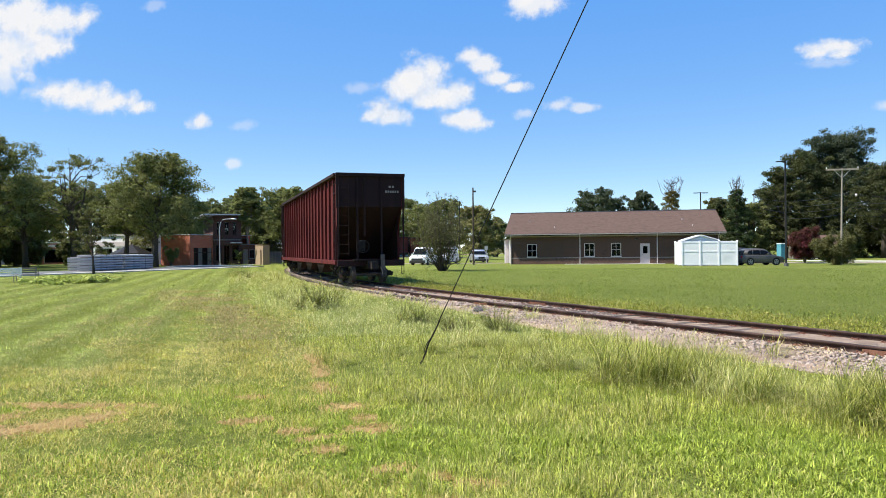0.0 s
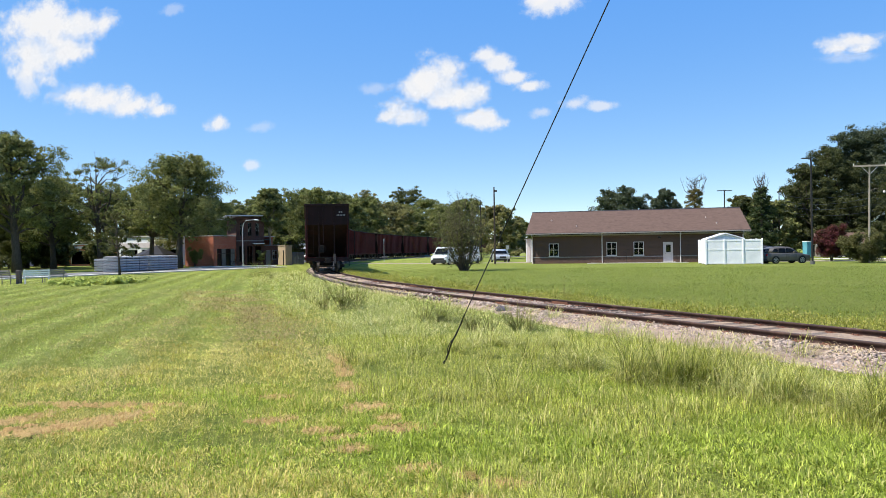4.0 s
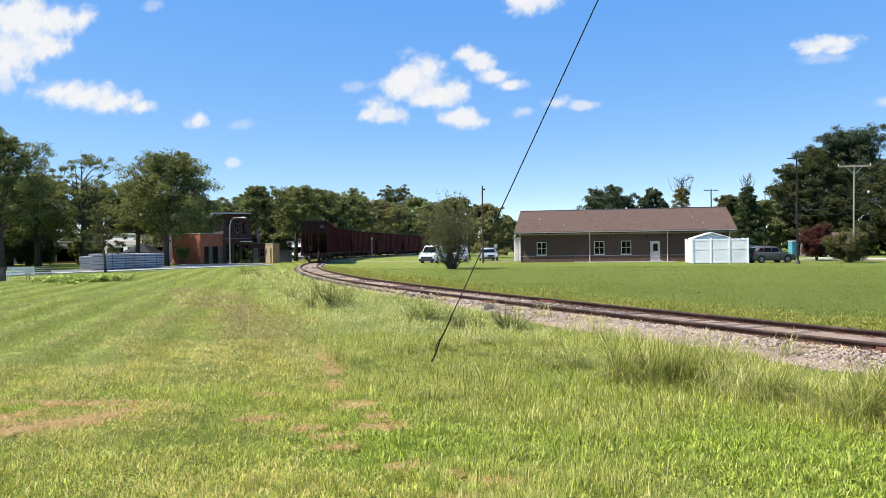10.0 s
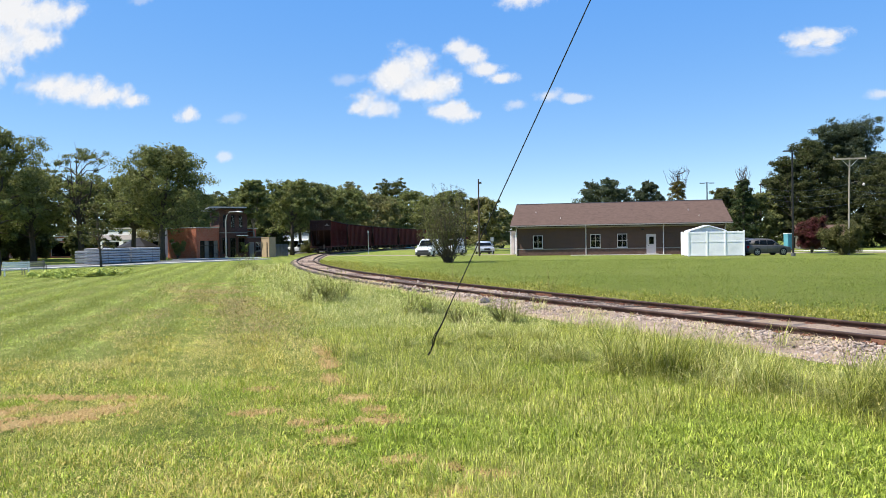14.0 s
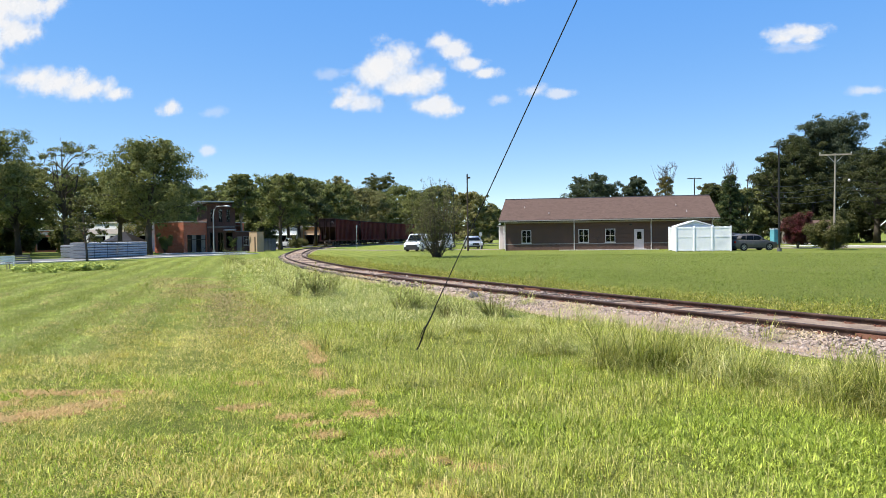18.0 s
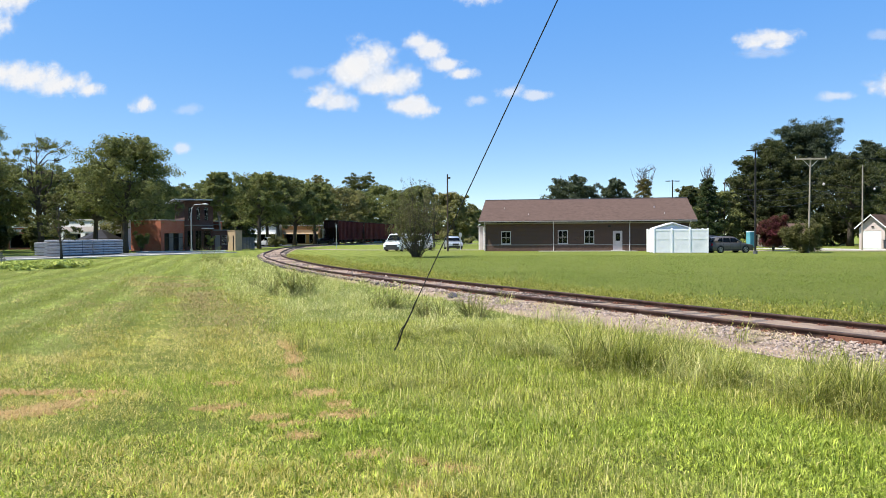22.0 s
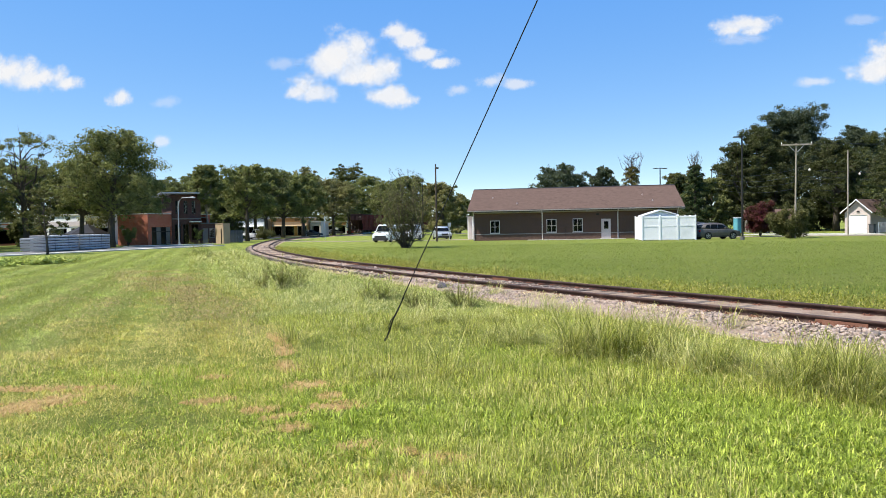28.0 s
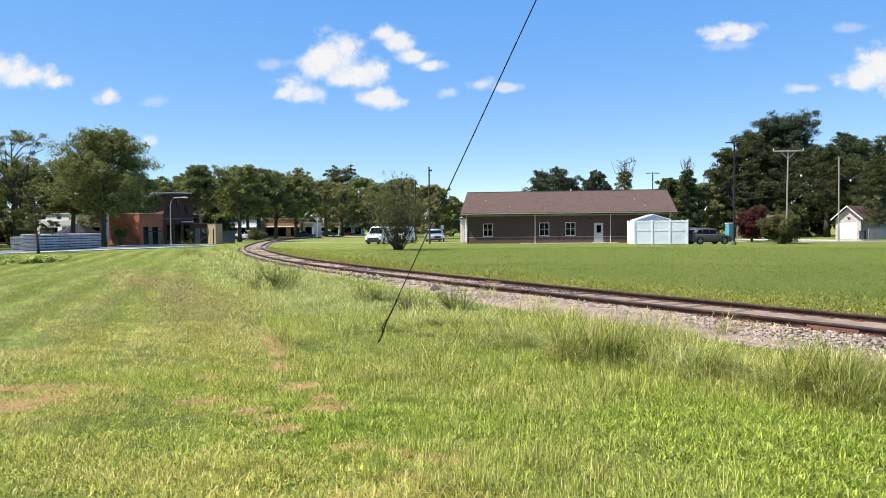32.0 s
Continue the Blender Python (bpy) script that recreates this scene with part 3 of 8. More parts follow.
def off_line(px, py):
    """Signed distance from the centre line for arrays of points; positive on the far side of the track."""
    c = CL[::6]
    d = np.roll(c, -1, 0) - c
    d[-1] = d[-2]
    d /= np.linalg.norm(d, axis=1)[:, None]
    out = np.empty(len(px))
    for k in range(0, len(px), 20000):
        dx, dy = px[k:k + 20000, None] - c[None, :, 0], py[k:k + 20000, None] - c[None, :, 1]
        i = np.argmin(dx * dx + dy * dy, axis=1)
        j = np.arange(len(i))
        out[k:k + 20000] = dx[j, i] * d[i, 1] - dy[j, i] * d[i, 0]
    return out


def sweep(profile, offset, s0, s1, step, closed=True):
    """A profile of (across, z) points drawn along the line, as verts and quads."""
    ss = np.arange(s0, s1, step)
    prof = np.array(profile, float)
    vs = []
    for s in ss:
        p, d = on_line(s)
        nrm = np.array([d[1], -d[0]])
        q = p + np.outer(prof[:, 0] + offset, nrm)
        vs.append(np.column_stack([q, prof[:, 1]]))
    k, n = len(prof), len(ss)
    v = np.vstack(vs)
    f = []
    for i in range(n - 1):
        for j in range(k if closed else k - 1):
            a, b = i * k + j, i * k + (j + 1) % k
            f.append((a, b, b + k, a + k))
    return v, np.array(f)

# ---- ground, roads, line of rails ----
gm = bmesh.new()
XS = [-2500, -400, -120, -60, -40] + list(range(-30, 31, 2)) + [40, 60, 120, 400, 2500]
YS = [-2500, -300, -60, -20, -8] + list(range(-4, 61, 2)) + [75, 90, 120, 200, 500, 2500]
gv = {}
for x in XS:
    for y in YS:
        z = 0.035 * noise.noise((x * 0.21, y * 0.21, 3.1)) if abs(x) < 32 and -4 < y < 62 else 0.0
        gv[x, y] = gm.verts.new((x, y, z))
for x, x2 in zip(XS, XS[1:]):
    for y, y2 in zip(YS, YS[1:]):
        gm.faces.new((gv[x, y], gv[x2, y], gv[x2, y2], gv[x, y2]))
ground = part("ground", gm, M_GROUND, None, "mown green lawn with dry and worn patches", True)
tagged(ground, "", "lawn", "", "structure")


def strip(name, a, b, width, z, material, label, category="road"):
    """A flat slab of ground cover between two points."""
    a, b = Vector(a), Vector(b)
    d = (b - a).normalized()
    n = Vector((-d.y, d.x)) * width / 2
    bm = bmesh.new()
    k = max(1, int((b - a).length / 3))
    lo, hi = [], []
    for i in range(k + 1):
        c = a + (b - a) * i / k
        w = 1 + 0.03 * noise.noise((c.x * 0.4, c.y * 0.4, 0))
        p, q = c + n * w, c - n * w
        lo.append((bm.verts.new((p.x, p.y, z)), bm.verts.new((p.x, p.y, -0.12))))
        hi.append((bm.verts.new((q.x, q.y, z)), bm.verts.new((q.x, q.y, -0.12))))
    for i in range(k):
        bm.faces.new((lo[i][0], hi[i][0], hi[i + 1][0], lo[i + 1][0]))
        bm.faces.new((lo[i][1], lo[i][0], lo[i + 1][0], lo[i + 1][1]))
        bm.faces.new((hi[i][0], hi[i][1], hi[i + 1][1], hi[i + 1][0]))
    return tagged(part(name, bm, material, None, label), "", category, "", "structure")


strip("road", (-45.6, 44.5), (-24.6, 88.4), 9.0, 0.05, M_ASPHALT, "grey asphalt street beside the park lawn")
strip("pavement", (-40.8, 43.0), (-20.6, 85.4), 1.3, 0.09, M_CONCRETE, "pale concrete footpath along the street", "footpath")
strip("pavement", (-33.4, 91.6), (-23.4, 93.6), 5.0, 0.07, M_CONCRETE, "pale concrete apron before the brick shops", "footpath")
strip("road", (-29, 113), (-27, 160), 6, 0.045, M_ASPHALT, "grey asphalt side street")
strip("road", (-75, 165), (40, 165), 8, 0.05, M_ASPHALT, "grey asphalt town street")
strip("pavement", (-17, 108), (-6, 96), 2.2, 0.03, M_GRAVEL, "pale gravel lane beside the line", "lane")
strip("pavement", (-6.6, 96.5), (9, 92), 3.0, 0.034, M_GRAVEL, "tan gravel drive", "drive")
strip("pavement", (33, 80), (74, 62), 4.0, 0.06, M_GRAVEL, "tan gravel drive beside the lawn", "drive")
strip("pavement", (44, 90), (52, 77), 3.6, 0.066, M_CONCRETE, "pale concrete garage drive", "drive")

def shoulder(y):
    """Reach of the ballast in front of and behind the centre line; the grass closes in further along."""
    return np.interp(y, [0, 14, 20, 27, 38, 120], [2.75, 2.5, 1.95, 1.35, 1.08, 1.2]), np.interp(y, [0, 20, 40, 120], [1.15, 1.1, 1.1, 1.3])


bed_v, bed_f = sweep([(-3.0, -0.02), (-2.1, 0.05), (-1.4, 0.095), (1.3, 0.095), (1.6, 0.05), (2.0, -0.02)], 0, 2, CL_S[-1] - 2, 0.8, False)
for i in range(0, len(bed_v), 6):
    c = (bed_v[i + 2, :2] * 1.3 + bed_v[i + 3, :2] * 1.4) / 2.7
    d = (bed_v[i + 5, :2] - bed_v[i, :2]) / 5.0
    fr, bk = shoulder(c[1])
    for j, q in enumerate((-fr - 0.15, -fr * 0.9, -1.0, 0.95, bk, bk + 0.35)):
        bed_v[i + j, :2] = c + d * q
bed_v[:, 2] += 0.02 * np.sin(bed_v[:, 0] * 3.7 + bed_v[:, 1] * 2.3)
bed = from_arrays("ballast_bed", bed_v, bed_f[:, ::-1], M_BALLAST, None, True)
tagged(bed, "pinkish grey ballast bed under the rails", "ballast", "", "structure")

foul_v, foul_f = sweep([(-0.69, 0.04), (-0.66, 0.088), (-0.3, 0.09), (0.3, 0.09), (0.66, 0.088), (0.69, 0.04)], 0, 2, CL_S[-1] - 3, 0.6, False)
foul_v[:, 2] += 0.008 * np.sin(foul_v[:, 0] * 5.1) * np.sin(foul_v[:, 1] * 4.3)
tagged(from_arrays("track_bed", foul_v, foul_f[:, ::-1], M_FOUL, None, True), "rust-stained fine ballast between the rails", "ballast", "", "structure")

track = thing("railway_track", pose(0, 0, 0), "rusty curving railway track on weathered ties", "railway", "", "structure")
RAIL = [(-0.07, 0.04), (0.07, 0.04), (0.07, 0.055), (0.012, 0.075), (0.012, 0.165), (0.036, 0.178), (0.036, 0.212), (0.028, 0.22), (-0.028, 0.22), (-0.036, 0.212), (-0.036, 0.178), (-0.012, 0.165), (-0.012, 0.075), (-0.07, 0.055)]
for side in (-0.753, 0.753):
    v, f = sweep(RAIL, side, 0, CL_S[-1] - 1, 0.7)
    from_arrays("rail", v, f[:, ::-1], M_RAIL, track)


def flat_pose(s, across=0.0, z=0.0):
    p, d = on_line(s)
    q = p + across * np.array([d[1], -d[0]])
    return pose(q[0], q[1], z, 0, 0, math.degrees(math.atan2(-d[0], d[1])))


S_NEAR = line_s(6)
tie0 = part("tie", boxes((-1.3, 1.3, -0.11, 0.11, -0.1, 0.05), bevel=0.012), M_TIE, track)
tie0.matrix_basis = flat_pose(S_NEAR, 0, 0.045)
rng = random.Random(5)
for k in range(1, 260):
    m = flat_pose(S_NEAR + k * 0.53, rng.uniform(-0.05, 0.05), 0.047 + rng.uniform(-0.012, 0.012))
    again(tie0, m @ pose(0, 0, 0, 0, rng.uniform(-0.4, 0.4), rng.uniform(-1.5, 1.5)))
plate_bm = boxes((-0.15, 0.15, -0.09, 0.09, 0, 0.018))
for x in (-0.11, 0.11):
    for y in (-0.05, 0.05):
        box(plate_bm, x - 0.016, x + 0.016, y - 0.012, y + 0.012, 0.018, 0.045)
plate0 = part("tie_plate", plate_bm, M_PLATE, track)
plate0.matrix_basis = flat_pose(S_NEAR, -0.753, 0.098)
for k in range(1, 74):
    for side in (-0.753, 0.753):
        again(plate0, flat_pose(S_NEAR + k * 0.53, side, 0.098))
joint_bm = boxes((-0.03, -0.012, -0.42, 0.42, 0.075, 0.165), (0.012, 0.03, -0.42, 0.42, 0.075, 0.165), bevel=0.004)
for y in (-0.33, -0.2, -0.07, 0.07, 0.2, 0.33):
    tube(joint_bm, ((-0.055, y, 0.12), (0.055, y, 0.12)), 0.017, 6)
joint0 = part("joint_bar", joint_bm, M_PLATE, track, "bolted rusty joint bar")
joint0.matrix_basis = flat_pose(line_s(11.3), -0.753)
for y, side in ((21.6, 0.753), (22.3, -0.753), (31, -0.753), (33, 0.753)):
    again(joint0, flat_pose(line_s(y), side))

# ---- the train of hopper cars ----
CAR_L, PITCH, HALF_W = 22.2, 23.6, 1.53


def truck_parts(parent, y, spin):
    """One two-axle truck under a car; returns it with its wheelsets."""
    bm = bmesh.new()
    for s in (-1, 1):
        x = s * 1.0
        tube(bm, ((x, -0.95, 0.5), (x, -0.55, 0.62), (x, 0, 0.68), (x, 0.55, 0.62), (x, 0.95, 0.5)), 0.085, 8)
        tube(bm, ((x, -0.85, 0.45), (x, -0.4, 0.24), (x, 0.4, 0.24), (x, 0.85, 0.45)), 0.07, 8)
        for yy in (-0.89, 0.89):
            box(bm, x - 0.13, x + 0.13, yy - 0.14, yy + 0.14, 0.36, 0.6)
            tube(bm, ((x + s * 0.1, yy, 0.46), (x + s * 0.22, yy, 0.46)), 0.1, 10)
    box(bm, -1.1, 1.1, -0.18, 0.18, 0.45, 0.78)
    truck = part("truck", bm, M_IRON, parent, "dark iron truck with side frames")
    truck.matrix_basis = pose(0, y, 0)
    for s in (-1, 1):
        sp = bmesh.new()
        for yy in (-0.16, 0, 0.16):
            tube(sp, ((s, yy, 0.28), (s, yy, 0.6)), 0.065, 8)
        part("spring", sp, M_PLATE, truck)
    for yy in (-0.89, 0.89):
        bm = rod((-0.95, 0, 0), (0.95, 0, 0), 0.085, 10)
        for s in (-1, 1):
            tube(bm, ((s * 0.82, 0, 0), (s * 0.69, 0, 0)), [0.42, 0.42], 28)
            tube(bm, ((s * 0.7, 0, 0), (s * 0.66, 0, 0)), [0.45, 0.45], 28)
            tube(bm, ((s * 0.8, 0, 0), (s * 0.86, 0, 0)), [0.2, 0.16], 12)
            for k in range(5):
                a = k * 2 * math.pi / 5
                box(bm, -0.01, 0.01, -0.03, 0.03, -0.1, 0.1, pose(s * 0.825, 0.28 * math.cos(a), 0.28 * math.sin(a), math.degrees(a)))
        w = part("wheelset", bm, M_WHEEL, truck, "worn steel wheels on an axle")
        w.matrix_basis = pose(0, yy, 0.45)
        spin.append(w)
    return truck


def hopper_car():
    """A tall ribbed hopper car; its rear end is at -y, rail top at z = 0."""
    car = thing("hopper_car", pose(0, 0, 0), "tall oxide red ribbed hopper railcar on rails", "railcar", "train of hopper cars")
    e, w = CAR_L / 2, HALF_W
    top, sill, knee = 4.9, 1.12, 3.5
    for s in (-1, 1):
        bm = bmesh.new()
        prof = [(-e, top), (e, top), (e, knee), (e - 0.75, knee - 1.1), (e - 0.75, sill), (-e + 0.75, sill), (-e + 0.75, knee - 1.1), (-e, knee)]
        prism(prof, s * (w - 0.10), s * (w - 0.07), bm)
        part("side_panel", bm, M_HOPPER, car)
        # thin dark sheet added inside the panel, its colour stands in for shade
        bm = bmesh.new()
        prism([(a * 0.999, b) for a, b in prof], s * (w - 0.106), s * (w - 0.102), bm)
        part("inner_lining", bm, M_RED_SHADED, car)
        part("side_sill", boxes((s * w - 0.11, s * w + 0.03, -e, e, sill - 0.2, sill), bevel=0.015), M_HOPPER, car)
        part("top_rail", boxes((s * w - 0.13, s * w + 0.045, -e + 0.13, e - 0.13, top - 0.03, top + 0.11), bevel=0.02), M_RED_SHADED, car)
        rib = None
        n = 19
        for k in range(n):
            y = -e + 0.95 + k * (CAR_L - 1.9) / (n - 1)
            if rib is None:
                x0, x1 = (s * w - 0.075, s * w + 0.03) if s > 0 else (s * w - 0.03, s * w + 0.075)
                rib = part("rib", boxes((x0, x1, -0.05, 0.05, sill, top - 0.03), bevel=0.012), M_HOPPER, car)
                rib.matrix_basis = pose(0, y, 0)
            else:
                again(rib, pose(0, y, 0), car)
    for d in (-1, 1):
        # upper end sheet, slope sheet, all in the red with shade and grime in its colour
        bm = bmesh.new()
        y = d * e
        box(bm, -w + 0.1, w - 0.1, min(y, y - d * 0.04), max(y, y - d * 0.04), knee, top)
        part("end_sheet", bm, M_RED_SHADED, car)
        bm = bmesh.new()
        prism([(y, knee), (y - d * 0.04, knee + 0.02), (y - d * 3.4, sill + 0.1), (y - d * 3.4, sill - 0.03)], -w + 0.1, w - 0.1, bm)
        part("slope_sheet", bm, M_RED_SHADED, car)
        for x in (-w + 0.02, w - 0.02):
            part("corner_post", boxes((x - 0.06, x + 0.06, y - 0.06, y + 0.06, knee - 0.05, top), bevel=0.012), M_RED_SHADED, car)
            part("lower_post", boxes((x - 0.028, x + 0.028, y - 0.03, y + 0.03, sill - 0.05, knee - 0.05)), M_RED_SHADED, car)
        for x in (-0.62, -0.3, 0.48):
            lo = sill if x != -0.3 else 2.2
            part("end_post", boxes((x - 0.04, x + 0.04, y + d * 0.003, y + d * 0.09, lo, top - 0.03), bevel=0.01), M_RED_SHADED, car)
        part("end_sill", boxes((-w, w, min(y - d * 0.35, y + d * 0.1), max(y - d * 0.35, y + d * 0.1), sill - 0.28, sill - 0.02), bevel=0.02), M_RED_SHADED, car)
        part("platform", boxes((-0.85, 0.25, min(y + d * 0.1, y + d * 0.34), max(y + d * 0.1, y + d * 0.34), sill - 0.02, sill + 0.03)), M_IRON, car, "walkway grating")
        part("centre_sill", boxes((-0.22, 0.22, min(y - d * 3, y + d * 0.35), max(y - d * 3, y + d * 0.35), 0.72, 1.08), bevel=0.02), M_IRON, car)
        bm = boxes((-0.09, 0.09, min(y + d * 0.3, y + d * 0.7), max(y + d * 0.3, y + d * 0.7), 0.78, 0.98), bevel=0.02)
        box(bm, -0.17, 0.13, min(y + d * 0.62, y + d * 0.86), max(y + d * 0.62, y + d * 0.86), 0.72, 1.04)
        part("coupler", bm, M_IRON, car)
        part("drawbar_guard", boxes((0.4, 0.58, min(y + d * 0.1, y + d * 0.2), max(y + d * 0.1, y + d * 0.2), 0.66, 1.36), bevel=0.01), M_WHEEL, car, "worn grey metal bracket")
        hose = tube(bmesh.new(), ((0.35, y + d * 0.3, 0.85), (0.4, y + d * 0.5, 0.6), (0.34, y + d * 0.62, 0.38), (0.25, y + d * 0.66, 0.42)), 0.03, 6)
        part("air_hose", hose, M_CABLE, car)
        # ladders on the end and round the corner
        bm = bmesh.new()
        xl = -d * (-w + 0.26) if d > 0 else -w + 0.26
        for z in np.arange(1.4, 4.5, 0.42):
            tube(bm, ((xl - 0.2, y + d * 0.1, z), (xl + 0.24, y + d * 0.1, z)), 0.014, 6)
        for xx in (xl - 0.2, xl + 0.24):
            tube(bm, ((xx, y + d * 0.1, 1.3), (xx, y + d * 0.1, 4.5)), 0.016, 6)
            for z in (1.4, 2.9, 4.4):
                tube(bm, ((xx, y + d * 0.1, z), (xx, y, z)), 0.012, 5)
        part("end_ladder", bm, M_RED_SHADED, car)
        bm = bmesh.new()
        xs = math.copysign(w + 0.06, xl)
        for z in np.arange(0.75, 4.6, 0.42):
            tube(bm, ((xs, y - d * 0.1, z), (xs, y - d * 0.5, z)), 0.014, 6)
        tube(bm, ((xs, y - d * 0.5, 0.7), (xs, y - d * 0.5, 4.6)), 0.016, 6)
        tube(bm, ((xs, y - d * 0.1, 0.7), (xs, y - d * 0.1, 4.6)), 0.016, 6)
        part("side_ladder", bm, M_RED_SHADED, car)
        bm = bmesh.new()
        tube(bm, ((-xs * 0.98, y - d * 0.12, sill - 0.2), (-xs * 0.98, y - d * 0.12, 0.45), (-xs * 0.98, y - d * 0.5, 0.45), (-xs * 0.98, y - d * 0.5, sill - 0.2)), 0.02, 6)
        tube(bm, ((-xs * 0.98, y - d * 0.5, sill - 0.2), (-xs * 0.55, y - d * 0.3, sill - 0.1)), 0.02, 5)
        part("sill_step", bm, M_IRON, car)
    for d in (-1, 1):
        part("end_top_chord", boxes((-w - 0.05, w + 0.05, min(d * e - d * 0.12, d * e + d * 0.1), max(d * e - d * 0.12, d * e + d * 0.1), top - 0.035, top + 0.118), bevel=0.02), M_RED_SHADED, car)
    y = -e
    bm = bmesh.new()
    ring = [(0.28 * math.cos(a), 0, 0.28 * math.sin(a)) for a in [k * math.pi / 10 for k in range(21)]]
    tube(bm, ring, 0.018, 6, False)
    for k in range(5):
        a = k * 2 * math.pi / 5
        tube(bm, ((0, 0.02, 0), (0.28 * math.cos(a), 0, 0.28 * math.sin(a))), 0.012, 5)
    tube(bm, ((0, 0, 0), (0, 0.32, 0)), 0.03, 6)
    wheel = part("brake_wheel", bm, M_IRON, car)
    wheel.matrix_basis = pose(-0.42, y - 0.22, 1.72)
    part("brake_box", boxes((-0.56, -0.28, y - 0.1, y - 0.002, 1.5, 1.98), bevel=0.02), M_IRON, car)
    # marking bars on the end sheet
    for x0, x1, z0, z1 in [(0.84 + i * 0.15, 0.93 + i * 0.15, 4.37, 4.47) for i in range(2)] + [(0.68 + i * 0.11, 0.745 + i * 0.11, 4.15, 4.25) for i in range(6)]:
        part("marking", boxes((x0, x1, y - 0.014, y - 0.006, z0, z1)), M_MARK, car, "faded white lettering bar")
    # discharge hoppers, in the red darkened for the shade under the car
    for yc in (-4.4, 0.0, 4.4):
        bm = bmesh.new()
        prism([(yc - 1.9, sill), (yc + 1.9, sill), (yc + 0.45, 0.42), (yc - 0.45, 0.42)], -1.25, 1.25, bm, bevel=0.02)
        part("discharge_hopper", bm, M_RED_SHADED, car)
    for x in (-0.45, 0.45):
        part("train_pipe", rod((x, -e + 0.6, 0.86), (x, e - 0.6, 0.86), 0.045, 6), M_IRON, car)
    part("brake_cylinder", tube(bmesh.new(), ((-0.95, -e + 3.7, 0.72), (-0.95, -e + 4.5, 0.72)), 0.18, 12), M_IRON, car)
    part("air_tank", tube(bmesh.new(), ((0.85, -e + 3.6, 0.7), (0.85, -e + 4.9, 0.7)), 0.24, 12), M_IRON, car)
    part("floor_plate", boxes((-w + 0.12, w - 0.12, -e + 3.2, e - 3.2, sill - 0.06, sill + 0.02)), M_HOPPER, car)
    part("wood_chip_load", boxes((-w + 0.13, w - 0.13, -e + 0.06, e - 0.06, top - 0.9, top - 0.75)), M_SOIL, car)
    spin = []
    trucks = [truck_parts(car, -e + 2.0, spin), truck_parts(car, e - 2.0, spin)]
    return car, trucks, spin


CARS = []
first_car, first_trucks, first_spin = hopper_car()
CARS.append((first_car, first_trucks, first_spin))
for k in range(1, 9):
    c = copy_thing(first_car, pose(0, 0, 0))
    tr = [o for o in c.children if o.name.startswith("truck")]
    tr.sort(key=lambda o: o.matrix_basis.translation.y)
    CARS.append((c, tr, [o for t in tr for o in t.children if o.name.startswith("wheelset")]))

TAIL = [(0, 33.0), (1, 38.1), (2, 43.2), (3, 48.3), (6, 64.2), (8, 75.8), (10, 87.6), (12, 99.3), (14, 111), (17, 128), (19, 138.6), (21, 149), (23, 160), (25, 170.6), (28, 186.5), (32, 207)]


def tail_s(t):
    ts = [a for a, _ in TAIL]
    ss = [line_s(b) for _, b in TAIL]
    fit = np.polyfit(ts, ss, 4)
    return float(np.polyval(fit, t))


def heading(d):
    return math.degrees(math.atan2(-d[0], d[1]))


def motions():
    """Key the cars along the line, their trucks into the curve, and the last cars' wheels."""
    for k, (car, trucks, spin) in enumerate(CARS):
        rows, rear, fore = [], [], []
        for i in range(65):
            t = i * 0.5
            s = tail_s(t) + k * PITCH + CAR_L / 2
            (pa, da), (pb, db) = on_line(s - CAR_L / 2 + 2.0), on_line(s + CAR_L / 2 - 2.0)
            d = (pb - pa) / np.linalg.norm(pb - pa)
            c = (pa + pb) / 2
            rows.append((t, pose(c[0], c[1], RAIL_Z, 0, 0, heading(d))))
            rear.append((t, pose(0, -CAR_L / 2 + 2.0, 0, 0, 0, heading(da) - heading(d))))
            fore.append((t, pose(0, CAR_L / 2 - 2.0, 0, 0, 0, heading(db) - heading(d))))
        walk(car, rows)
        walk(trucks[0], rear)
        walk(trucks[1], fore)
        if k < 2:
            for w in spin:
                at = w.matrix_basis.translation.copy()
                walk(w, [(i * 0.1, pose(at.x, at.y, at.z, -math.degrees(tail_s(i * 0.1) / 0.45) % 360)) for i in range(321)])
    for t, x, z, drift in CLOUDS:
        walk(t, [(0.0, pose(x, CLOUD_Y, z)), (16.0, pose(x + drift / 2, CLOUD_Y, z)), (32.0, pose(x + drift, CLOUD_Y, z))])

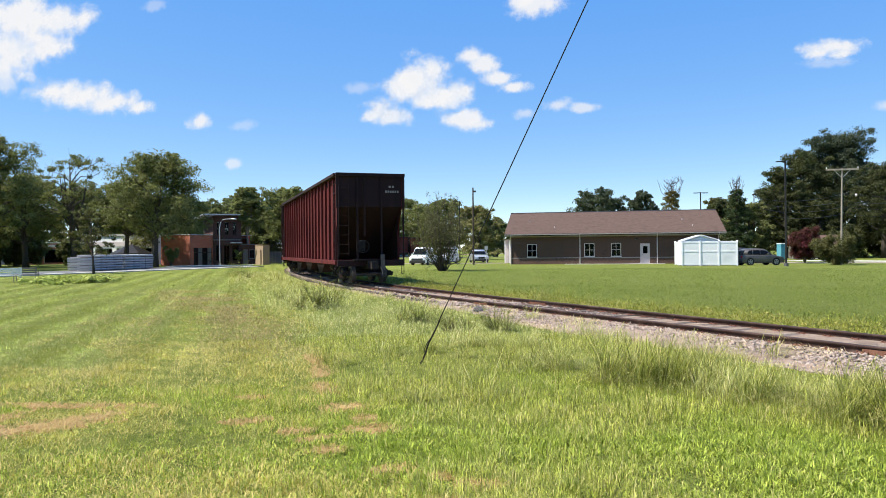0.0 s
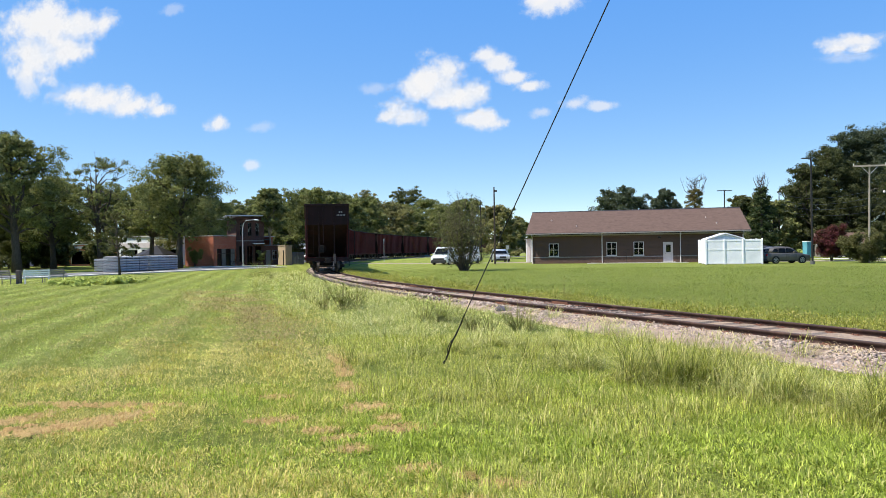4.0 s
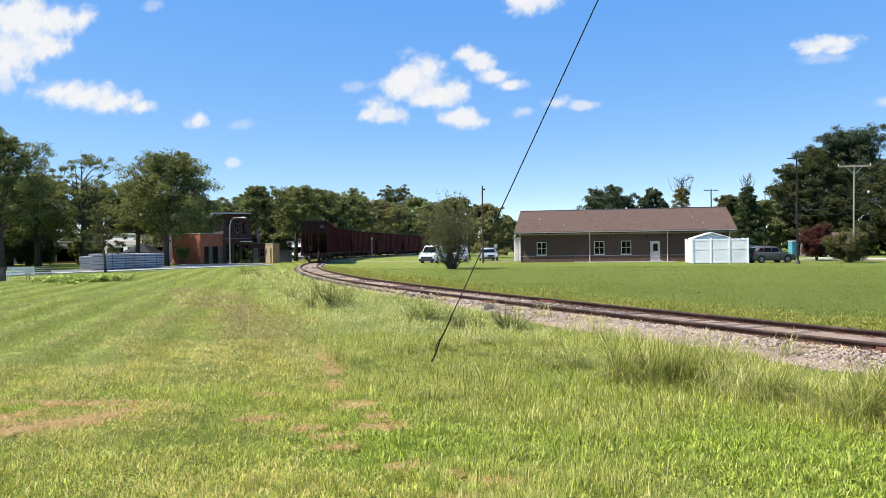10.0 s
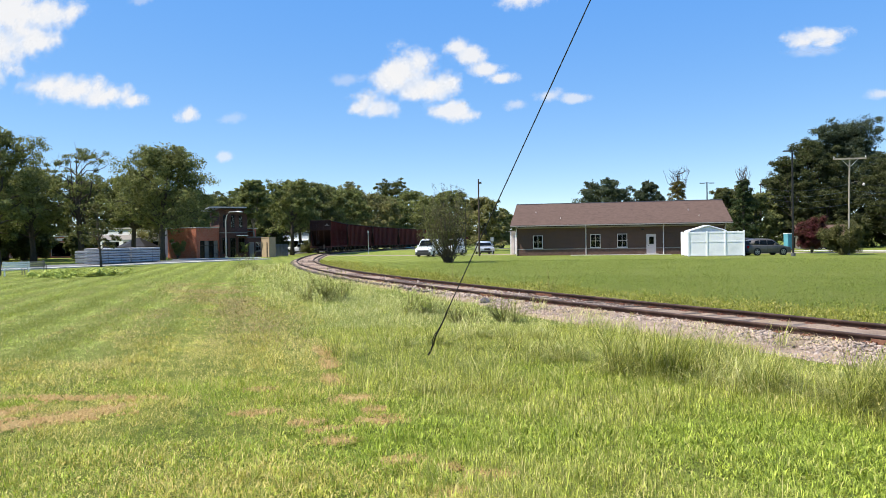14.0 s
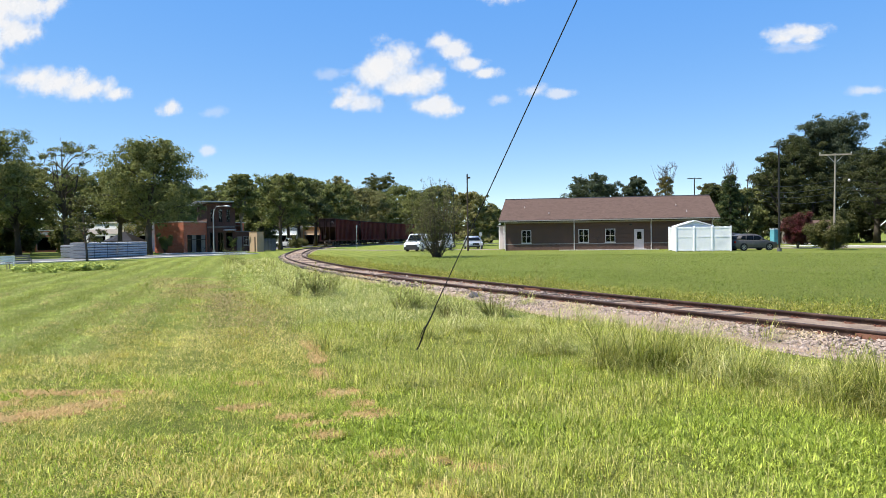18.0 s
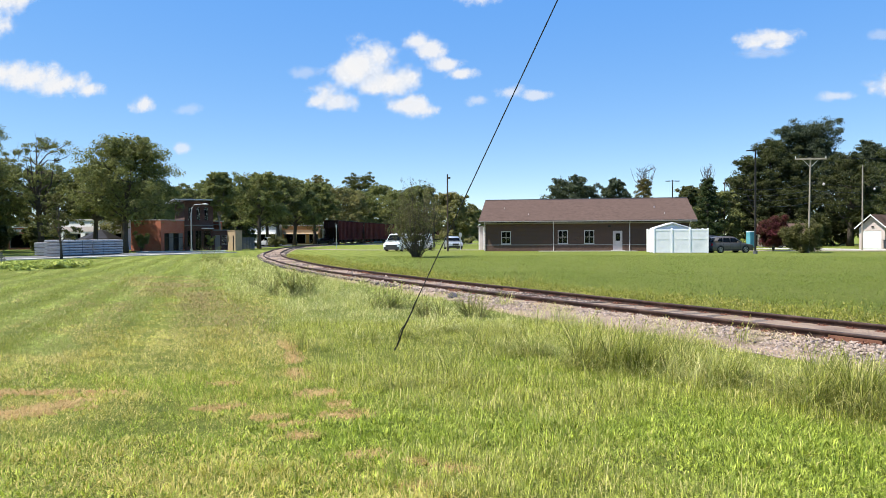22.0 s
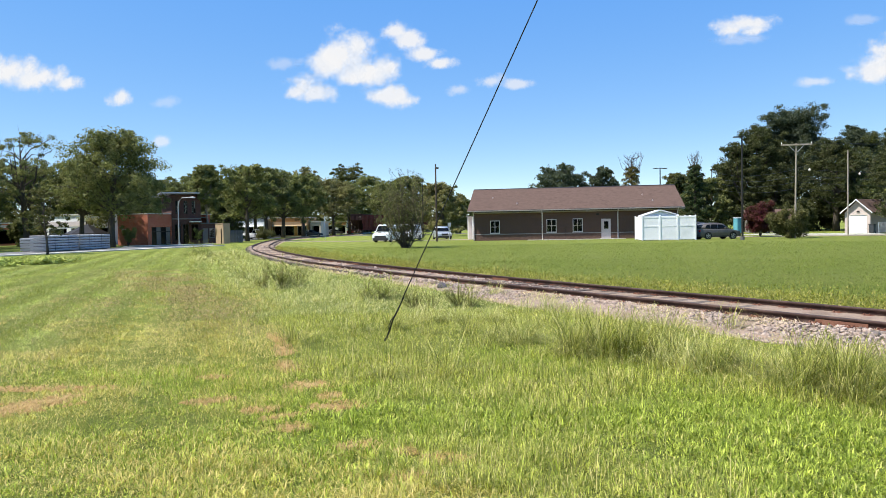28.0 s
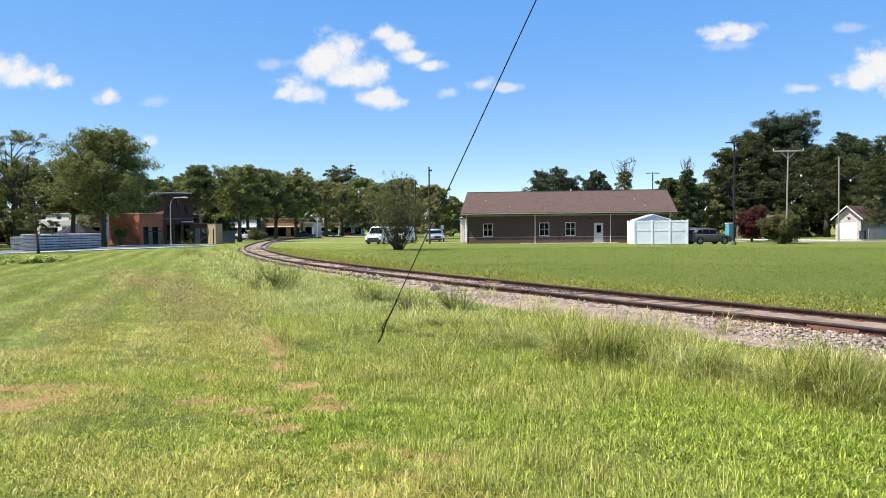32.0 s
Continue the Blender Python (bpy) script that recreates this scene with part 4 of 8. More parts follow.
# ---- buildings ----
def sash_window(parent, x0, x1, z0, z1, y, cross=True, frame_mat=None, depth=0.1):
    """A window in a wall along x: frame, sill, panes and bars."""
    fm = frame_mat or M_TRIM
    f = 0.07
    bm = boxes((x0, x1, y - 0.03, y + depth, z1 - f, z1), (x0, x1, y - 0.03, y + depth, z0, z0 + f), (x0, x0 + f, y - 0.03, y + depth, z0 + f, z1 - f), (x1 - f, x1, y - 0.03, y + depth, z0 + f, z1 - f))
    fr = part("window_frame", bm, fm, parent)
    xm, zm = (x0 + x1) / 2, (z0 + z1) / 2
    cells = [(x0 + f, x1 - f, z0 + f, z1 - f)]
    if cross:
        part("glazing_bar", boxes((xm - 0.025, xm + 0.025, y - 0.005, y + 0.04, z0 + f, z1 - f), (x0 + f, xm - 0.025, y - 0.003, y + 0.038, zm - 0.025, zm + 0.025), (xm + 0.025, x1 - f, y - 0.003, y + 0.038, zm - 0.025, zm + 0.025)), fm, fr)
        cells = [(a, b, c, d) for a, b in ((x0 + f, xm - 0.025), (xm + 0.025, x1 - f)) for c, d in ((z0 + f, zm - 0.025), (zm + 0.025, z1 - f))]
    for a, b, c, d in cells:
        part("pane", boxes((a, b, y + 0.012, y + 0.022, c, d)), M_GLASS, fr)
    part("window_sill", boxes((x0 - 0.05, x1 + 0.05, y - 0.09, y + depth, z0 - 0.06, z0)), fm, fr)
    return fr


def gable_roof(parent, x0, x1, yf, yb, eave, ridge, over, thick, material, fascia):
    """Two slopes with a ridge along x; each slope a slab."""
    ym = (yf + yb) / 2
    rise = (ridge - eave) / (ym - yf)
    for d, ye in ((1, yf), (-1, yb)):
        y0 = ye - d * over
        z0 = eave - rise * over
        bm = prism([(y0, z0), (ym, ridge), (ym, ridge - thick), (y0, z0 - thick)], x0 - over, x1 + over)
        part("roof_slope", bm, material, parent)
        part("fascia", boxes((x0 - over, x1 + over, min(y0, y0 - d * 0.03), max(y0, y0 - d * 0.03), z0 - 0.17, z0 - 0.005)), fascia, parent)


# the long brown office; local x runs along its front, y goes into it
OFFICE = pose(8.43, 84.5, 0, 0, 0, -12)
office = thing("office_building", OFFICE, "long single-storey brown-sided office with brown shingle roof on the lawn", "building")
OW, OD, OH = 22.8, 13.0, 3.25
O_WIN = [(1.92, 3.02, 0.82, 2.29), (8.34, 9.46, 0.84, 2.34), (11.28, 12.38, 0.84, 2.35)]
O_DOOR = (14.44, 15.47, 0.0, 2.26)
part("front_wall", wall_with_holes(0, OW, 0.76, OH, 0, 0.2, [(a, b, c, d) for a, b, c, d in O_WIN] + [(O_DOOR[0], O_DOOR[1], 0.76, O_DOOR[3])]), M_SIDING, office, "dark brown lap siding")
part("brick_base", wall_with_holes(0, OW, 0, 0.68, -0.04, 0.2, [(O_DOOR[0], O_DOOR[1], 0, 0.68)]), M_BRICK_BASE, office, "brown brick base course")
for a, b in ((0, O_DOOR[0]), (O_DOOR[1], OW)):
    part("water_table", boxes((a, b, -0.06, 0.2, 0.68, 0.76)), M_GUTTER, office, "beige ledge above the brick")
part("rear_wall", boxes((0, OW, OD - 0.2, OD, 0, OH)), M_SIDING, office)
for x in (0, OW - 0.2):
    bm = boxes((x, x + 0.2, 0.2, OD - 0.2, 0, OH))
    prism([(0.0, OH), (OD, OH), (OD / 2, 6.02)], x + 0.002, x + 0.198, bm)
    part("end_wall", bm, M_TRIM if x == 0 else M_SIDING, office, "pale end wall" if x == 0 else "")
part("floor_slab", boxes((0.2, OW - 0.2, 0.2, OD - 0.2, 0.0, 0.03)), M_DARKROOM, office)
part("inner_partition", boxes((0.2, OW - 0.2, 3.5, 3.6, 0.03, OH)), M_DARKROOM, office)
part("ceiling_board", boxes((0.2, OW - 0.2, 0.2, OD - 0.2, OH - 0.02, OH + 0.05)), M_DARKROOM, office)
gable_roof(office, 0, OW, 0, OD, 3.71, 6.2, 0.62, 0.12, M_ROOF, M_BRONZE)
wing = part("rear_wing", boxes((-1.8, -0.003, 9.6, 12.8, 0, 2.9)), M_TRIM, office, "pale rear wing beyond the office end")
part("wing_roof", boxes((-2.0, -0.003, 9.2, 13.0, 2.9, 3.0)), M_GUTTER, wing)
for x in (-1.8, -1.2, -0.6):
    part("porch_post", boxes((x, x + 0.1, 9.3, 9.4, 0, 2.9)), M_WHITE, wing)
part("wing_door", boxes((-1.3, -0.9, 9.56, 9.597, 0.05, 2.05)), M_DOOR, wing)
part("soffit", boxes((-0.6, OW + 0.6, -0.6, -0.002, 3.2, 3.24)), M_GUTTER, office)
part("frieze", boxes((0, OW, -0.03, -0.003, 3.1, 3.2)), M_GUTTER, office)
part("ridge_cap", prism([(OD / 2 - 0.15, 6.16), (OD / 2, 6.25), (OD / 2 + 0.15, 6.16)], -0.6, OW + 0.6), M_BRONZE, office)
part("gutter", boxes((-0.62, OW + 0.62, -0.78, -0.655, 3.32, 3.43), bevel=0.015), M_GUTTER, office, "taupe gutter along the eave")
for x in (0.05, 7.86, 16.26, 22.7):
    bm = tube(bmesh.new(), ((x, -0.7, 3.32), (x, -0.64, 3.18), (x, -0.12, 2.98), (x, -0.1, 2.78), (x, -0.1, 0.12), (x, -0.26, 0.05)), 0.055, 4)
    part("downspout", bm, M_TRIM, office)
for w in O_WIN:
    sash_window(office, *w, 0.0)
dx0, dx1, _, dz = O_DOOR
part("door_frame", boxes((dx0, dx0 + 0.07, -0.03, 0.2, 0, dz), (dx1 - 0.07, dx1, -0.03, 0.2, 0, dz), (dx0 + 0.07, dx1 - 0.07, -0.03, 0.2, dz - 0.07, dz)), M_DOOR, office)
od = part("door", wall_with_holes(dx0 + 0.07, dx1 - 0.07, 0.02, dz - 0.07, 0.02, 0.07, [(dx0 + 0.3, dx1 - 0.24, 1.15, 1.98)]), M_DOOR, office, "grey door with a small window")
part("pane", boxes((dx0 + 0.3, dx1 - 0.24, 0.04, 0.05, 1.15, 1.98)), M_GLASS, od)
part("door_handle", tube(bmesh.new(), ((dx0 + 0.16, 0.02, 1.0), (dx0 + 0.16, -0.05, 1.0), (dx0 + 0.27, -0.05, 1.0)), 0.015, 6), M_BRONZE, od)
part("wall_lamp", boxes((13.9, 14.2, -0.14, -0.003, 2.7, 2.88), bevel=0.02), M_BRONZE, office)
for x, y in ((2.02, 3.3), (4.99, 1.2), (19.28, 3.2), (20.18, 1.2)):
    z = 3.71 + y * (6.2 - 3.71) / 6.5
    part("roof_vent", rod((x, y, z - 0.1), (x, y, z + 0.16), 0.05), M_TRIM, office, "pale plumbing vent pipe")
part("door_step", boxes((dx0 - 0.2, dx1 + 0.2, -1.1, -0.07, 0, 0.09)), M_CONCRETE, office)
p0, p1 = OFFICE @ Vector((6.2, -1.0, 0)), OFFICE @ Vector((17.0, -1.0, 0))
strip("pavement", (p0.x, p0.y), (p1.x, p1.y), 0.7, 0.05, M_CONCRETE, "narrow pale concrete path along the office", "path")
hyd = thing("hose_stand", OFFICE @ pose(10.47, -0.8, 0), "dark metal garden hook stand beside the wall", "garden stand")
part("post", tube(bmesh.new(), ((0, 0, 0), (0, 0, 1.2), (0.1, 0, 1.5), (0.28, 0, 1.55), (0.34, 0, 1.4)), 0.025, 6), M_BRONZE, hyd)
part("arm", tube(bmesh.new(), ((0, 0, 1.1), (-0.2, 0, 1.35), (-0.34, 0, 1.3)), 0.02, 6), M_BRONZE, hyd)
part("base", boxes((-0.15, 0.15, -0.15, 0.15, 0, 0.04)), M_BRONZE, hyd)

# white vinyl enclosure with a little gabled shed in it
ang = math.degrees(math.atan2(69.1 - 70.0, 28.3 - 23.4))
fence = thing("privacy_fence", pose(23.4, 70.0, 0, 0, 0, ang), "white vinyl privacy fence enclosure on the lawn", "fence")
FW, FD, FH = 4.98, 4.9, 2.44
for x, y in [(0, 0), (1.66, 0), (3.32, 0), (FW, 0), (0, FD / 2), (0, FD), (FW, FD / 2), (FW, FD)]:
    post = part("post", boxes((x - 0.065, x + 0.065, y - 0.065, y + 0.065, 0, FH - 0.085), bevel=0.006), M_VINYL, fence)
    part("cap", prism([(y - 0.075, FH - 0.085), (y + 0.075, FH - 0.085), (y, FH - 0.04)], x - 0.075, x + 0.075), M_VINYL, post)
for k in range(3):
    a, b = k * 1.66 + 0.065, (k + 1) * 1.66 - 0.065
    panel = part("panel", boxes((a, b, -0.012, 0.012, 0.08, FH - 0.1)), M_VINYL, fence)
    for z in (0.06, 1.32, FH - 0.28):
        part("rail", boxes((a, b, -0.03, 0.03, z, z + 0.12)), M_VINYL, panel)
for x in (0, FW):
    for y in (0, FD / 2):
        panel = part("panel", boxes((x - 0.012, x + 0.012, y + 0.065, y + FD / 2 - 0.065, 0.08, FH - 0.1)), M_VINYL, fence)
        for z in (0.06, 1.32, FH - 0.28):
            part("rail", boxes((x - 0.03, x + 0.03, y + 0.065, y + FD / 2 - 0.065, z, z + 0.12)), M_VINYL, panel)
shed = thing("garden_shed", pose(23.4, 70.0, 0, 0, 0, ang) @ pose(0.35, 0.5, 0), "white gabled garden shed inside the fence", "shed")
part("shed_wall", prism([(0, 0), (3.0, 0), (3.0, 2.4), (1.5, 2.85), (0, 2.4)], 0, 3.6, axis="Y"), M_WHITE, shed)
for d in (-1, 1):
    part("shed_roof", prism([(1.5, 2.98), (1.5 + d * 1.68, 2.46), (1.5 + d * 1.68, 2.38), (1.5, 2.89)], -0.15, 3.75, axis="Y"), M_VINYL, shed, "pale shed roof slope")

# small white garage by the drive
gar = thing("garage", pose(54.1, 86.7, 0, 0, 0, -55), "small cream-fronted gabled garage beside the drive", "garage")
GW, GD = 2.9, 7.5
part("front_wall", wall_with_holes(0, GW, 0, 2.5, 0, 0.15, [(0.4, 2.5, 0, 2.15)]), M_CREAM, gar, "cream front wall")
part("gable", prism([(0.0, 2.5), (GW, 2.5), (GW / 2, 3.95)], 0.0, 0.14, axis="Y"), M_CREAM, gar)
for x in (0, GW - 0.15):
    part("side_wall", boxes((x, x + 0.15, 0.15, GD, 0, 2.5)), M_CREAM, gar)
part("rear_wall", boxes((0.15, GW - 0.15, GD - 0.15, GD, 0, 2.5)), M_CREAM, gar)
for d in (-1, 1):
    part("roof_slope", prism([(GW / 2, 4.12), (GW / 2 + d * 1.8, 2.5), (GW / 2 + d * 1.8, 2.38), (GW / 2, 4.0)], -0.4, GD + 0.3, axis="Y"), M_ROOF, gar)
    part("barge_board", prism([(GW / 2, 4.1), (GW / 2 + d * 1.83, 2.48), (GW / 2 + d * 1.83, 2.33), (GW / 2, 3.96)], -0.44, -0.403, axis="Y"), M_WHITE, gar)
gd = part("garage_door", boxes((0.4, 2.5, 0.05, 0.1, 0.01, 2.15)), M_WHITE, gar, "pale panel garage door")
for z in (0.53, 1.06, 1.6):
    part("door_seam", boxes((0.42, 2.48, 0.042, 0.049, z, z + 0.02)), M_CREAM, gd)
part("door_lamp", boxes((1.4, 1.7, -0.12, 0, 2.55, 2.68), bevel=0.02), M_BRONZE, gar)
bin_ = thing("wheeled_bin", gar.matrix_basis @ pose(3.3, -0.5, 0), "dark grey wheeled rubbish bin beside the garage", "bin")
bm = bmesh.new()
prism([(-0.25, 0.05), (0.25, 0.05), (0.32, 1.0), (-0.32, 1.0)], -0.27, 0.27, bm, bevel=0.03)
part("bin_body", bm, surface("grey_bin_plastic", (0.04, 0.045, 0.055), (0.06, 0.065, 0.075), 2, 30, 0.5), bin_)
part("lid", boxes((-0.33, 0.33, -0.36, 0.34, 1.0, 1.07), bevel=0.02), M_BLACK, bin_)
for x in (-0.24, 0.24):
    part("wheel", rod((x - 0.03, 0.3, 0.1), (x + 0.03, 0.3, 0.1), 0.1, 14), M_TYRE, bin_)
chain = thing("chain_link_fence", pose(55.6, 82.6, 0, 0, 0, -18), "low grey chain-link fence beside the garage", "fence")
for k in range(7):
    part("fence_post", rod((k * 2.2, 0, 0), (k * 2.2, 0, 1.3), 0.035, 6), M_GALV, chain)
part("top_rail", rod((0, 0, 1.26), (13.2, 0, 1.26), 0.025, 6), M_GALV, chain)
bm = bmesh.new()
for k in range(-10, 121):
    x = k * 0.11
    a, b = (max(x, 0), 0.05 + max(0, -x)), (min(x + 1.2, 13.2), 1.25 - max(0, x + 1.2 - 13.2))
    if b[0] > a[0]:
        tube(bm, ((a[0], 0, a[1]), (b[0], 0, b[1])), 0.004, 3, False)
        tube(bm, ((a[0], 0.006, 1.3 - a[1]), (b[0], 0.006, 1.3 - b[1])), 0.004, 3, False)
part("mesh", bm, M_GALV, chain, "woven wire mesh")


def small_house(x, y, rot, w, d, eave, ridge, wall_m, roof_m, label, group=""):
    h = thing("house", pose(x, y, 0, 0, 0, rot), label, "house", group)
    wins = [(w * f, w * f + 1.0, 0.9, 2.1) for f in (0.15, 0.7)]
    part("front_wall", wall_with_holes(0, w, 0, eave, 0, 0.15, wins + [(w * 0.45, w * 0.45 + 0.95, 0, 2.1)]), wall_m, h)
    part("rear_wall", boxes((0, w, d - 0.15, d, 0, eave)), wall_m, h)
    for xx in (0, w - 0.15):
        bm = boxes((xx, xx + 0.15, 0.15, d - 0.15, 0, eave))
        prism([(0, eave), (d, eave), (d / 2, ridge - 0.12)], xx + 0.002, xx + 0.148, bm)
        part("end_wall", bm, wall_m, h)
    for a, b, c, e in wins:
        sash_window(h, a, b, c, e, 0.0, True, M_WHITE)
    part("door", boxes((w * 0.45, w * 0.45 + 0.95, 0.05, 0.1, 0.02, 2.1)), M_DOOR, h)
    gable_roof(h, 0, w, 0, d, eave + 0.1, ridge, 0.4, 0.1, roof_m, M_WHITE)
    return h


small_house(49.8, 102.5, -20, 5.6, 6, 1.95, 3.35, M_GREYWOOD, M_ROOF, "low grey house with brown roof behind bushes")
small_house(-86, 118, 10, 13, 8, 3.0, 5.6, M_WHITE, M_GALV, "white house with pale roof behind the park trees")

# red brick shop with its shopfront towards the side street
shop = thing("brick_shop", pose(-32.7, 97.4, 0, 0, 0, 153), "single-storey red brick shop building with boarded glass front", "building")
# local x runs along the lit wall, local -y side is behind it
SW, SD, SH = 5.3, 12.0, 4.05
for nm, bm in (("side_wall", boxes((0, SW, -0.3, 0, 0, SH))), ("rear_wall", boxes((SW - 0.3, SW, -SD, -0.3, 0, SH))), ("far_wall", boxes((0.3, SW - 0.3, -SD, -SD + 0.3, 0, SH)))):
    part(nm, bm, M_BRICK_RED, shop)
part("parapet", boxes((-0.05, SW + 0.05, -0.36, 0.05, SH, SH + 0.12), (-0.05, 0.31, -SD, -0.36, SH, SH + 0.12)), M_CONCRETE, shop)
part("roof_deck", boxes((0.3, SW - 0.3, -SD + 0.3, -0.3, 3.6, 3.7)), M_ASPHALT, shop)
bm = bmesh.new()
box(bm, 0, 0.3, -4.3, -0.3, 2.35, SH)
box(bm, 0, 0.3, -0.62, -0.3, 0, 2.35)
box(bm, 0, 0.3, -4.3, -4.0, 0, 2.35)
part("front_wall", bm, M_BRICK_RED, shop)
for k in range(4):
    a = -0.62 - k * 0.845
    fr = part("shopfront_panel", boxes((0.12, 0.18, a - 0.845, a, 0.05, 2.35)), M_GREYWOOD if k % 2 else M_TINT, shop, "dark glazed shopfront panel")
    part("panel_frame", boxes((0.06, 0.12, a - 0.06, a, 0.05, 2.35), (0.06, 0.12, a - 0.845, a - 0.06, 1.7, 1.78)), M_BRONZE, fr)
part("wall_sign", boxes((3.75, 4.55, 0.004, 0.06, 1.75, 2.15)), M_WHITE, shop, "small pale wall sign")
part("sign_lettering", boxes((3.85, 4.45, 0.062, 0.068, 1.9, 2.0)), M_BRICK_RED, shop)

# two-storey dark brick building with a flat projecting roof
two = thing("two_storey_building", pose(-30.72, 101.0, 0, 0, 0, 23.4), "two-storey dark brick building with flat projecting roof", "building")
TW, TH = 3.77, 7.0
t_win = [(0.5 + k * 1.05, 1.02 + k * 1.05, 4.1, 5.9) for k in range(3)]
g_win = [(0.35, 1.1, 0.5, 2.7), (1.4, 2.2, 0.0, 2.7), (2.5, 3.4, 0.5, 2.7)]
bm = wall_with_holes(0, TW, 0, TH - 0.3, 0, 0.3, t_win + g_win)
part("front_wall", bm, M_BRICK_DARK, two)
part("side_wall", boxes((0, 0.3, 0.3, 12, 0, TH - 0.3)), M_BRICK_DARK, two)
part("side_wall", boxes((TW - 0.3, TW, 0.3, 12, 0, TH - 0.3)), M_BRICK_DARK, two)
part("rear_wall", boxes((0.3, TW - 0.3, 11.7, 12, 0, TH - 0.3)), M_BRICK_DARK, two)
part("roof", boxes((-1.4, TW - 0.2, -0.9, 11.4, TH - 0.2, TH - 0.04), bevel=0.03), M_GALV, two, "thin pale projecting flat roof")
part("dark_floor", boxes((0.3, TW - 0.3, 0.3, 11.7, 3.2, 3.35)), M_DARKROOM, two)
part("back_partition", boxes((0.3, TW - 0.3, 3.5, 3.6, 0, TH - 0.35)), M_DARKROOM, two)
for w in t_win + g_win:
    sash_window(two, *w, 0.12, True, M_BRONZE, 0.08)
aw = part("awning", boxes((2.2, 3.7, -1.2, 0, 2.95, 3.05)), M_WHITE, two, "white flat awning")
part("awning_bracket", tube(bmesh.new(), ((2.5, -1.1, 2.97), (2.5, -0.02, 2.6)), 0.03, 6), M_BRONZE, aw)
part("cornice", boxes((0, TW, -0.08, 0, 3.35, 3.5)), M_GREYWOOD, two)

low = thing("lean_to_shop", pose(-27.28, 102.56, 0, 0, 0, 41), "low dark shop with pale awning beside the tan wall", "building")
part("front_wall", wall_with_holes(0, 2.2, 0, 2.7, 0, 0.2, [(0.25, 1.0, 0, 2.1), (1.2, 2.0, 0.8, 2.1)]), M_BRICK_DARK, low)
part("side_wall", boxes((0, 0.2, 0.2, 7, 0, 2.7)), M_BRICK_DARK, low)
part("side_wall", boxes((2.0, 2.2, 0.2, 7, 0, 2.7)), M_BRICK_DARK, low)
part("back_wall", boxes((0.2, 2.0, 6.8, 7, 0, 2.7)), M_BRICK_DARK, low)
part("roof", boxes((-0.1, 2.3, -0.2, 7.1, 2.7, 2.85)), M_ASPHALT, low)
part("door", boxes((0.25, 1.0, 0.08, 0.13, 0.02, 2.1)), M_GREYWOOD, low)
sash_window(low, 1.2, 2.0, 0.8, 2.1, 0.0, True, M_GREYWOOD)
tan = thing("tan_building", pose(-24.65, 99.75, 0, 0, 0, -45), "small flat-roofed tan plaster building beside trees", "building")
part("wall_block", boxes((0, 1.9, 0, 0.25, 0, 2.6), (0, 0.25, 0.25, 1.0, 0, 2.6), (1.65, 1.9, 0.25, 1.0, 0, 2.6), (0.25, 1.65, 0.75, 1.0, 0, 2.6)), M_TAN, tan)
part("roof", boxes((-0.05, 1.95, -0.05, 1.05, 2.6, 2.68)), M_TAN, tan)
part("pipe", rod((1.45, -0.06, 0), (1.45, -0.06, 2.0), 0.05), M_BRONZE, tan)
yard = thing("board_fence", pose(-24.9, 107.2, 0, 0, 0, 10), "weathered grey board fence beside the tan building", "fence")
b0 = part("board", boxes((0, 0.19, 0, 0.025, 0, 1.75)), M_GREYWOOD, yard)
for k in range(1, 11):
    again(b0, pose(k * 0.2, 0, 0.02 * math.sin(k * 2.3)))
for z in (0.4, 1.4):
    part("fence_rail", boxes((0, 2.2, 0.026, 0.07, z, z + 0.09)), M_GREYWOOD, yard)


def street_block(x, y, rot, w, h, wall_m, band_m, label, bays, awning=None):
    """A far shop block: wall with glazed bays, band, parapet."""
    b = thing("shop_block", pose(x, y, 0, 0, 0, rot), label, "building", "shops along the town street")
    bw = w / bays
    holes = [(k * bw + 0.4, (k + 1) * bw - 0.4, 0.3, 2.5) for k in range(bays)]
    part("front_wall", wall_with_holes(0, w, 0, h, 0, 0.3, holes), wall_m, b)
    part("rear_block", boxes((0, 0.3, 0.3, 12, 0, h), (w - 0.3, w, 0.3, 12, 0, h), (0.3, w - 0.3, 11.7, 12, 0, h)), wall_m, b)
    part("roof", boxes((-0.1, w + 0.1, -0.15, 12.1, h, h + 0.2)), M_CONCRETE, b)
    part("sign_band", boxes((0.2, w - 0.2, -0.06, -0.003, 2.75, min(3.5, h - 0.2))), band_m, b)
    part("shop_interior", boxes((0.3, w - 0.3, 3, 3.1, 0, h - 0.1)), M_DARKROOM, b)
    for a, c, z0, z1 in holes:
        fr = part("shop_window", boxes((a, a + 0.08, 0.05, 0.15, z0, z1), (c - 0.08, c, 0.05, 0.15, z0, z1), (a + 0.08, c - 0.08, 0.05, 0.15, z1 - 0.08, z1)), M_GALV, b)
        part("pane", boxes((a + 0.08, c - 0.08, 0.09, 0.1, z0, z1 - 0.08)), M_GLASS, fr)
    if awning:
        part("awning", prism([(-1.4, 2.55), (0, 2.8), (0, 2.72), (-1.4, 2.47)], 0.3, w - 0.3), awning, b)
    return b


street_block(-31.0, 178, -3, 9, 4.4, M_ORANGE, M_TAN, "low orange-tan shop block across the street", 3, M_TAN)
street_block(-21.6, 178, -3, 2.6, 3.4, M_TRIM, M_GALV, "low pale shop block across the street", 1)
street_block(-38.2, 173, 0, 6.8, 4.6, M_GALV, M_WHITE, "pale grey metal shop block across the street", 3, M_WHITE)
street_block(-15.2, 224, 0, 6.0, 3.6, M_BLUE, M_WHITE, "small blue shop far along the street", 2)
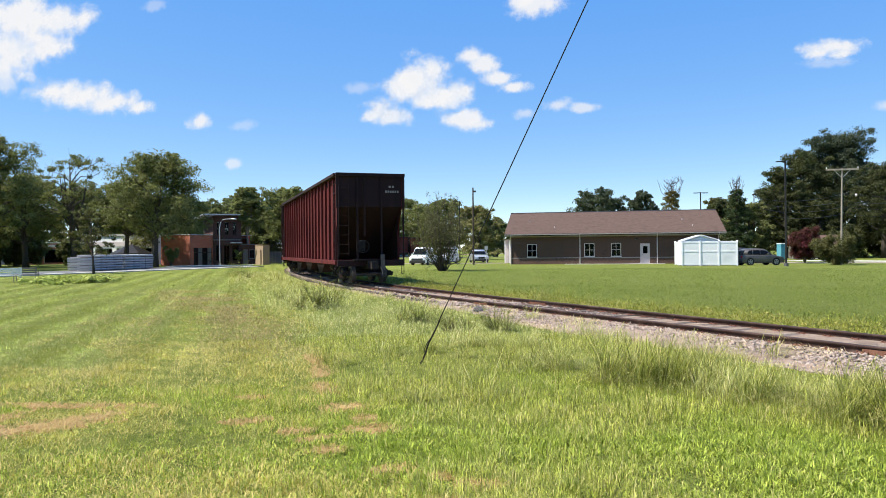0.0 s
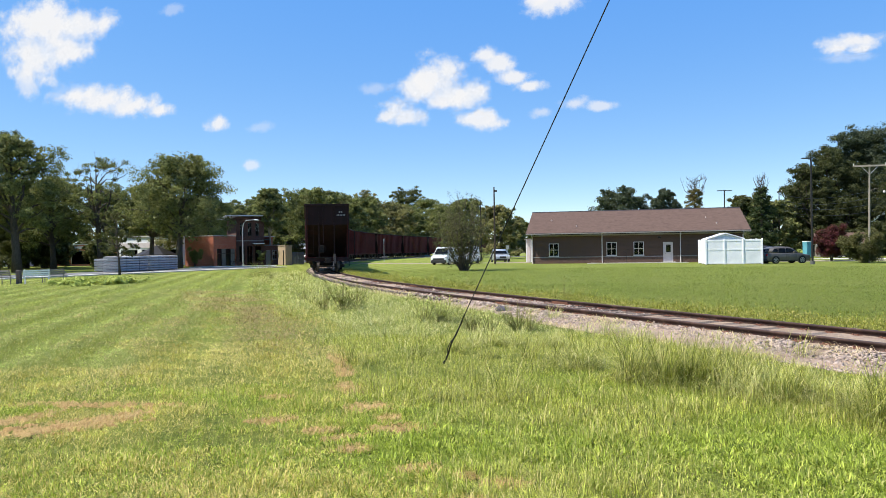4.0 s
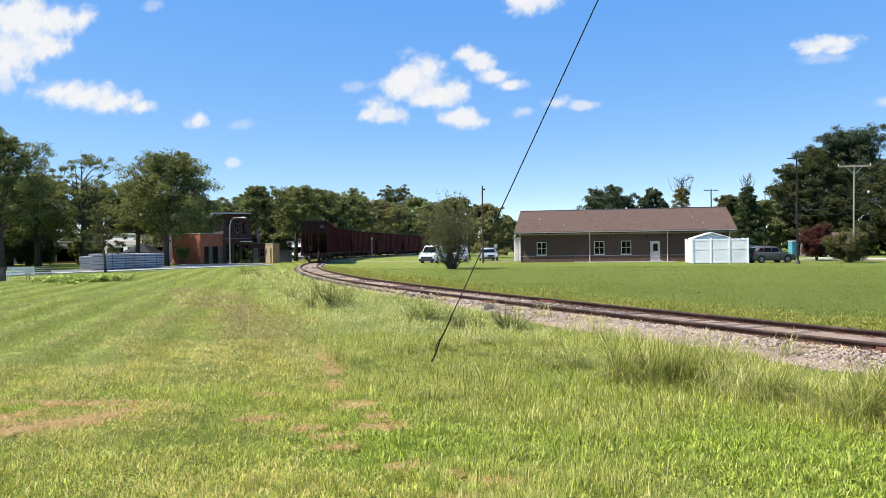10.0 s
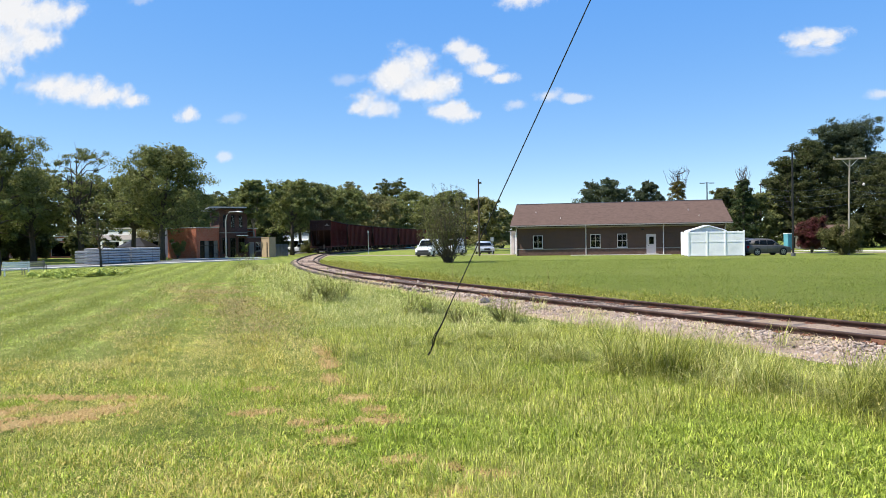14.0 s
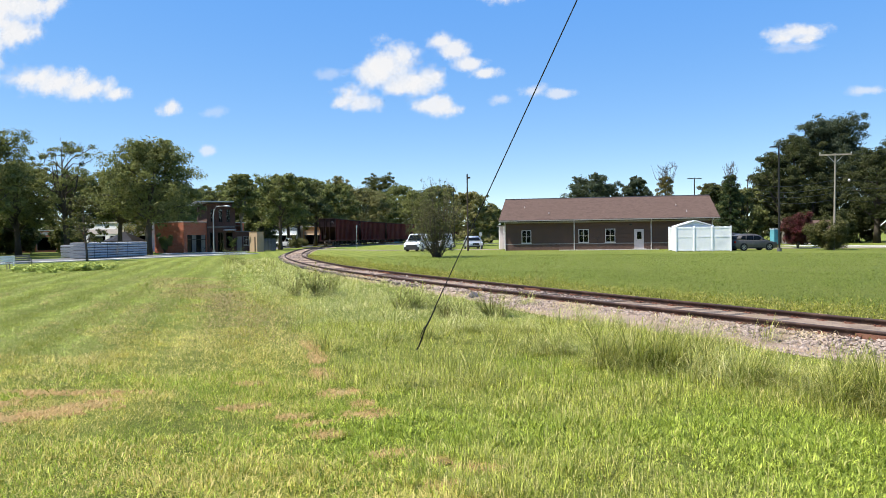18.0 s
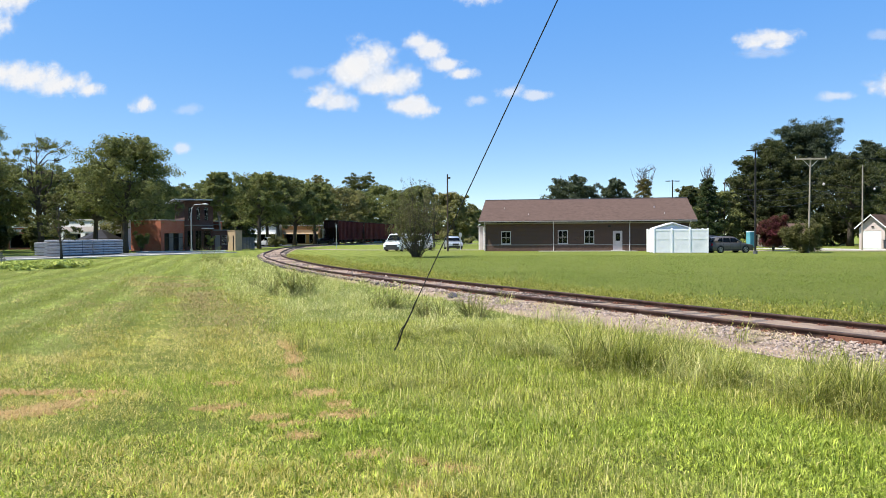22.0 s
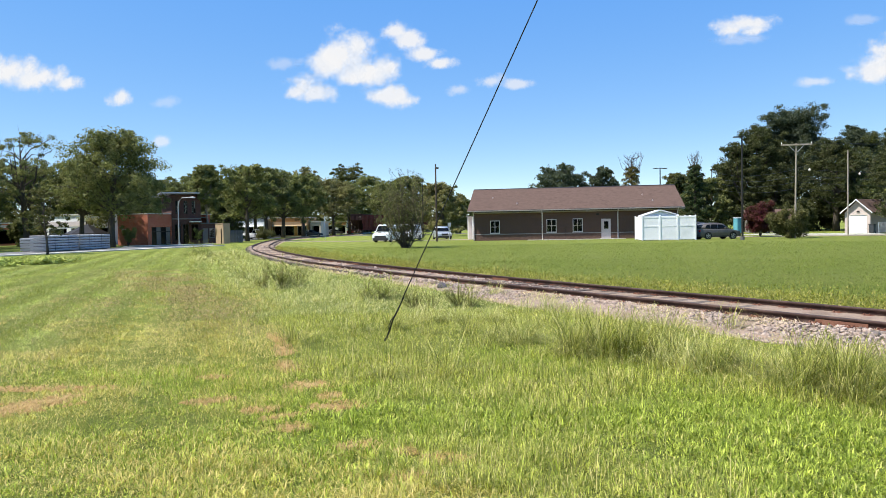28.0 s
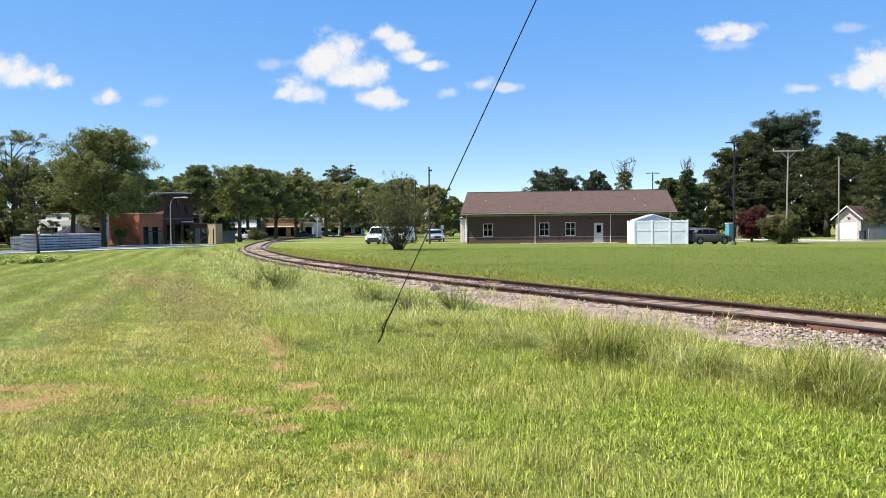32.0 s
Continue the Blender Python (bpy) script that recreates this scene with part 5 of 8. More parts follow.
street_block(-25.0, 221, 0, 9.0, 3.8, M_WHITE, M_ORANGE, "low white shop block far along the street", 3)
street_block(-53.5, 114.6, -20, 12.5, 4.4, M_WHITE, M_TRIM, "white building with pale siding behind the park trees", 3)
street_block(-67, 117, 22, 11, 3.4, M_BRICK_RED, M_TRIM, "low red brick building behind the park trees", 3)
street_block(-100, 108, 12, 16, 4.6, M_GREYWOOD, M_WHITE, "long grey shed building beyond the park", 4)

gaz = thing("picnic_shelter", pose(-44.2, 106.5, 0, 0, 0, 12), "open park picnic shelter with low dark hipped roof", "shelter")
for k in range(6):
    a = k * math.pi / 3
    part("post", rod((2.3 * math.cos(a), 2.3 * math.sin(a), 0), (2.3 * math.cos(a), 2.3 * math.sin(a), 1.75), 0.08), M_BRONZE, gaz)
bm = bmesh.new()
rings = [[bm.verts.new((rr * math.cos(k * math.pi / 3), rr * math.sin(k * math.pi / 3), zz)) for k in range(6)] for rr, zz in ((2.9, 1.55), (2.95, 1.68), (0.25, 2.95))]
for a, b in zip(rings, rings[1:]):
    for k in range(6):
        bm.faces.new((a[k], a[(k + 1) % 6], b[(k + 1) % 6], b[k]))
bm.faces.new(rings[0][::-1])
bm.faces.new(rings[-1])
part("roof", bm, M_BRONZE, gaz, "dark metal hipped roof")
part("finial", rod((0, 0, 2.9), (0, 0, 3.3), 0.05), M_BRONZE, gaz)
part("deck", tube(bmesh.new(), ((0, 0, 0), (0, 0, 0.12)), 2.8, 6), M_CONCRETE, gaz)

# ---- vehicles ----
def vehicle(name, m, length, width, height, kind, colour, label, category="car"):
    """A parked vehicle; it faces -y, its rear is at +y, wheels on z = 0."""
    c = thing(name, m, label, category, "parked vehicles")
    L, W, H = length / 2, width / 2, height
    belt = H * (0.56 if kind == "van" else 0.61)
    clear = 0.22
    if kind == "van":
        lower = [(-L, clear + 0.1), (-L, belt * 0.78), (-L * 0.72, belt * 0.98), (L, belt), (L, clear), (-L + 0.15, clear)]
        upper = [(-L * 0.72, belt * 0.98), (-L * 0.42, H * 0.96), (-L * 0.3, H), (L * 0.96, H), (L, H * 0.95), (L, belt)]
    elif kind == "pickup":
        lower = [(-L, clear + 0.15), (-L, belt * 0.98), (L, belt), (L, clear + 0.1), (-L + 0.15, clear)]
        upper = [(-L * 0.35, belt), (-L * 0.14, H), (L * 0.24, H), (L * 0.36, belt)]
    else:
        lower = [(-L, clear + 0.15), (-L * 0.98, belt * 0.78), (-L * 0.42, belt), (L * 0.95, belt * 1.02), (L * 0.99, belt * 0.62), (L, clear + 0.2), (L - 0.15, clear), (-L + 0.2, clear)]
        upper = [(-L * 0.5, belt - 0.01), (-L * 0.2, H * 0.9), (-L * 0.05, H * 0.97), (L * 0.2, H), (L * 0.52, H * 0.975), (L * 0.76, H * 0.9), (L * 0.95, belt + 0.02)] if kind == "suv" else [(-L * 0.42, belt), (-L * 0.12, H), (L * 0.4, H), (L * 0.78, belt)]
    body = part("body", prism(lower, -W, W, bevel=0.07), colour, c, "", True)
    bm = prism(upper, -W * 0.93, W * 0.93)
    for v in bm.verts:
        if v.co.z > belt + 0.1:
            v.co.x *= 0.86
    bmesh.ops.bevel(bm, geom=[e for e in bm.edges if e.calc_face_angle(0) > 0.3], offset=0.05, segments=2, affect="EDGES")
    part("cabin", bm, colour, c, "", True)
    # glass, a few millimetres proud of the cabin
    ys = [p[0] for p in upper]
    y0, y1 = min(ys), max(ys)
    zt, zb = H - 0.16, belt + 0.05
    for s in (-1, 1):
        def side(z):
            return s * W * (0.93 if z < belt + 0.1 else 0.93 - 0.13 * (z - belt) / (H - belt)) + s * 0.012
        if kind == "suv":
            z1 = H * 0.89
            for quad in (((-0.36, zb), (0.1, zb), (0.1, z1), (-0.13, z1 - 0.03)), ((0.14, zb), (0.46, zb + 0.01), (0.44, z1), (0.14, z1)), ((0.5, zb + 0.03), (0.74, zb + 0.1), (0.63, z1 - 0.03), (0.48, z1))):
                bm = bmesh.new()
                bm.faces.new([bm.verts.new((side(z), q * L, z)) for q, z in quad])
                bmesh.ops.solidify(bm, geom=bm.faces[:], thickness=0.012)
                part("side_window", bm, M_TINT, c)
        cuts = [] if kind == "suv" else [(y0 + (0.62 if kind != "van" else 0.5), -0.1 * L), (-0.04 * L, 0.34 * L)]
        if kind == "pickup":
            cuts = [(y0 + 0.4, -0.02 * L), (0.02 * L, y1 - 0.25)]
        if kind == "van":
            cuts = [(y0 + 0.75, -0.28 * L)]
        for a, b in cuts:
            bm = bmesh.new()
            inset = 0.16
            q = [bm.verts.new(p) for p in ((side(zb), a, zb), (side(zb), b, zb), (side(zt), b, zt), (side(zt), a + inset * 1.6, zt))]
            bm.faces.new(q)
            bmesh.ops.solidify(bm, geom=bm.faces[:], thickness=0.012)
            part("side_window", bm, M_TINT, c)
        for yy in (-L * 0.62, L * 0.6):
            r = 0.34 if kind != "car" else 0.31
            part("wheel_arch", tube(bmesh.new(), ((s * (W + 0.006), yy, r + 0.02), (s * (W - 0.1), yy, r + 0.02)), r * 1.17, 20), M_BLACK, c)
            tyre = part("tyre", tube(bmesh.new(), ((s * (W + 0.01), yy, r), (s * (W - 0.2), yy, r)), r, 20), M_TYRE, c)
            bm = bmesh.new()
            for k in range(5):
                a = k * 1.2566 + 0.3
                u, w2 = Vector((0, math.cos(a), math.sin(a))), Vector((0, -math.sin(a), math.cos(a)))
                o2 = Vector((s * (W + 0.012), yy, r))
                q = [o2 + u * d + w2 * e + Vector((s * x2, 0, 0)) for x2 in (0, 0.018) for d, e in ((0.02, -0.045), (r * 0.64, -0.03), (r * 0.64, 0.03), (0.02, 0.045))]
                vv = [bm.verts.new(p) for p in q]
                for ff in ((0, 1, 2, 3), (7, 6, 5, 4), (0, 4, 5, 1), (1, 5, 6, 2), (2, 6, 7, 3), (3, 7, 4, 0)):
                    bm.faces.new([vv[i] for i in ff])
            for k in range(20):
                a, b = k * 2 * math.pi / 20, (k + 1) * 2 * math.pi / 20
                bm.faces.new([bm.verts.new((s * (W + 0.026), yy + d * math.cos(e), r + d * math.sin(e))) for d, e in ((r * 0.6, a), (r * 0.7, a), (r * 0.7, b), (r * 0.6, b))])
            part("rim", bm, M_RIM, tyre)
        part("sill", boxes((s * W - 0.02, s * W + 0.012, -L * 0.4, L * 0.4, clear + 0.02, clear + 0.13)), M_BLACK, c)
        for yy in ((-0.36, 0.12, 0.47) if kind in ("suv", "car") else (-0.3, 0.02)):
            part("door_seam", boxes((s * W - 0.01, s * W + 0.004, yy * L - 0.007, yy * L + 0.007, clear + 0.16, belt - 0.06)), M_BLACK, c)
        for yy in ((0.02, 0.38) if kind in ("suv", "car") else (-0.06,)):
            part("door_handle", boxes((s * W - 0.005, s * W + 0.03, yy * L, yy * L + 0.2, belt - 0.17, belt - 0.135)), colour, c)
        part("headlamp", boxes((s * W * 0.62 - 0.16, s * W * 0.62 + 0.16, -L - 0.015, -L + 0.12, belt * 0.62, belt * 0.75), bevel=0.015), M_LAMP_CLEAR, c)
        part("tail_lamp", boxes((s * W * 0.84 - 0.1, s * W * 0.84 + 0.1, L - 0.1, L + 0.012, belt * 0.72, belt * 0.94), bevel=0.012), M_LAMP_RED, c)
        part("door_mirror", boxes((s * (W + 0.02), s * (W + 0.2), y0 + 0.55, y0 + 0.68, belt, belt + 0.17), bevel=0.02), colour, c)
    for sign, (ya, za), (yb, zb2) in ((-1, upper[0], upper[1]), (1, upper[-1], upper[-2])):
        if kind == "pickup" and sign > 0:
            continue
        k0, k1 = 0.12, 0.88
        pa = (ya + (yb - ya) * k0, za + (zb2 - za) * k0)
        pb = (ya + (yb - ya) * k1, za + (zb2 - za) * k1)
        bm = bmesh.new()
        off = 0.02
        q = [bm.verts.new(p) for p in ((-W * 0.8, pa[0] + sign * off, pa[1] + off), (W * 0.8, pa[0] + sign * off, pa[1] + off), (W * 0.72, pb[0] + sign * off, pb[1] + off), (-W * 0.72, pb[0] + sign * off, pb[1] + off))]
        bm.faces.new(q)
        bmesh.ops.solidify(bm, geom=bm.faces[:], thickness=0.012)
        part("windscreen" if sign < 0 else "rear_window", bm, M_TINT, c)
    part("front_bumper", boxes((-W * 0.95, W * 0.95, -L - 0.06, -L + 0.1, clear, clear + (0.34 if kind == "van" else 0.26)), bevel=0.04), M_BLACK, c)
    gw, gz = (0.7, 0.3) if kind == "van" else (0.42, 0.5)
    part("grille", boxes((-W * gw, W * gw, -L - 0.03, -L + 0.05, belt * gz, belt * (0.66 if kind == "van" else 0.74)), bevel=0.01), M_BLACK, c)
    part("rear_bumper", boxes((-W * 0.95, W * 0.95, L - 0.1, L + 0.06, clear, clear + 0.24), bevel=0.04), M_BLACK, c)
    part("plate_bar", boxes((-0.15, 0.15, L + 0.061, L + 0.068, clear + 0.08, clear + 0.2)), M_TRIM, c)
    if kind == "pickup":
        part("load_bed", boxes((-W * 0.85, W * 0.85, L * 0.4, L * 0.96, belt - 0.01, belt + 0.012)), M_BLACK, c)
    return c


def facing(x, y, deg):
    return pose(x, y, 0, 0, 0, deg)


vehicle("suv", facing(30.9, 70.6, 98), 4.35, 1.8, 1.62, "suv", M_CAR_GREY, "grey-bronze compact suv parked beside the white fence")
vehicle("van", facing(-1.5, 88.6, -18), 5.6, 2.0, 2.1, "van", M_CAR_WHITE, "white cargo van parked beside the large shrub", "van")
vehicle("van", facing(1.0, 92.6, -18), 5.6, 2.0, 2.15, "van", M_CAR_WHITE, "white cargo van parked behind the large shrub", "van")
vehicle("suv", facing(5.6, 99.5, 6), 4.8, 1.95, 1.75, "suv", M_CAR_SILVER, "silver suv parked on the drive, front on")
vehicle("pickup", facing(-27.0, 141, 82), 5.4, 1.95, 1.8, "pickup", M_CAR_WHITE, "white pickup parked on the side street", "pickup")
vehicle("car", facing(-13.2, 213, 95), 4.6, 1.8, 1.45, "car", M_CAR_RED, "red saloon car parked along the street")
vehicle("car", facing(-18.6, 213, 92), 4.7, 1.8, 1.5, "suv", M_CAR_DARK, "dark suv parked along the street")
vehicle("car", facing(-24.0, 212, 92), 4.6, 1.8, 1.45, "car", M_CAR_SILVER, "silver saloon car parked along the street")
vehicle("car", facing(-20.4, 172, 92), 4.6, 1.8, 1.5, "car", M_CAR_DARK, "dark saloon car parked before the shops")
vehicle("van", facing(-54.5, 73, 70), 5.2, 1.95, 2.0, "suv", M_CAR_SILVER, "silver utility vehicle parked beyond the benches", "car")
vehicle("car", facing(32.6, 78.5, 98), 4.7, 1.85, 1.7, "suv", M_CAR_DARK, "dark suv parked beyond the drive")
vehicle("car", facing(52.4, 97, 70), 4.6, 1.8, 1.5, "car", M_CAR_BLUE, "dark blue car parked under the trees")
vehicle("car", facing(50.5, 96, 75), 4.6, 1.8, 1.5, "car", M_CAR_DARK, "dark saloon car parked under the trees")
toilet = thing("portable_toilet", pose(46.1, 98.0, 0, 0, 0, 10), "teal portable toilet beyond the lamp pole", "portable toilet")
M_TEAL = surface("teal_plastic", (0.08, 0.27, 0.33), (0.12, 0.34, 0.40), 1.5, 30, 0.5)
part("cabin", boxes((-0.45, 0.45, -0.45, 0.45, 0.1, 2.1), bevel=0.03), M_TEAL, toilet)
part("roof", boxes((-0.5, 0.5, -0.5, 0.5, 2.1, 2.2), bevel=0.05), M_WHITE, toilet)
part("door", boxes((-0.34, 0.34, -0.475, -0.452, 0.18, 1.98), bevel=0.008), M_TEAL, toilet)
part("skid", boxes((-0.5, 0.5, -0.5, 0.5, 0, 0.1)), M_BLACK, toilet)

# ---- trees and shrubs ----
def leaf_cloud(centres, radii, per, size, rs, droop=0.0, squash=0.8):
    """Small four-cornered leaves scattered through clumps; returns verts and quads."""
    centres, radii = np.asarray(centres, float), np.asarray(radii, float)
    n = len(centres) * per
    c = np.repeat(centres, per, 0)
    r = np.repeat(radii, per)
    d = rs.normal(size=(n, 3))
    d /= np.linalg.norm(d, axis=1)[:, None] + 1e-9
    rad = r * rs.uniform(0.05, 1.0, n) ** 0.62
    p = c + d * rad[:, None] * np.array([1, 1, squash])
    p[:, 2] -= droop * rad * rs.uniform(0, 1, n)
    # leaves face outward from their clump and up
    nrm = rs.normal(size=(n, 3)) * 0.5 + d * 0.55 + np.array([0, 0, 0.5])
    u = np.cross(nrm, rs.normal(size=(n, 3)))
    u /= np.linalg.norm(u, axis=1)[:, None] + 1e-9
    v = np.cross(nrm, u)
    v /= np.linalg.norm(v, axis=1)[:, None] + 1e-9
    s = size * rs.uniform(0.5, 1.4, n)[:, None]
    u, v = u * s, v * s * 0.45
    verts = np.stack([p - u, p + v * 1.3 + u * 0.2, p + u * 0.9 - v], 1).reshape(-1, 3)
    return verts, np.arange(n * 3).reshape(-1, 3)


def tree(x, y, h, r, seed, leaf=None, bark=None, trunk=0.35, bare=0.28, clumps=150, per=105, size=0.17, sparse=0.0, label="", name="tree", category="tree", lean=0.0, dead_top=False, group="park and street trees", taper=0.0, shell=0.55):
    """A broad-leaved tree: bent tapered trunk, limbs and twigs, a crown of leaf clumps at their ends."""
    rs = np.random.RandomState(seed)
    leaf, bark = leaf or M_LEAF, bark or M_BARK
    per = int(0.62 * per * max(1.0, r / 4.8))
    if y > 125:
        size *= 1.35
    t = thing(name, pose(x, y, 0, 0, 0, rs.uniform(0, 360)), label or "broad green leafy tree with dark trunk on grass", category, group)
    bm = bmesh.new()
    z0 = h * bare
    fork = h * (0.42 if bare < 0.5 else 0.6)
    bend = rs.uniform(-0.03, 0.03, 2) * h + np.array([lean, 0])
    spine = [(0, 0, -0.1), (bend[0] * 0.2, bend[1] * 0.2, fork * 0.35), (bend[0] * 0.6, bend[1] * 0.6, fork * 0.75), (bend[0], bend[1], fork), (bend[0] * 1.2, bend[1] * 1.2, h * 0.72), (bend[0] * 1.3, bend[1] * 1.3, h * 0.95)]
    tube(bm, spine, [trunk * 1.35, trunk, trunk * 0.85, trunk * 0.68, trunk * 0.3, trunk * 0.06], 9)
    # the trunk forks into a few leaders
    for k in range(4):
        a, tilt = k * 1.7 + rs.uniform(-0.4, 0.4), rs.uniform(0.25, 0.5)
        q0 = np.array([bend[0] * 0.9, bend[1] * 0.9, fork * rs.uniform(0.8, 0.98)])
        q2 = np.array([bend[0] + math.cos(a) * r * tilt, bend[1] + math.sin(a) * r * tilt, h * rs.uniform(0.74, 0.9)])
        q1 = q0 * 0.5 + q2 * 0.5 + np.array([math.cos(a), math.sin(a), -0.3]) * r * 0.08
        tube(bm, (q0, q1, q2), [trunk * 0.45, trunk * 0.28, trunk * 0.05], 6, False)
    sp = np.array(spine)
    lobes = []
    n_limb = 16 if r < 6 else 20
    for k in range(n_limb):
        f = (k + rs.uniform(0.1, 0.9)) / n_limb
        a = k * 2.4 + rs.uniform(-0.5, 0.5)
        # limb ends lie on a rounded crown, widest below its middle
        e_rel = min(0.9, 0.02 + 0.86 * f)
        reach = r * math.sqrt(max(0.06, 1 - ((e_rel - 0.4) / 0.62) ** 2)) * rs.uniform(0.5, 0.86) * (1 - taper * e_rel)
        end_z = z0 + (h - z0) * e_rel
        zs = max(z0 * 0.9, min(end_z - reach * 0.55, h * 0.8))
        base = np.array([np.interp(zs, sp[:, 2], sp[:, 0]), np.interp(zs, sp[:, 2], sp[:, 1]), zs])
        end = np.array([base[0] + math.cos(a) * reach, base[1] + math.sin(a) * reach, end_z])
        mid = base * 0.5 + end * 0.5 + np.array([0, 0, rs.uniform(0.0, 0.05) * h])
        lr = trunk * 0.4 * (1 - 0.5 * e_rel)
        tube(bm, (base, mid, end), [lr, lr * 0.62, lr * 0.18], 6, False)
        lobes.append((end, r * rs.uniform(0.3, 0.46) * (1.1 - 0.3 * e_rel), lr))
    top = np.array([sp[-1, 0], sp[-1, 1], h])
    for k in range(3):
        q = r * rs.uniform(0.22, 0.34)
        lobes.append((top + np.array([rs.normal() * r * 0.2, rs.normal() * r * 0.2, -q * rs.uniform(0.8, 1.5)]), q, trunk * 0.15))
    tips, sizes = [], []
    many = max(6, clumps // len(lobes))
    for c, q, lr in lobes:
        q = min(q, max(0.5, (h - c[2]) / 0.78))
        for k in range(many):
            d = rs.normal(size=3)
            d /= np.linalg.norm(d)
            if d[2] < -0.1 and rs.uniform() < 0.65:
                d[2] = -d[2]
            e = c + d * q * rs.uniform(0.4, 1.12) * np.array([1.08, 1.08, 0.85])
            if k % 3 == 0:
                tube(bm, (c, (c + e) / 2 + rs.normal(size=3) * q * 0.08, e), [lr * 0.3, lr * 0.2, lr * 0.05], 4, False)
            tips.append(e)
            sizes.append(q * rs.uniform(0.24, 0.5))
    # clumps on the crown's own rounded outline close it between the lobes
    for k in range(0 if sparse else int(clumps * shell)):
        d = rs.normal(size=3)
        d /= np.linalg.norm(d)
        if d[2] < -0.3:
            d[2] = -d[2]
        u = math.atan2(d[1], d[0])
        q = rs.uniform(0.6, 0.93) + 0.08 * math.sin(3 * u + seed) + 0.06 * math.sin(7 * d[2] + 2 * u)
        q *= 1 - taper * (0.4 + 0.5 * d[2])
        tips.append(np.array([bend[0] + d[0] * r * q, bend[1] + d[1] * r * q, z0 + (h - z0) * (0.42 + d[2] * (0.55 if d[2] > 0 else 0.4) * min(1.0, q + taper * 0.5))]))
        sizes.append(r * rs.uniform(0.1, 0.19))
    tips, sizes = np.array(tips), np.array(sizes)
    if dead_top:
        # bare crooked twigs stand out of the thinned crown
        keep = (tips[:, 2] < h * 0.74) | (rs.uniform(size=len(tips)) < 0.4)
        for c, q, lr in lobes[-9:]:
            for _ in range(3):
                e = c + np.array([rs.normal() * q * 0.6, rs.normal() * q * 0.6, q * rs.uniform(0.35, 0.95)])
                m1 = (c + e) / 2 + rs.normal(size=3) * q * 0.15
                tube(bm, (c, m1, e), [0.04, 0.024, 0.008], 4, False)
                for _ in range(2):
                    tube(bm, (m1, m1 + rs.normal(size=3) * q * 0.3 + [0, 0, q * 0.3]), [0.022, 0.008], 4, False)
        tips, sizes = tips[keep], sizes[keep]
    if sparse:
        keep = rs.uniform(size=len(tips)) > sparse
        tips, sizes = tips[keep], sizes[keep] * 0.9
    part("trunk", bm, bark, t, "", True)
    v, f = leaf_cloud(tips, sizes, per, size, rs, 0.12, 0.62)
    if not sparse:
        # larger shaded leaves fill the inside of the crown
        inner = np.array([c * 0.74 + np.array([bend[0], bend[1], c[2]]) * 0.26 + rs.normal(size=3) * q * 0.2 for c, q, _ in lobes for _ in range(4)])
        v2, f2 = leaf_cloud(inner, np.full(len(inner), r * 0.22), 64, 0.22, rs)
        v, f = np.vstack([v, v2]), np.vstack([f, f2 + len(v)])
    from_arrays("crown", v, f, leaf, t)
    return t


def shrub(x, y, h, r, seed, leaf, label, stems=9, per=230, size=0.085, clumps=46, name="shrub", spread=1.0, base=0.12):
    rs = np.random.RandomState(seed)
    t = thing(name, pose(x, y, 0), label, "shrub", "garden shrubs")
    bm = bmesh.new()
    tips, sizes = [], []
    for k in range(stems):
        a = k * 2.4 + rs.uniform(-0.3, 0.3)
        rr = r * rs.uniform(0.3, 0.9) * spread
        e = np.array([math.cos(a) * rr, math.sin(a) * rr, h * rs.uniform(0.7, 0.98)])
        m = e * 0.5 + np.array([0, 0, h * 0.08])
        tube(bm, ((0.05 * math.cos(a), 0.05 * math.sin(a), -0.05), m, e), [0.035, 0.025, 0.006], 5, False)
        for q in (0.5, 0.7, 0.85, 1.0):
            tips.append(e * q + rs.normal(size=3) * r * 0.1)
            sizes.append(r * rs.uniform(0.18, 0.3))
    while len(tips) < clumps:
        d = rs.normal(size=3)
        d /= np.linalg.norm(d)
        tips.append(np.array([d[0] * r * 0.75, d[1] * r * 0.75, h * (0.5 + base / 2) + d[2] * h * (0.42 - base / 2)]))
        sizes.append(r * rs.uniform(0.16, 0.3))
    part("woody_frame", bm, M_BARK, t)
    v, f = leaf_cloud(tips, sizes, per, size, rs, 0.1, 0.9)
    v[:, 2] = np.maximum(v[:, 2], 0.02)
    from_arrays("foliage", v, f, leaf, t)
    return t


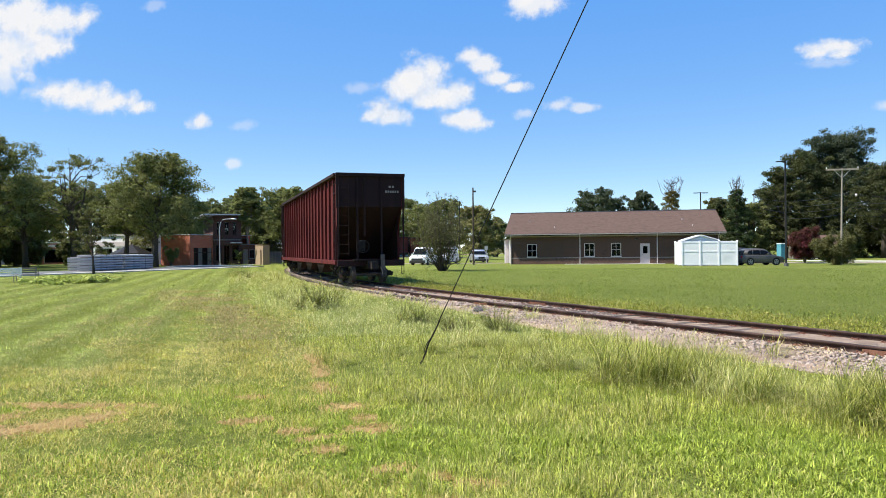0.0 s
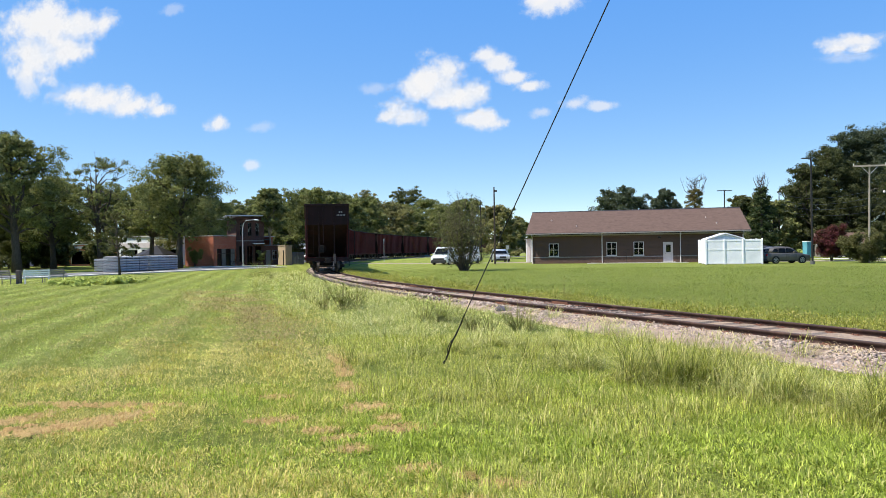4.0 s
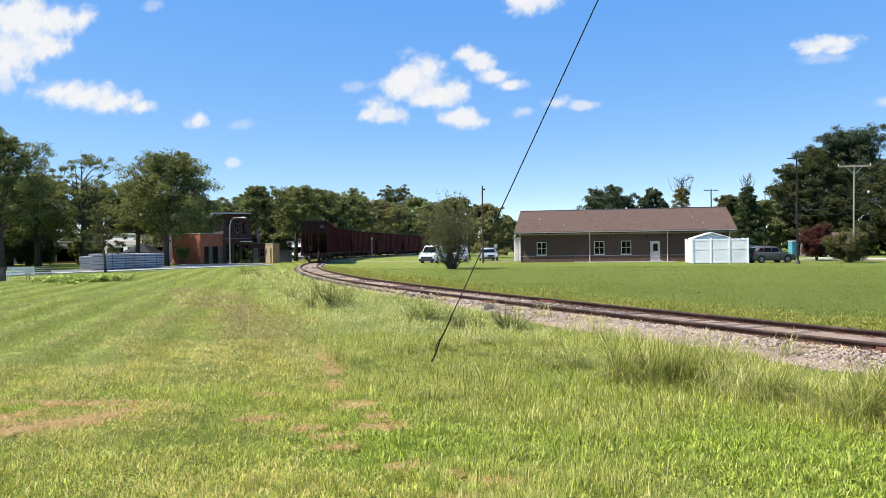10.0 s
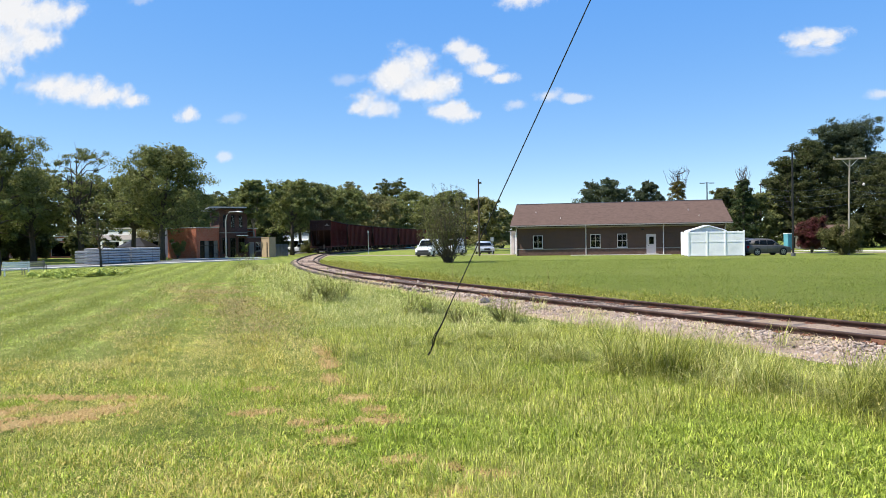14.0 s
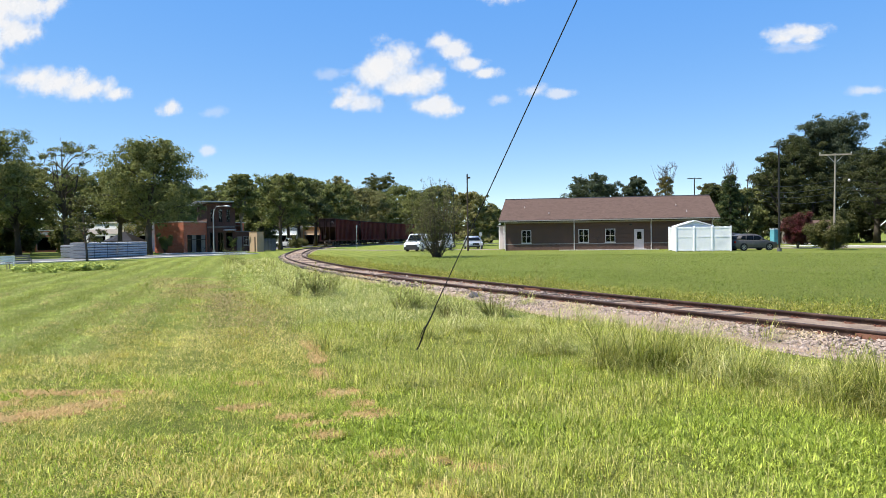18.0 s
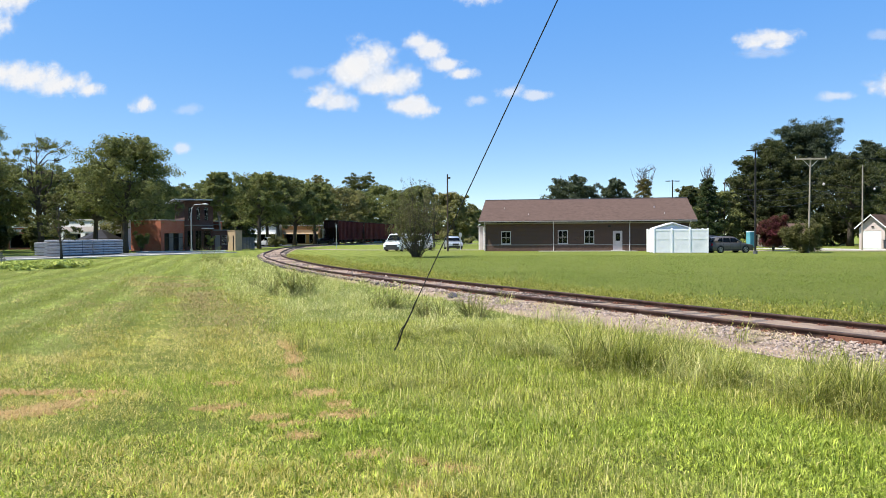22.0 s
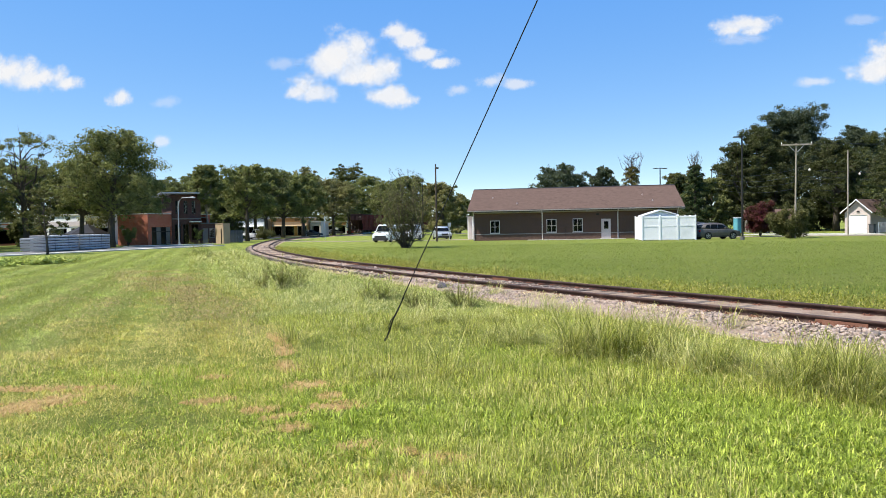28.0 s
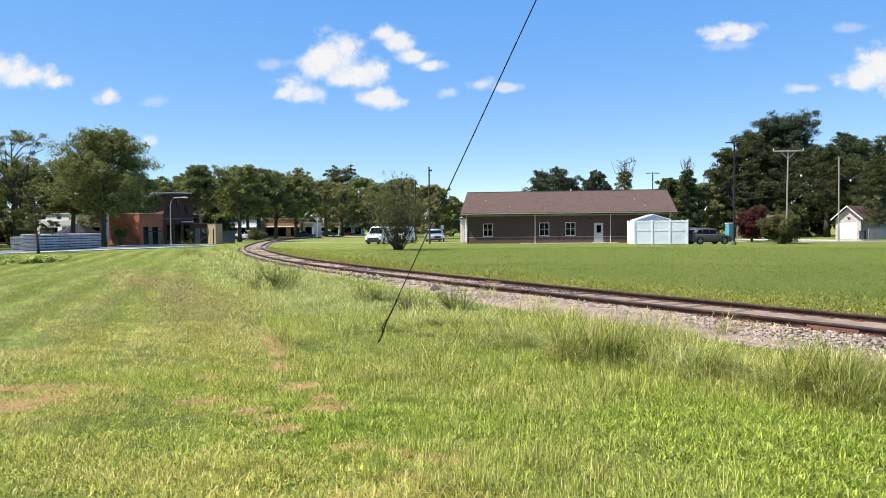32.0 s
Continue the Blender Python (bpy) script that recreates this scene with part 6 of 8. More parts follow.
def conifer(x, y, h, r, seed, leaf, label, bare_top=0.0, bare_reach=1.0):
    rs = np.random.RandomState(seed)
    t = thing("conifer", pose(x, y, 0), label, "tree", "park and street trees")
    bm = tube(bmesh.new(), ((0, 0, -0.1), (0, 0, h * 0.5), (0, 0, h)), [0.24, 0.16, 0.02], 7)
    tips, sizes = [], []
    for k in range(90):
        f = (k + 0.5) / 90
        z = h * (0.1 + 0.88 * f)
        a = k * 2.4
        rr = r * (1 - f) ** 0.7 * rs.uniform(0.45, 1.2) + 0.15
        e = np.array([math.cos(a) * rr, math.sin(a) * rr, z - rr * 0.25])
        tube(bm, ((0, 0, z), e), [0.045, 0.012], 4, False)
        if f < 1 - bare_top:
            for q in (0.45, 0.8, 1.0):
                tips.append(e * q + np.array([0, 0, z * (1 - q)]))
                sizes.append(0.28 + 0.12 * rr)
    # the dead top: crooked bare limbs that fan upward, each with a few twigs
    for k in range(30 if bare_top else 0):
        z = h * (1 - bare_top * rs.uniform(0.3, 2.6))
        a, out = k * 2.4 + rs.uniform(-0.4, 0.4), bare_reach * rs.uniform(0.25, 1.0)
        rise = min(h + 0.2 - z, out * rs.uniform(0.9, 2.0))
        e = np.array([math.cos(a) * out, math.sin(a) * out, z + rise])
        m1 = np.array([math.cos(a) * out * 0.6, math.sin(a) * out * 0.6, z + rise * 0.4]) + rs.normal(size=3) * 0.1
        tube(bm, ((0, 0, z), m1, e), [0.05, 0.034, 0.014], 4, False)
        for q in (0.35, 0.6, 0.85):
            c = m1 * (1 - q) + e * q
            tube(bm, (c, c + rs.normal(size=3) * 0.3 * bare_reach * 0.5 + [0, 0, 0.4]), [0.02, 0.01], 4, False)
    part("trunk", bm, M_BARK, t)
    v, f = leaf_cloud(tips, sizes, 75, 0.11, rs, 0.4, 0.7)
    from_arrays("needles", v, f, leaf, t)
    return t


# park trees on the west side
tree(-47.5, 78, 15.0, 5.2, 11, M_LEAF_OAK, trunk=0.42, bare=0.3, label="tall spreading green oak over the park benches", clumps=160, per=170, size=0.125)
tree(-57.5, 88, 17.6, 5.6, 12, M_LEAF_DARK, trunk=0.45, bare=0.28, clumps=160, per=170, size=0.125, label="tall dark green oak at the park edge")
tree(-33.9, 88.3, 13.8, 7.0, 13, M_LEAF_OAK, trunk=0.38, bare=0.32, taper=0.36, shell=0.12, clumps=230, per=170, size=0.125, label="broad dark green oak beside the stacked pipes")
tree(-46.5, 94.5, 14.6, 5.4, 14, M_LEAF_OAK, trunk=0.36, bare=0.32, sparse=0.06, dead_top=True, clumps=220, per=130, size=0.13, label="thin-crowned oak with bare upper limbs in the park")
tree(-29.4, 63.1, 5.7, 2.0, 15, M_LEAF_GREY, M_BARK, trunk=0.09, bare=0.27, clumps=90, per=90, size=0.09, sparse=0.05, label="young slender tree in the planted bed")
tree(-62, 104, 12.5, 6, 17, M_LEAF, trunk=0.35, label="green tree behind the park")
tree(-43.0, 112, 10.5, 4.6, 18, M_LEAF_WARM, trunk=0.3, label="yellowing tree behind the gazebo")
tree(-40.3, 95.5, 10.8, 4.6, 19, M_LEAF_OAK, trunk=0.3, bare=0.4, clumps=140, per=170, size=0.125, label="spreading green oak between taller oaks")
tree(-53.0, 95.0, 12.5, 5.0, 20, M_LEAF_OAK, trunk=0.34, bare=0.26, clumps=140, per=170, size=0.125, label="spreading dark green oak in the park")
for i, (x, y, h, r) in enumerate(((-53, 130, 13.0, 6.2), (-62, 128, 14.0, 6.5), (-45, 131, 12.0, 5.6), (-71, 122, 13.0, 6.0), (-60.5, 106, 10.5, 4.8))):
    tree(x, y, h, r, 330 + i, M_LEAF_DARK if i % 2 else M_LEAF, trunk=0.35, bare=0.1, clumps=120, per=90, size=0.18, label="green tree behind the park buildings", group="trees behind the park")
# trees along the side street
tree(-26.7, 104, 11.0, 2.6, 21, M_LEAF, M_BARK_PALE, trunk=0.16, bare=0.48, label="slim green street tree with pale trunk")
tree(-23.4, 114, 12.0, 4.6, 22, M_LEAF, trunk=0.28, bare=0.3, label="green street tree beside the tan building")
tree(-25.4, 142, 13.6, 5.2, 23, M_LEAF_DARK, trunk=0.33, bare=0.3, label="dense dark green street tree")
tree(-24.0, 152, 13.9, 5.6, 24, M_LEAF, trunk=0.36, bare=0.31, label="green street tree beside the shops")
tree(-22.2, 170, 14.5, 5.8, 25, M_LEAF, trunk=0.4, bare=0.33, label="green street tree before the orange shops")
tree(-17.8, 197, 14.9, 6.6, 26, M_LEAF_WARM, trunk=0.4, bare=0.34, label="yellow-green street tree before the shops")
tree(-31.0, 160, 13.6, 5.2, 31, M_LEAF_WARM, trunk=0.36, bare=0.34, label="yellow-green street tree before the shops")
tree(-1.4, 166, 12.6, 3.6, 34, M_LEAF, trunk=0.3, bare=0.1, label="green tree behind the parked vans")
tree(-9.6, 232, 18.5, 7.0, 27, M_LEAF, trunk=0.42, bare=0.12, label="olive green tree beyond the shops")
tree(-16.5, 240, 22.5, 7.4, 28, M_LEAF_DARK, trunk=0.45, bare=0.2, label="tall dark green tree beyond the shops")
tree(7.7, 130, 9.9, 4.5, 29, M_LEAF_WARM, trunk=0.3, bare=0.06, label="broad yellow-green tree beyond the parked cars")
tree(13.7, 170, 9.2, 4.0, 30, M_LEAF, trunk=0.3, bare=0.05, label="round green tree far beyond the drive")
tree(1.5, 150, 12.5, 4.8, 33, M_LEAF, trunk=0.32, bare=0.1, label="green tree behind the parked vans")
tree(-14.5, 212, 15.5, 5.6, 38, M_LEAF, trunk=0.36, bare=0.12, label="green tree beyond the shops")
tree(-41.0, 140, 11.0, 6.2, 32, M_LEAF_DARK, trunk=0.35, label="dark green tree behind the two-storey building")
tree(-31.6, 134, 10.5, 4.4, 36, M_LEAF_DARK, trunk=0.3, bare=0.06, label="dark green tree behind the board fence")
tree(-36.5, 152, 12.0, 5.0, 37, M_LEAF, trunk=0.3, bare=0.08, label="green tree behind the board fence")
for i, (x, y, h, r, m) in enumerate(((-33.5, 197, 18.6, 7.0, M_LEAF), (-42.5, 196, 18.2, 7.2, M_LEAF_DARK), (-52, 190, 16.5, 7.0, M_LEAF), (-26.5, 203, 18.6, 6.6, M_LEAF_WARM), (-4.5, 215, 15.5, 6.0, M_LEAF), (-60, 185, 15.0, 7.0, M_LEAF_DARK))):
    tree(x, y, h, r, 300 + i, m, trunk=0.4, bare=0.1, clumps=120, per=90, size=0.2, label="broad green tree behind the street shops", group="trees behind the shops")
# behind the office
tree(34.0, 152, 14.3, 6.6, 41, M_LEAF_COOL, trunk=0.35, bare=0.2, label="round green tree beyond the office roof")
tree(42.6, 151, 13.8, 3.6, 42, M_LEAF_COOL, trunk=0.3, bare=0.2, label="small round dark tree beyond the office roof")
conifer(38.4, 120, 12.7, 3.3, 43, M_LEAF_BROWN, "half-dead browning conifer with bare top twigs", 0.11, 2.4)
conifer(45.0, 110, 12.0, 2.6, 44, M_NEEDLE, "dark narrow conifer with bare tip beyond the car park", 0.12, 1.5)
tree(52.5, 135, 11.5, 4.6, 45, M_LEAF_GREY, trunk=0.3, bare=0.1, label="olive green tree beyond the car park")
# the large oaks on the east side
tree(65.0, 118, 20.8, 8.2, 51, M_LEAF_COOL, trunk=0.55, bare=0.1, taper=0.36, clumps=420, per=150, size=0.15, label="very large dark green oak towering over bushes")
tree(57.6, 116, 17.4, 6.4, 58, M_LEAF_SHADE, trunk=0.4, bare=0.08, clumps=210, per=150, size=0.15, label="large dark green oak shoulder to shoulder with another")
tree(72.4, 112, 16.4, 5.6, 59, M_LEAF_COOL, trunk=0.4, bare=0.1, clumps=190, per=150, size=0.15, label="dark green oak beside the largest oak")
tree(53.8, 112, 13.8, 4.6, 52, M_LEAF_SHADE, trunk=0.35, bare=0.08, label="dark green tree beside the large oak")
tree(63.6, 104, 13.3, 5.2, 53, M_LEAF_SHADE, trunk=0.4, bare=0.2, label="broad green tree over the drive")
tree(76.0, 116, 15.8, 6.0, 54, M_LEAF_COOL, trunk=0.4, bare=0.14, label="dark green tree behind the garage")
tree(60.4, 83.5, 13.6, 5.4, 55, M_LEAF_SHADE, trunk=0.4, bare=0.14, label="dense dark green tree beside the garage")
tree(60, 128, 12.5, 5.5, 56, M_LEAF_SHADE, trunk=0.3, bare=0.05, label="green tree at the edge of the wood")
tree(84, 122, 15, 6.5, 57, M_LEAF_SHADE, trunk=0.4, bare=0.1, label="green tree at the edge of the wood")

# low growth that fills the wood's edge on both sides of the place
for i, (x, y, h, r) in enumerate(((48, 112, 9.0, 4.0), (57, 109, 8.5, 4.2), (66.5, 102, 7.5, 4.0), (71.5, 105, 9.5, 4.4), (78, 108, 10.0, 5.0), (45.6, 118, 9.5, 4.2), (84, 112, 11.0, 5.0), (41, 126, 8.5, 4.0))):
    tree(x, y, h, r, 140 + i, M_LEAF_SHADE if i % 2 else M_LEAF_OAK, trunk=0.22, bare=0.02, clumps=100, per=110, label="dense dark green tree at the wood's edge", group="wood edge trees")
for i, (x, y, h, r) in enumerate(((-60, 98, 8.5, 4.4), (-67, 101, 10.0, 5.0), (-74, 98, 11.0, 5.0))):
    tree(x, y, h, r, 160 + i, M_LEAF_DARK, trunk=0.22, bare=0.04, clumps=96, per=100, label="dark bushy green tree at the park's edge", group="park edge trees")
# unseen oaks added to the west, only to throw shade on the park lawn
for i, (x, y, h, r) in enumerate(((-61.5, 79, 15.0, 5.6), (-69, 88, 16.0, 6.0), (-57, 70, 13.0, 4.8))):
    tree(x, y, h, r, 180 + i, M_LEAF_DARK, trunk=0.42, bare=0.25, label="tall dark green oak added out of view to shade the park lawn")

# shrubs
shrub(38.3, 76.3, 3.4, 1.8, 61, M_LEAF_RED, "rounded wine-red shrub beside the drive", size=0.075, per=700, clumps=90)
shrub(37.1, 68.0, 2.8, 2.0, 62, M_LEAF_GREY, "rounded dark olive shrub beside the drive", base=0.0, size=0.07, per=560, clumps=70)
shrub(-34.2, 94.5, 2.4, 1.1, 63, M_LEAF, "small green shrub before the brick wall", stems=7, clumps=26)
shrub(-24.0, 131, 1.6, 2.2, 64, M_LEAF_GREY, "low rounded green shrub beside the street")
shrub(-36.0, 56.0, 2.0, 1.3, 65, M_LEAF_GREY, "small leafy sapling beside the benches", stems=5, clumps=18, per=60)
shrub(-27.4, 101.5, 2.0, 0.8, 66, M_LEAF, "small green bush before the shopfront", stems=5, clumps=18)

for i, (x, y, h, r) in enumerate(((-74, 106, 5.5, 3.4), (-68.5, 106.5, 4.8, 3.2), (-63, 105.5, 5.2, 3.2), (-62, 100, 4.8, 3.2), (-56.5, 101.5, 4.4, 3.0), (-51.0, 103.5, 3.4, 2.4), (-79, 103, 6.0, 3.6))):
    shrub(x, y, h, r, 200 + i, M_LEAF_DARK, "tall dark green shrub in the park's back hedge", clumps=70, per=90, size=0.23, base=0.0)
for i, (x, y, h, r) in enumerate(((58.5, 104.5, 4.2, 2.8), (63.5, 108, 5.0, 3.2), (69, 99, 4.2, 2.8), (74, 100, 4.8, 3.0), (79, 102, 5.0, 3.2), (44, 113, 5.0, 3.0))):
    shrub(x, y, h, r, 220 + i, M_LEAF_SHADE, "tall dark green shrub at the wood's edge", clumps=70, per=90, size=0.23, base=0.0)

# the many-stemmed crape myrtle in the middle of the lawn
rs = np.random.RandomState(71)
cm = thing("crape_myrtle", pose(0.45, 61.3, 0), "airy many-stemmed crape myrtle shrub on the lawn", "shrub")
bm = bmesh.new()
tips, sizes = [], []
for k in range(64):
    a = k * 2.4 + rs.uniform(-0.4, 0.4)
    rr = 2.75 * math.sqrt((k + 0.6) / 64) * rs.uniform(0.8, 1.08)
    e = np.array([math.cos(a) * rr, math.sin(a) * rr, 6.2 - 2.2 * (rr / 2.75) ** 2 + rs.uniform(-1.5, 0.35)])
    b0 = np.array([math.cos(a), math.sin(a), 0]) * rs.uniform(0.05, 0.4)
    m = e * np.array([0.6, 0.6, 0.42]) + rs.normal(size=3) * 0.14
    tube(bm, (b0 - np.array([0, 0, 0.05]), b0 * 0.6 + m * np.array([0.4, 0.4, 0.42]) + rs.normal(size=3) * 0.08, m, e), [0.03, 0.024, 0.017, 0.005], 4, False)
    for q in np.linspace(-0.25, 0.97, 9):
        c = m * (1 - q) + e * q if q > 0 else b0 * -q + m * (1 + q)
        e2 = c + rs.normal(size=3) * 0.3 + np.array([0, 0, 0.28])
        tube(bm, (c, e2), [0.011, 0.004], 4, False)
        tips.append(e2)
        sizes.append(rs.uniform(0.16, 0.34))
for k in range(26):
    a, q = rs.uniform(0, 6.28), math.sqrt(rs.uniform(0.02, 1))
    tips.append(np.array([math.cos(a) * q * 1.9, math.sin(a) * q * 1.9, rs.uniform(0.25, 2.4)]))
    sizes.append(rs.uniform(0.2, 0.42))
part("woody_frame", bm, M_BARK, cm)
v, f = leaf_cloud(tips, sizes, 32, 0.052, rs, 0.1, 1.1)
from_arrays("foliage", v, f, M_LEAF_CRAPE, cm)

# planted bed with broad pale leaves under the young tree
bed_thing = thing("planted_bed", pose(-22.0, 44.6, 0, 0, 0, 25), "bed of bright yellow-green groundcover plants on the lawn", "plant bed")
rs = np.random.RandomState(72)
cs = np.column_stack([rs.normal(0, 0.95, 190), rs.normal(0, 1.3, 190), rs.uniform(0.06, 0.28, 190)])
v, f = leaf_cloud(cs, np.full(190, 0.3), 44, 0.12, rs, 0, 0.5)
v[:, 2] = np.maximum(v[:, 2], 0.01)
from_arrays("groundcover", v, f, M_LEAF_BED, bed_thing)

# far woods that close the horizon
rs = np.random.RandomState(73)
cs, rr = [], []
for a in np.arange(-180, 180, 1.1):
    D = 330 + 60 * rs.uniform()
    x, y = D * math.sin(radians(a)), D * math.cos(radians(a))
    hh = rs.uniform(9, 17)
    for _ in range(7):
        cs.append((x + rs.normal() * 6, y + rs.normal() * 6, rs.uniform(0.15, 0.9) * hh))
        rr.append(rs.uniform(2.5, 4.0))
v, f = leaf_cloud(cs, rr, 34, 1.3, rs)
v[:, 2] = np.maximum(v[:, 2], 0.0)
tagged(from_arrays("far_woods", v, f, M_LEAF_DARK), "distant belt of dark green woods", "woods", "", "stuff")

# ---- poles, wires, park things ----
def light_pole(x, y, h, arm_dir, label, material, arm=0.9, head=(0.6, 0.28, 0.1)):
    p = thing("street_lamp", pose(x, y, 0, 0, 0, arm_dir), label, "street lamp", "lamp poles")
    part("pole", tube(bmesh.new(), ((0, 0, 0.0), (0, 0, h)), [0.095, 0.07], 10), material, p)
    part("base", tube(bmesh.new(), ((0, 0, 0), (0, 0, 0.3)), 0.2, 14), M_ASPHALT, p, "round grey footing")
    part("arm", boxes((0, arm, -0.04, 0.04, h - 0.13, h - 0.05)), material, p)
    part("lamp_head", boxes((arm - 0.15, arm - 0.15 + head[0], -head[1] / 2, head[1] / 2, h - 0.16, h - 0.16 + head[2]), bevel=0.02), material, p)
    return p


light_pole(31.3, 65.7, 9.5, 180, "tall dark bronze parking lot lamp pole on the lawn edge", M_BRONZE, 0.35)
double = light_pole(36.0, 100, 9.3, 0, "dark double-headed parking lot lamp beyond the office roof", M_BRONZE, 0.5)
part("arm", boxes((-0.5, 0, -0.04, 0.04, 9.17, 9.25)), M_BRONZE, double)
part("lamp_head", boxes((-0.95, -0.35, -0.14, 0.14, 9.14, 9.24), bevel=0.02), M_BRONZE, double)
light_pole(3.75, 122, 9.9, 180, "dark lamp pole beyond the shrub", M_BRONZE, 0.5)


def curved_lamp(x, y, h, ang, reach, label):
    p = thing("street_lamp", pose(x, y, 0, 0, 0, ang), label, "street lamp", "lamp poles")
    part("pole", tube(bmesh.new(), ((0, 0, 0), (0, 0, h * 0.8), (0.12, 0, h * 0.92), (0.5, 0, h), (reach, 0, h + 0.05)), [0.09, 0.07, 0.06, 0.05, 0.04], 8), M_GALV, p)
    part("lamp_head", tube(bmesh.new(), ((reach - 0.1, 0, h + 0.05), (reach + 0.3, 0, h + 0.03), (reach + 0.65, 0, h - 0.02)), [0.06, 0.13, 0.05], 8), M_GALV, p)
    part("base", tube(bmesh.new(), ((0, 0, 0), (0, 0, 0.25)), 0.16, 10), M_GALV, p)


curved_lamp(-29.3, 99.2, 6.15, -5, 1.7, "pale curved-arm street lamp before the brick shops")


def utility_pole(x, y, h, ang, cross, material, label, lean=0.0, lamp=False, r=0.095):
    p = thing("utility_pole", pose(x, y, 0, 0, lean, ang), label, "utility pole", "utility poles")
    part("pole", tube(bmesh.new(), ((0, 0, -0.2), (0, 0, h)), [r, r * 0.7], 10), material, p)
    if cross:
        c = part("crossarm", boxes((-cross, cross, -0.16, -0.05, h - 0.22, h - 0.08)), material, p)
        for s in (-1, 1):
            part("brace", tube(bmesh.new(), ((s * cross * 0.5, -0.1, h - 0.2), (s * 0.08, -0.1, h - 0.85)), 0.02, 5), M_GALV, p)
            part("insulator", rod((s * cross * 0.95, -0.1, h - 0.08), (s * cross * 0.95, -0.1, h + 0.1), 0.03), M_WHITE, c)
    if lamp:
        z = h * 0.73
        a = part("lamp_arm", tube(bmesh.new(), ((0, 0, z), (0.6, -0.2, z + 0.2), (1.1, -0.35, z)), 0.018, 6), M_BRONZE, p)
        part("lamp_globe", tube(bmesh.new(), ((1.1, -0.35, z + 0.02), (1.1, -0.35, z - 0.05), (1.1, -0.35, z - 0.13), (1.1, -0.35, z - 0.21), (1.1, -0.35, z - 0.26)), [0.04, 0.08, 0.115, 0.085, 0.03], 10), M_TRIM, a)
    return p


utility_pole(37.2, 67.4, 8.95, -20, 1.35, M_POLE, "weathered wooden utility pole with crossarm", 0.9, True)
utility_pole(48.6, 77.3, 9.2, 0, 0, M_POLE, "weathered wooden utility pole beside the garage drive", 0, True)
utility_pole(4.2, 85.2, 8.95, 0, 0, M_POLE_DARK, "dark creosoted utility pole on the lawn", r=0.115)
utility_pole(48.5, 112, 9.9, 10, 0.35, M_POLE_DARK, "thin dark wooden utility pole before the woods", 0, True)
part("bracket", boxes((-0.05, 0.35, -0.06, 0.06, 8.4, 8.6)), M_POLE_DARK, bpy.data.objects["utility_pole.002"])


def cable(a, b, sag, r, label="black overhead power cable"):
    a, b = Vector(a), Vector(b)
    pts = [a.lerp(b, k / 16) - Vector((0, 0, sag * 4 * (k / 16) * (1 - k / 16))) for k in range(17)]
    t = thing("power_cable", pose(0, 0, 0), label, "cable", "overhead cables")
    part("strand", tube(bmesh.new(), pts, r, 5), M_CABLE, t)


for z in (0.1, 0.9, 1.6, 2.4):
    cable((48.5, 112, 9.6 - z), (37.3, 67.3, 6.6 - z * 0.8), 0.7, 0.014)
    cable((37.3, 67.3, 6.6 - z * 0.8), (75, 74, 6.8 - z), 0.6, 0.012)
for x in (-0.7, 1.47):
    cable((37.4 + x, 67.2, 8.95), (90, 60, 9.4), 0.8, 0.01)
cable((48.6, 77.3, 6.4), (37.3, 67.3, 6.0), 0.3, 0.012)

# the guy wire in the foreground
guy = thing("guy_wire", pose(0, 0, 0), "black steel guy wire anchored in the grass", "guy wire")
foot, aim = Vector((-0.28, 11.3, 0)), Vector((1.675, 8.0, 4.43))
gd_ = (aim - foot).normalized()
part("strand", tube(bmesh.new(), (foot + gd_ * 0.9, foot + gd_ * 5, foot + gd_ * 13), 0.0075, 6), M_CABLE, guy)
bm = tube(bmesh.new(), [foot + gd_ * s + Vector((0.012 * math.sin(s * 9), 0, -0.05 * (1 - s) if s < 1 else 0)) for s in (-0.1, 0.1, 0.3, 0.5, 0.7, 0.95)], [0.016, 0.016, 0.014, 0.013, 0.012, 0.009], 6)
part("anchor_grip", bm, M_CABLE, guy, "thick wrapped dead-end grip")
bm = tube(bmesh.new(), [foot + gd_ * s + Vector((0.03 * math.sin(s * 11), 0.01, 0.0)) for s in (0.02, 0.12, 0.22, 0.35, 0.48, 0.6)], 0.007, 5)
part("loose_strand", bm, M_CABLE, guy)

sign = thing("sign_post", pose(-11.5, 113, 0), "thin pale metal sign post beside the line", "sign post")
part("post", boxes((-0.04, 0.04, -0.03, 0.03, 0, 3.6)), M_GALV, sign)
part("sign_plate", boxes((-0.1, 0.1, -0.05, -0.032, 3.2, 3.6)), M_GALV, sign)
sign2 = thing("sign_post", pose(6.2, 93, 0), "thin grey metal sign post beside the parked cars", "sign post")
part("post", boxes((-0.04, 0.04, -0.03, 0.03, 0, 2.2)), M_GALV, sign2)
part("sign_plate", boxes((-0.2, 0.2, -0.05, -0.032, 1.7, 2.2)), M_GALV, sign2)


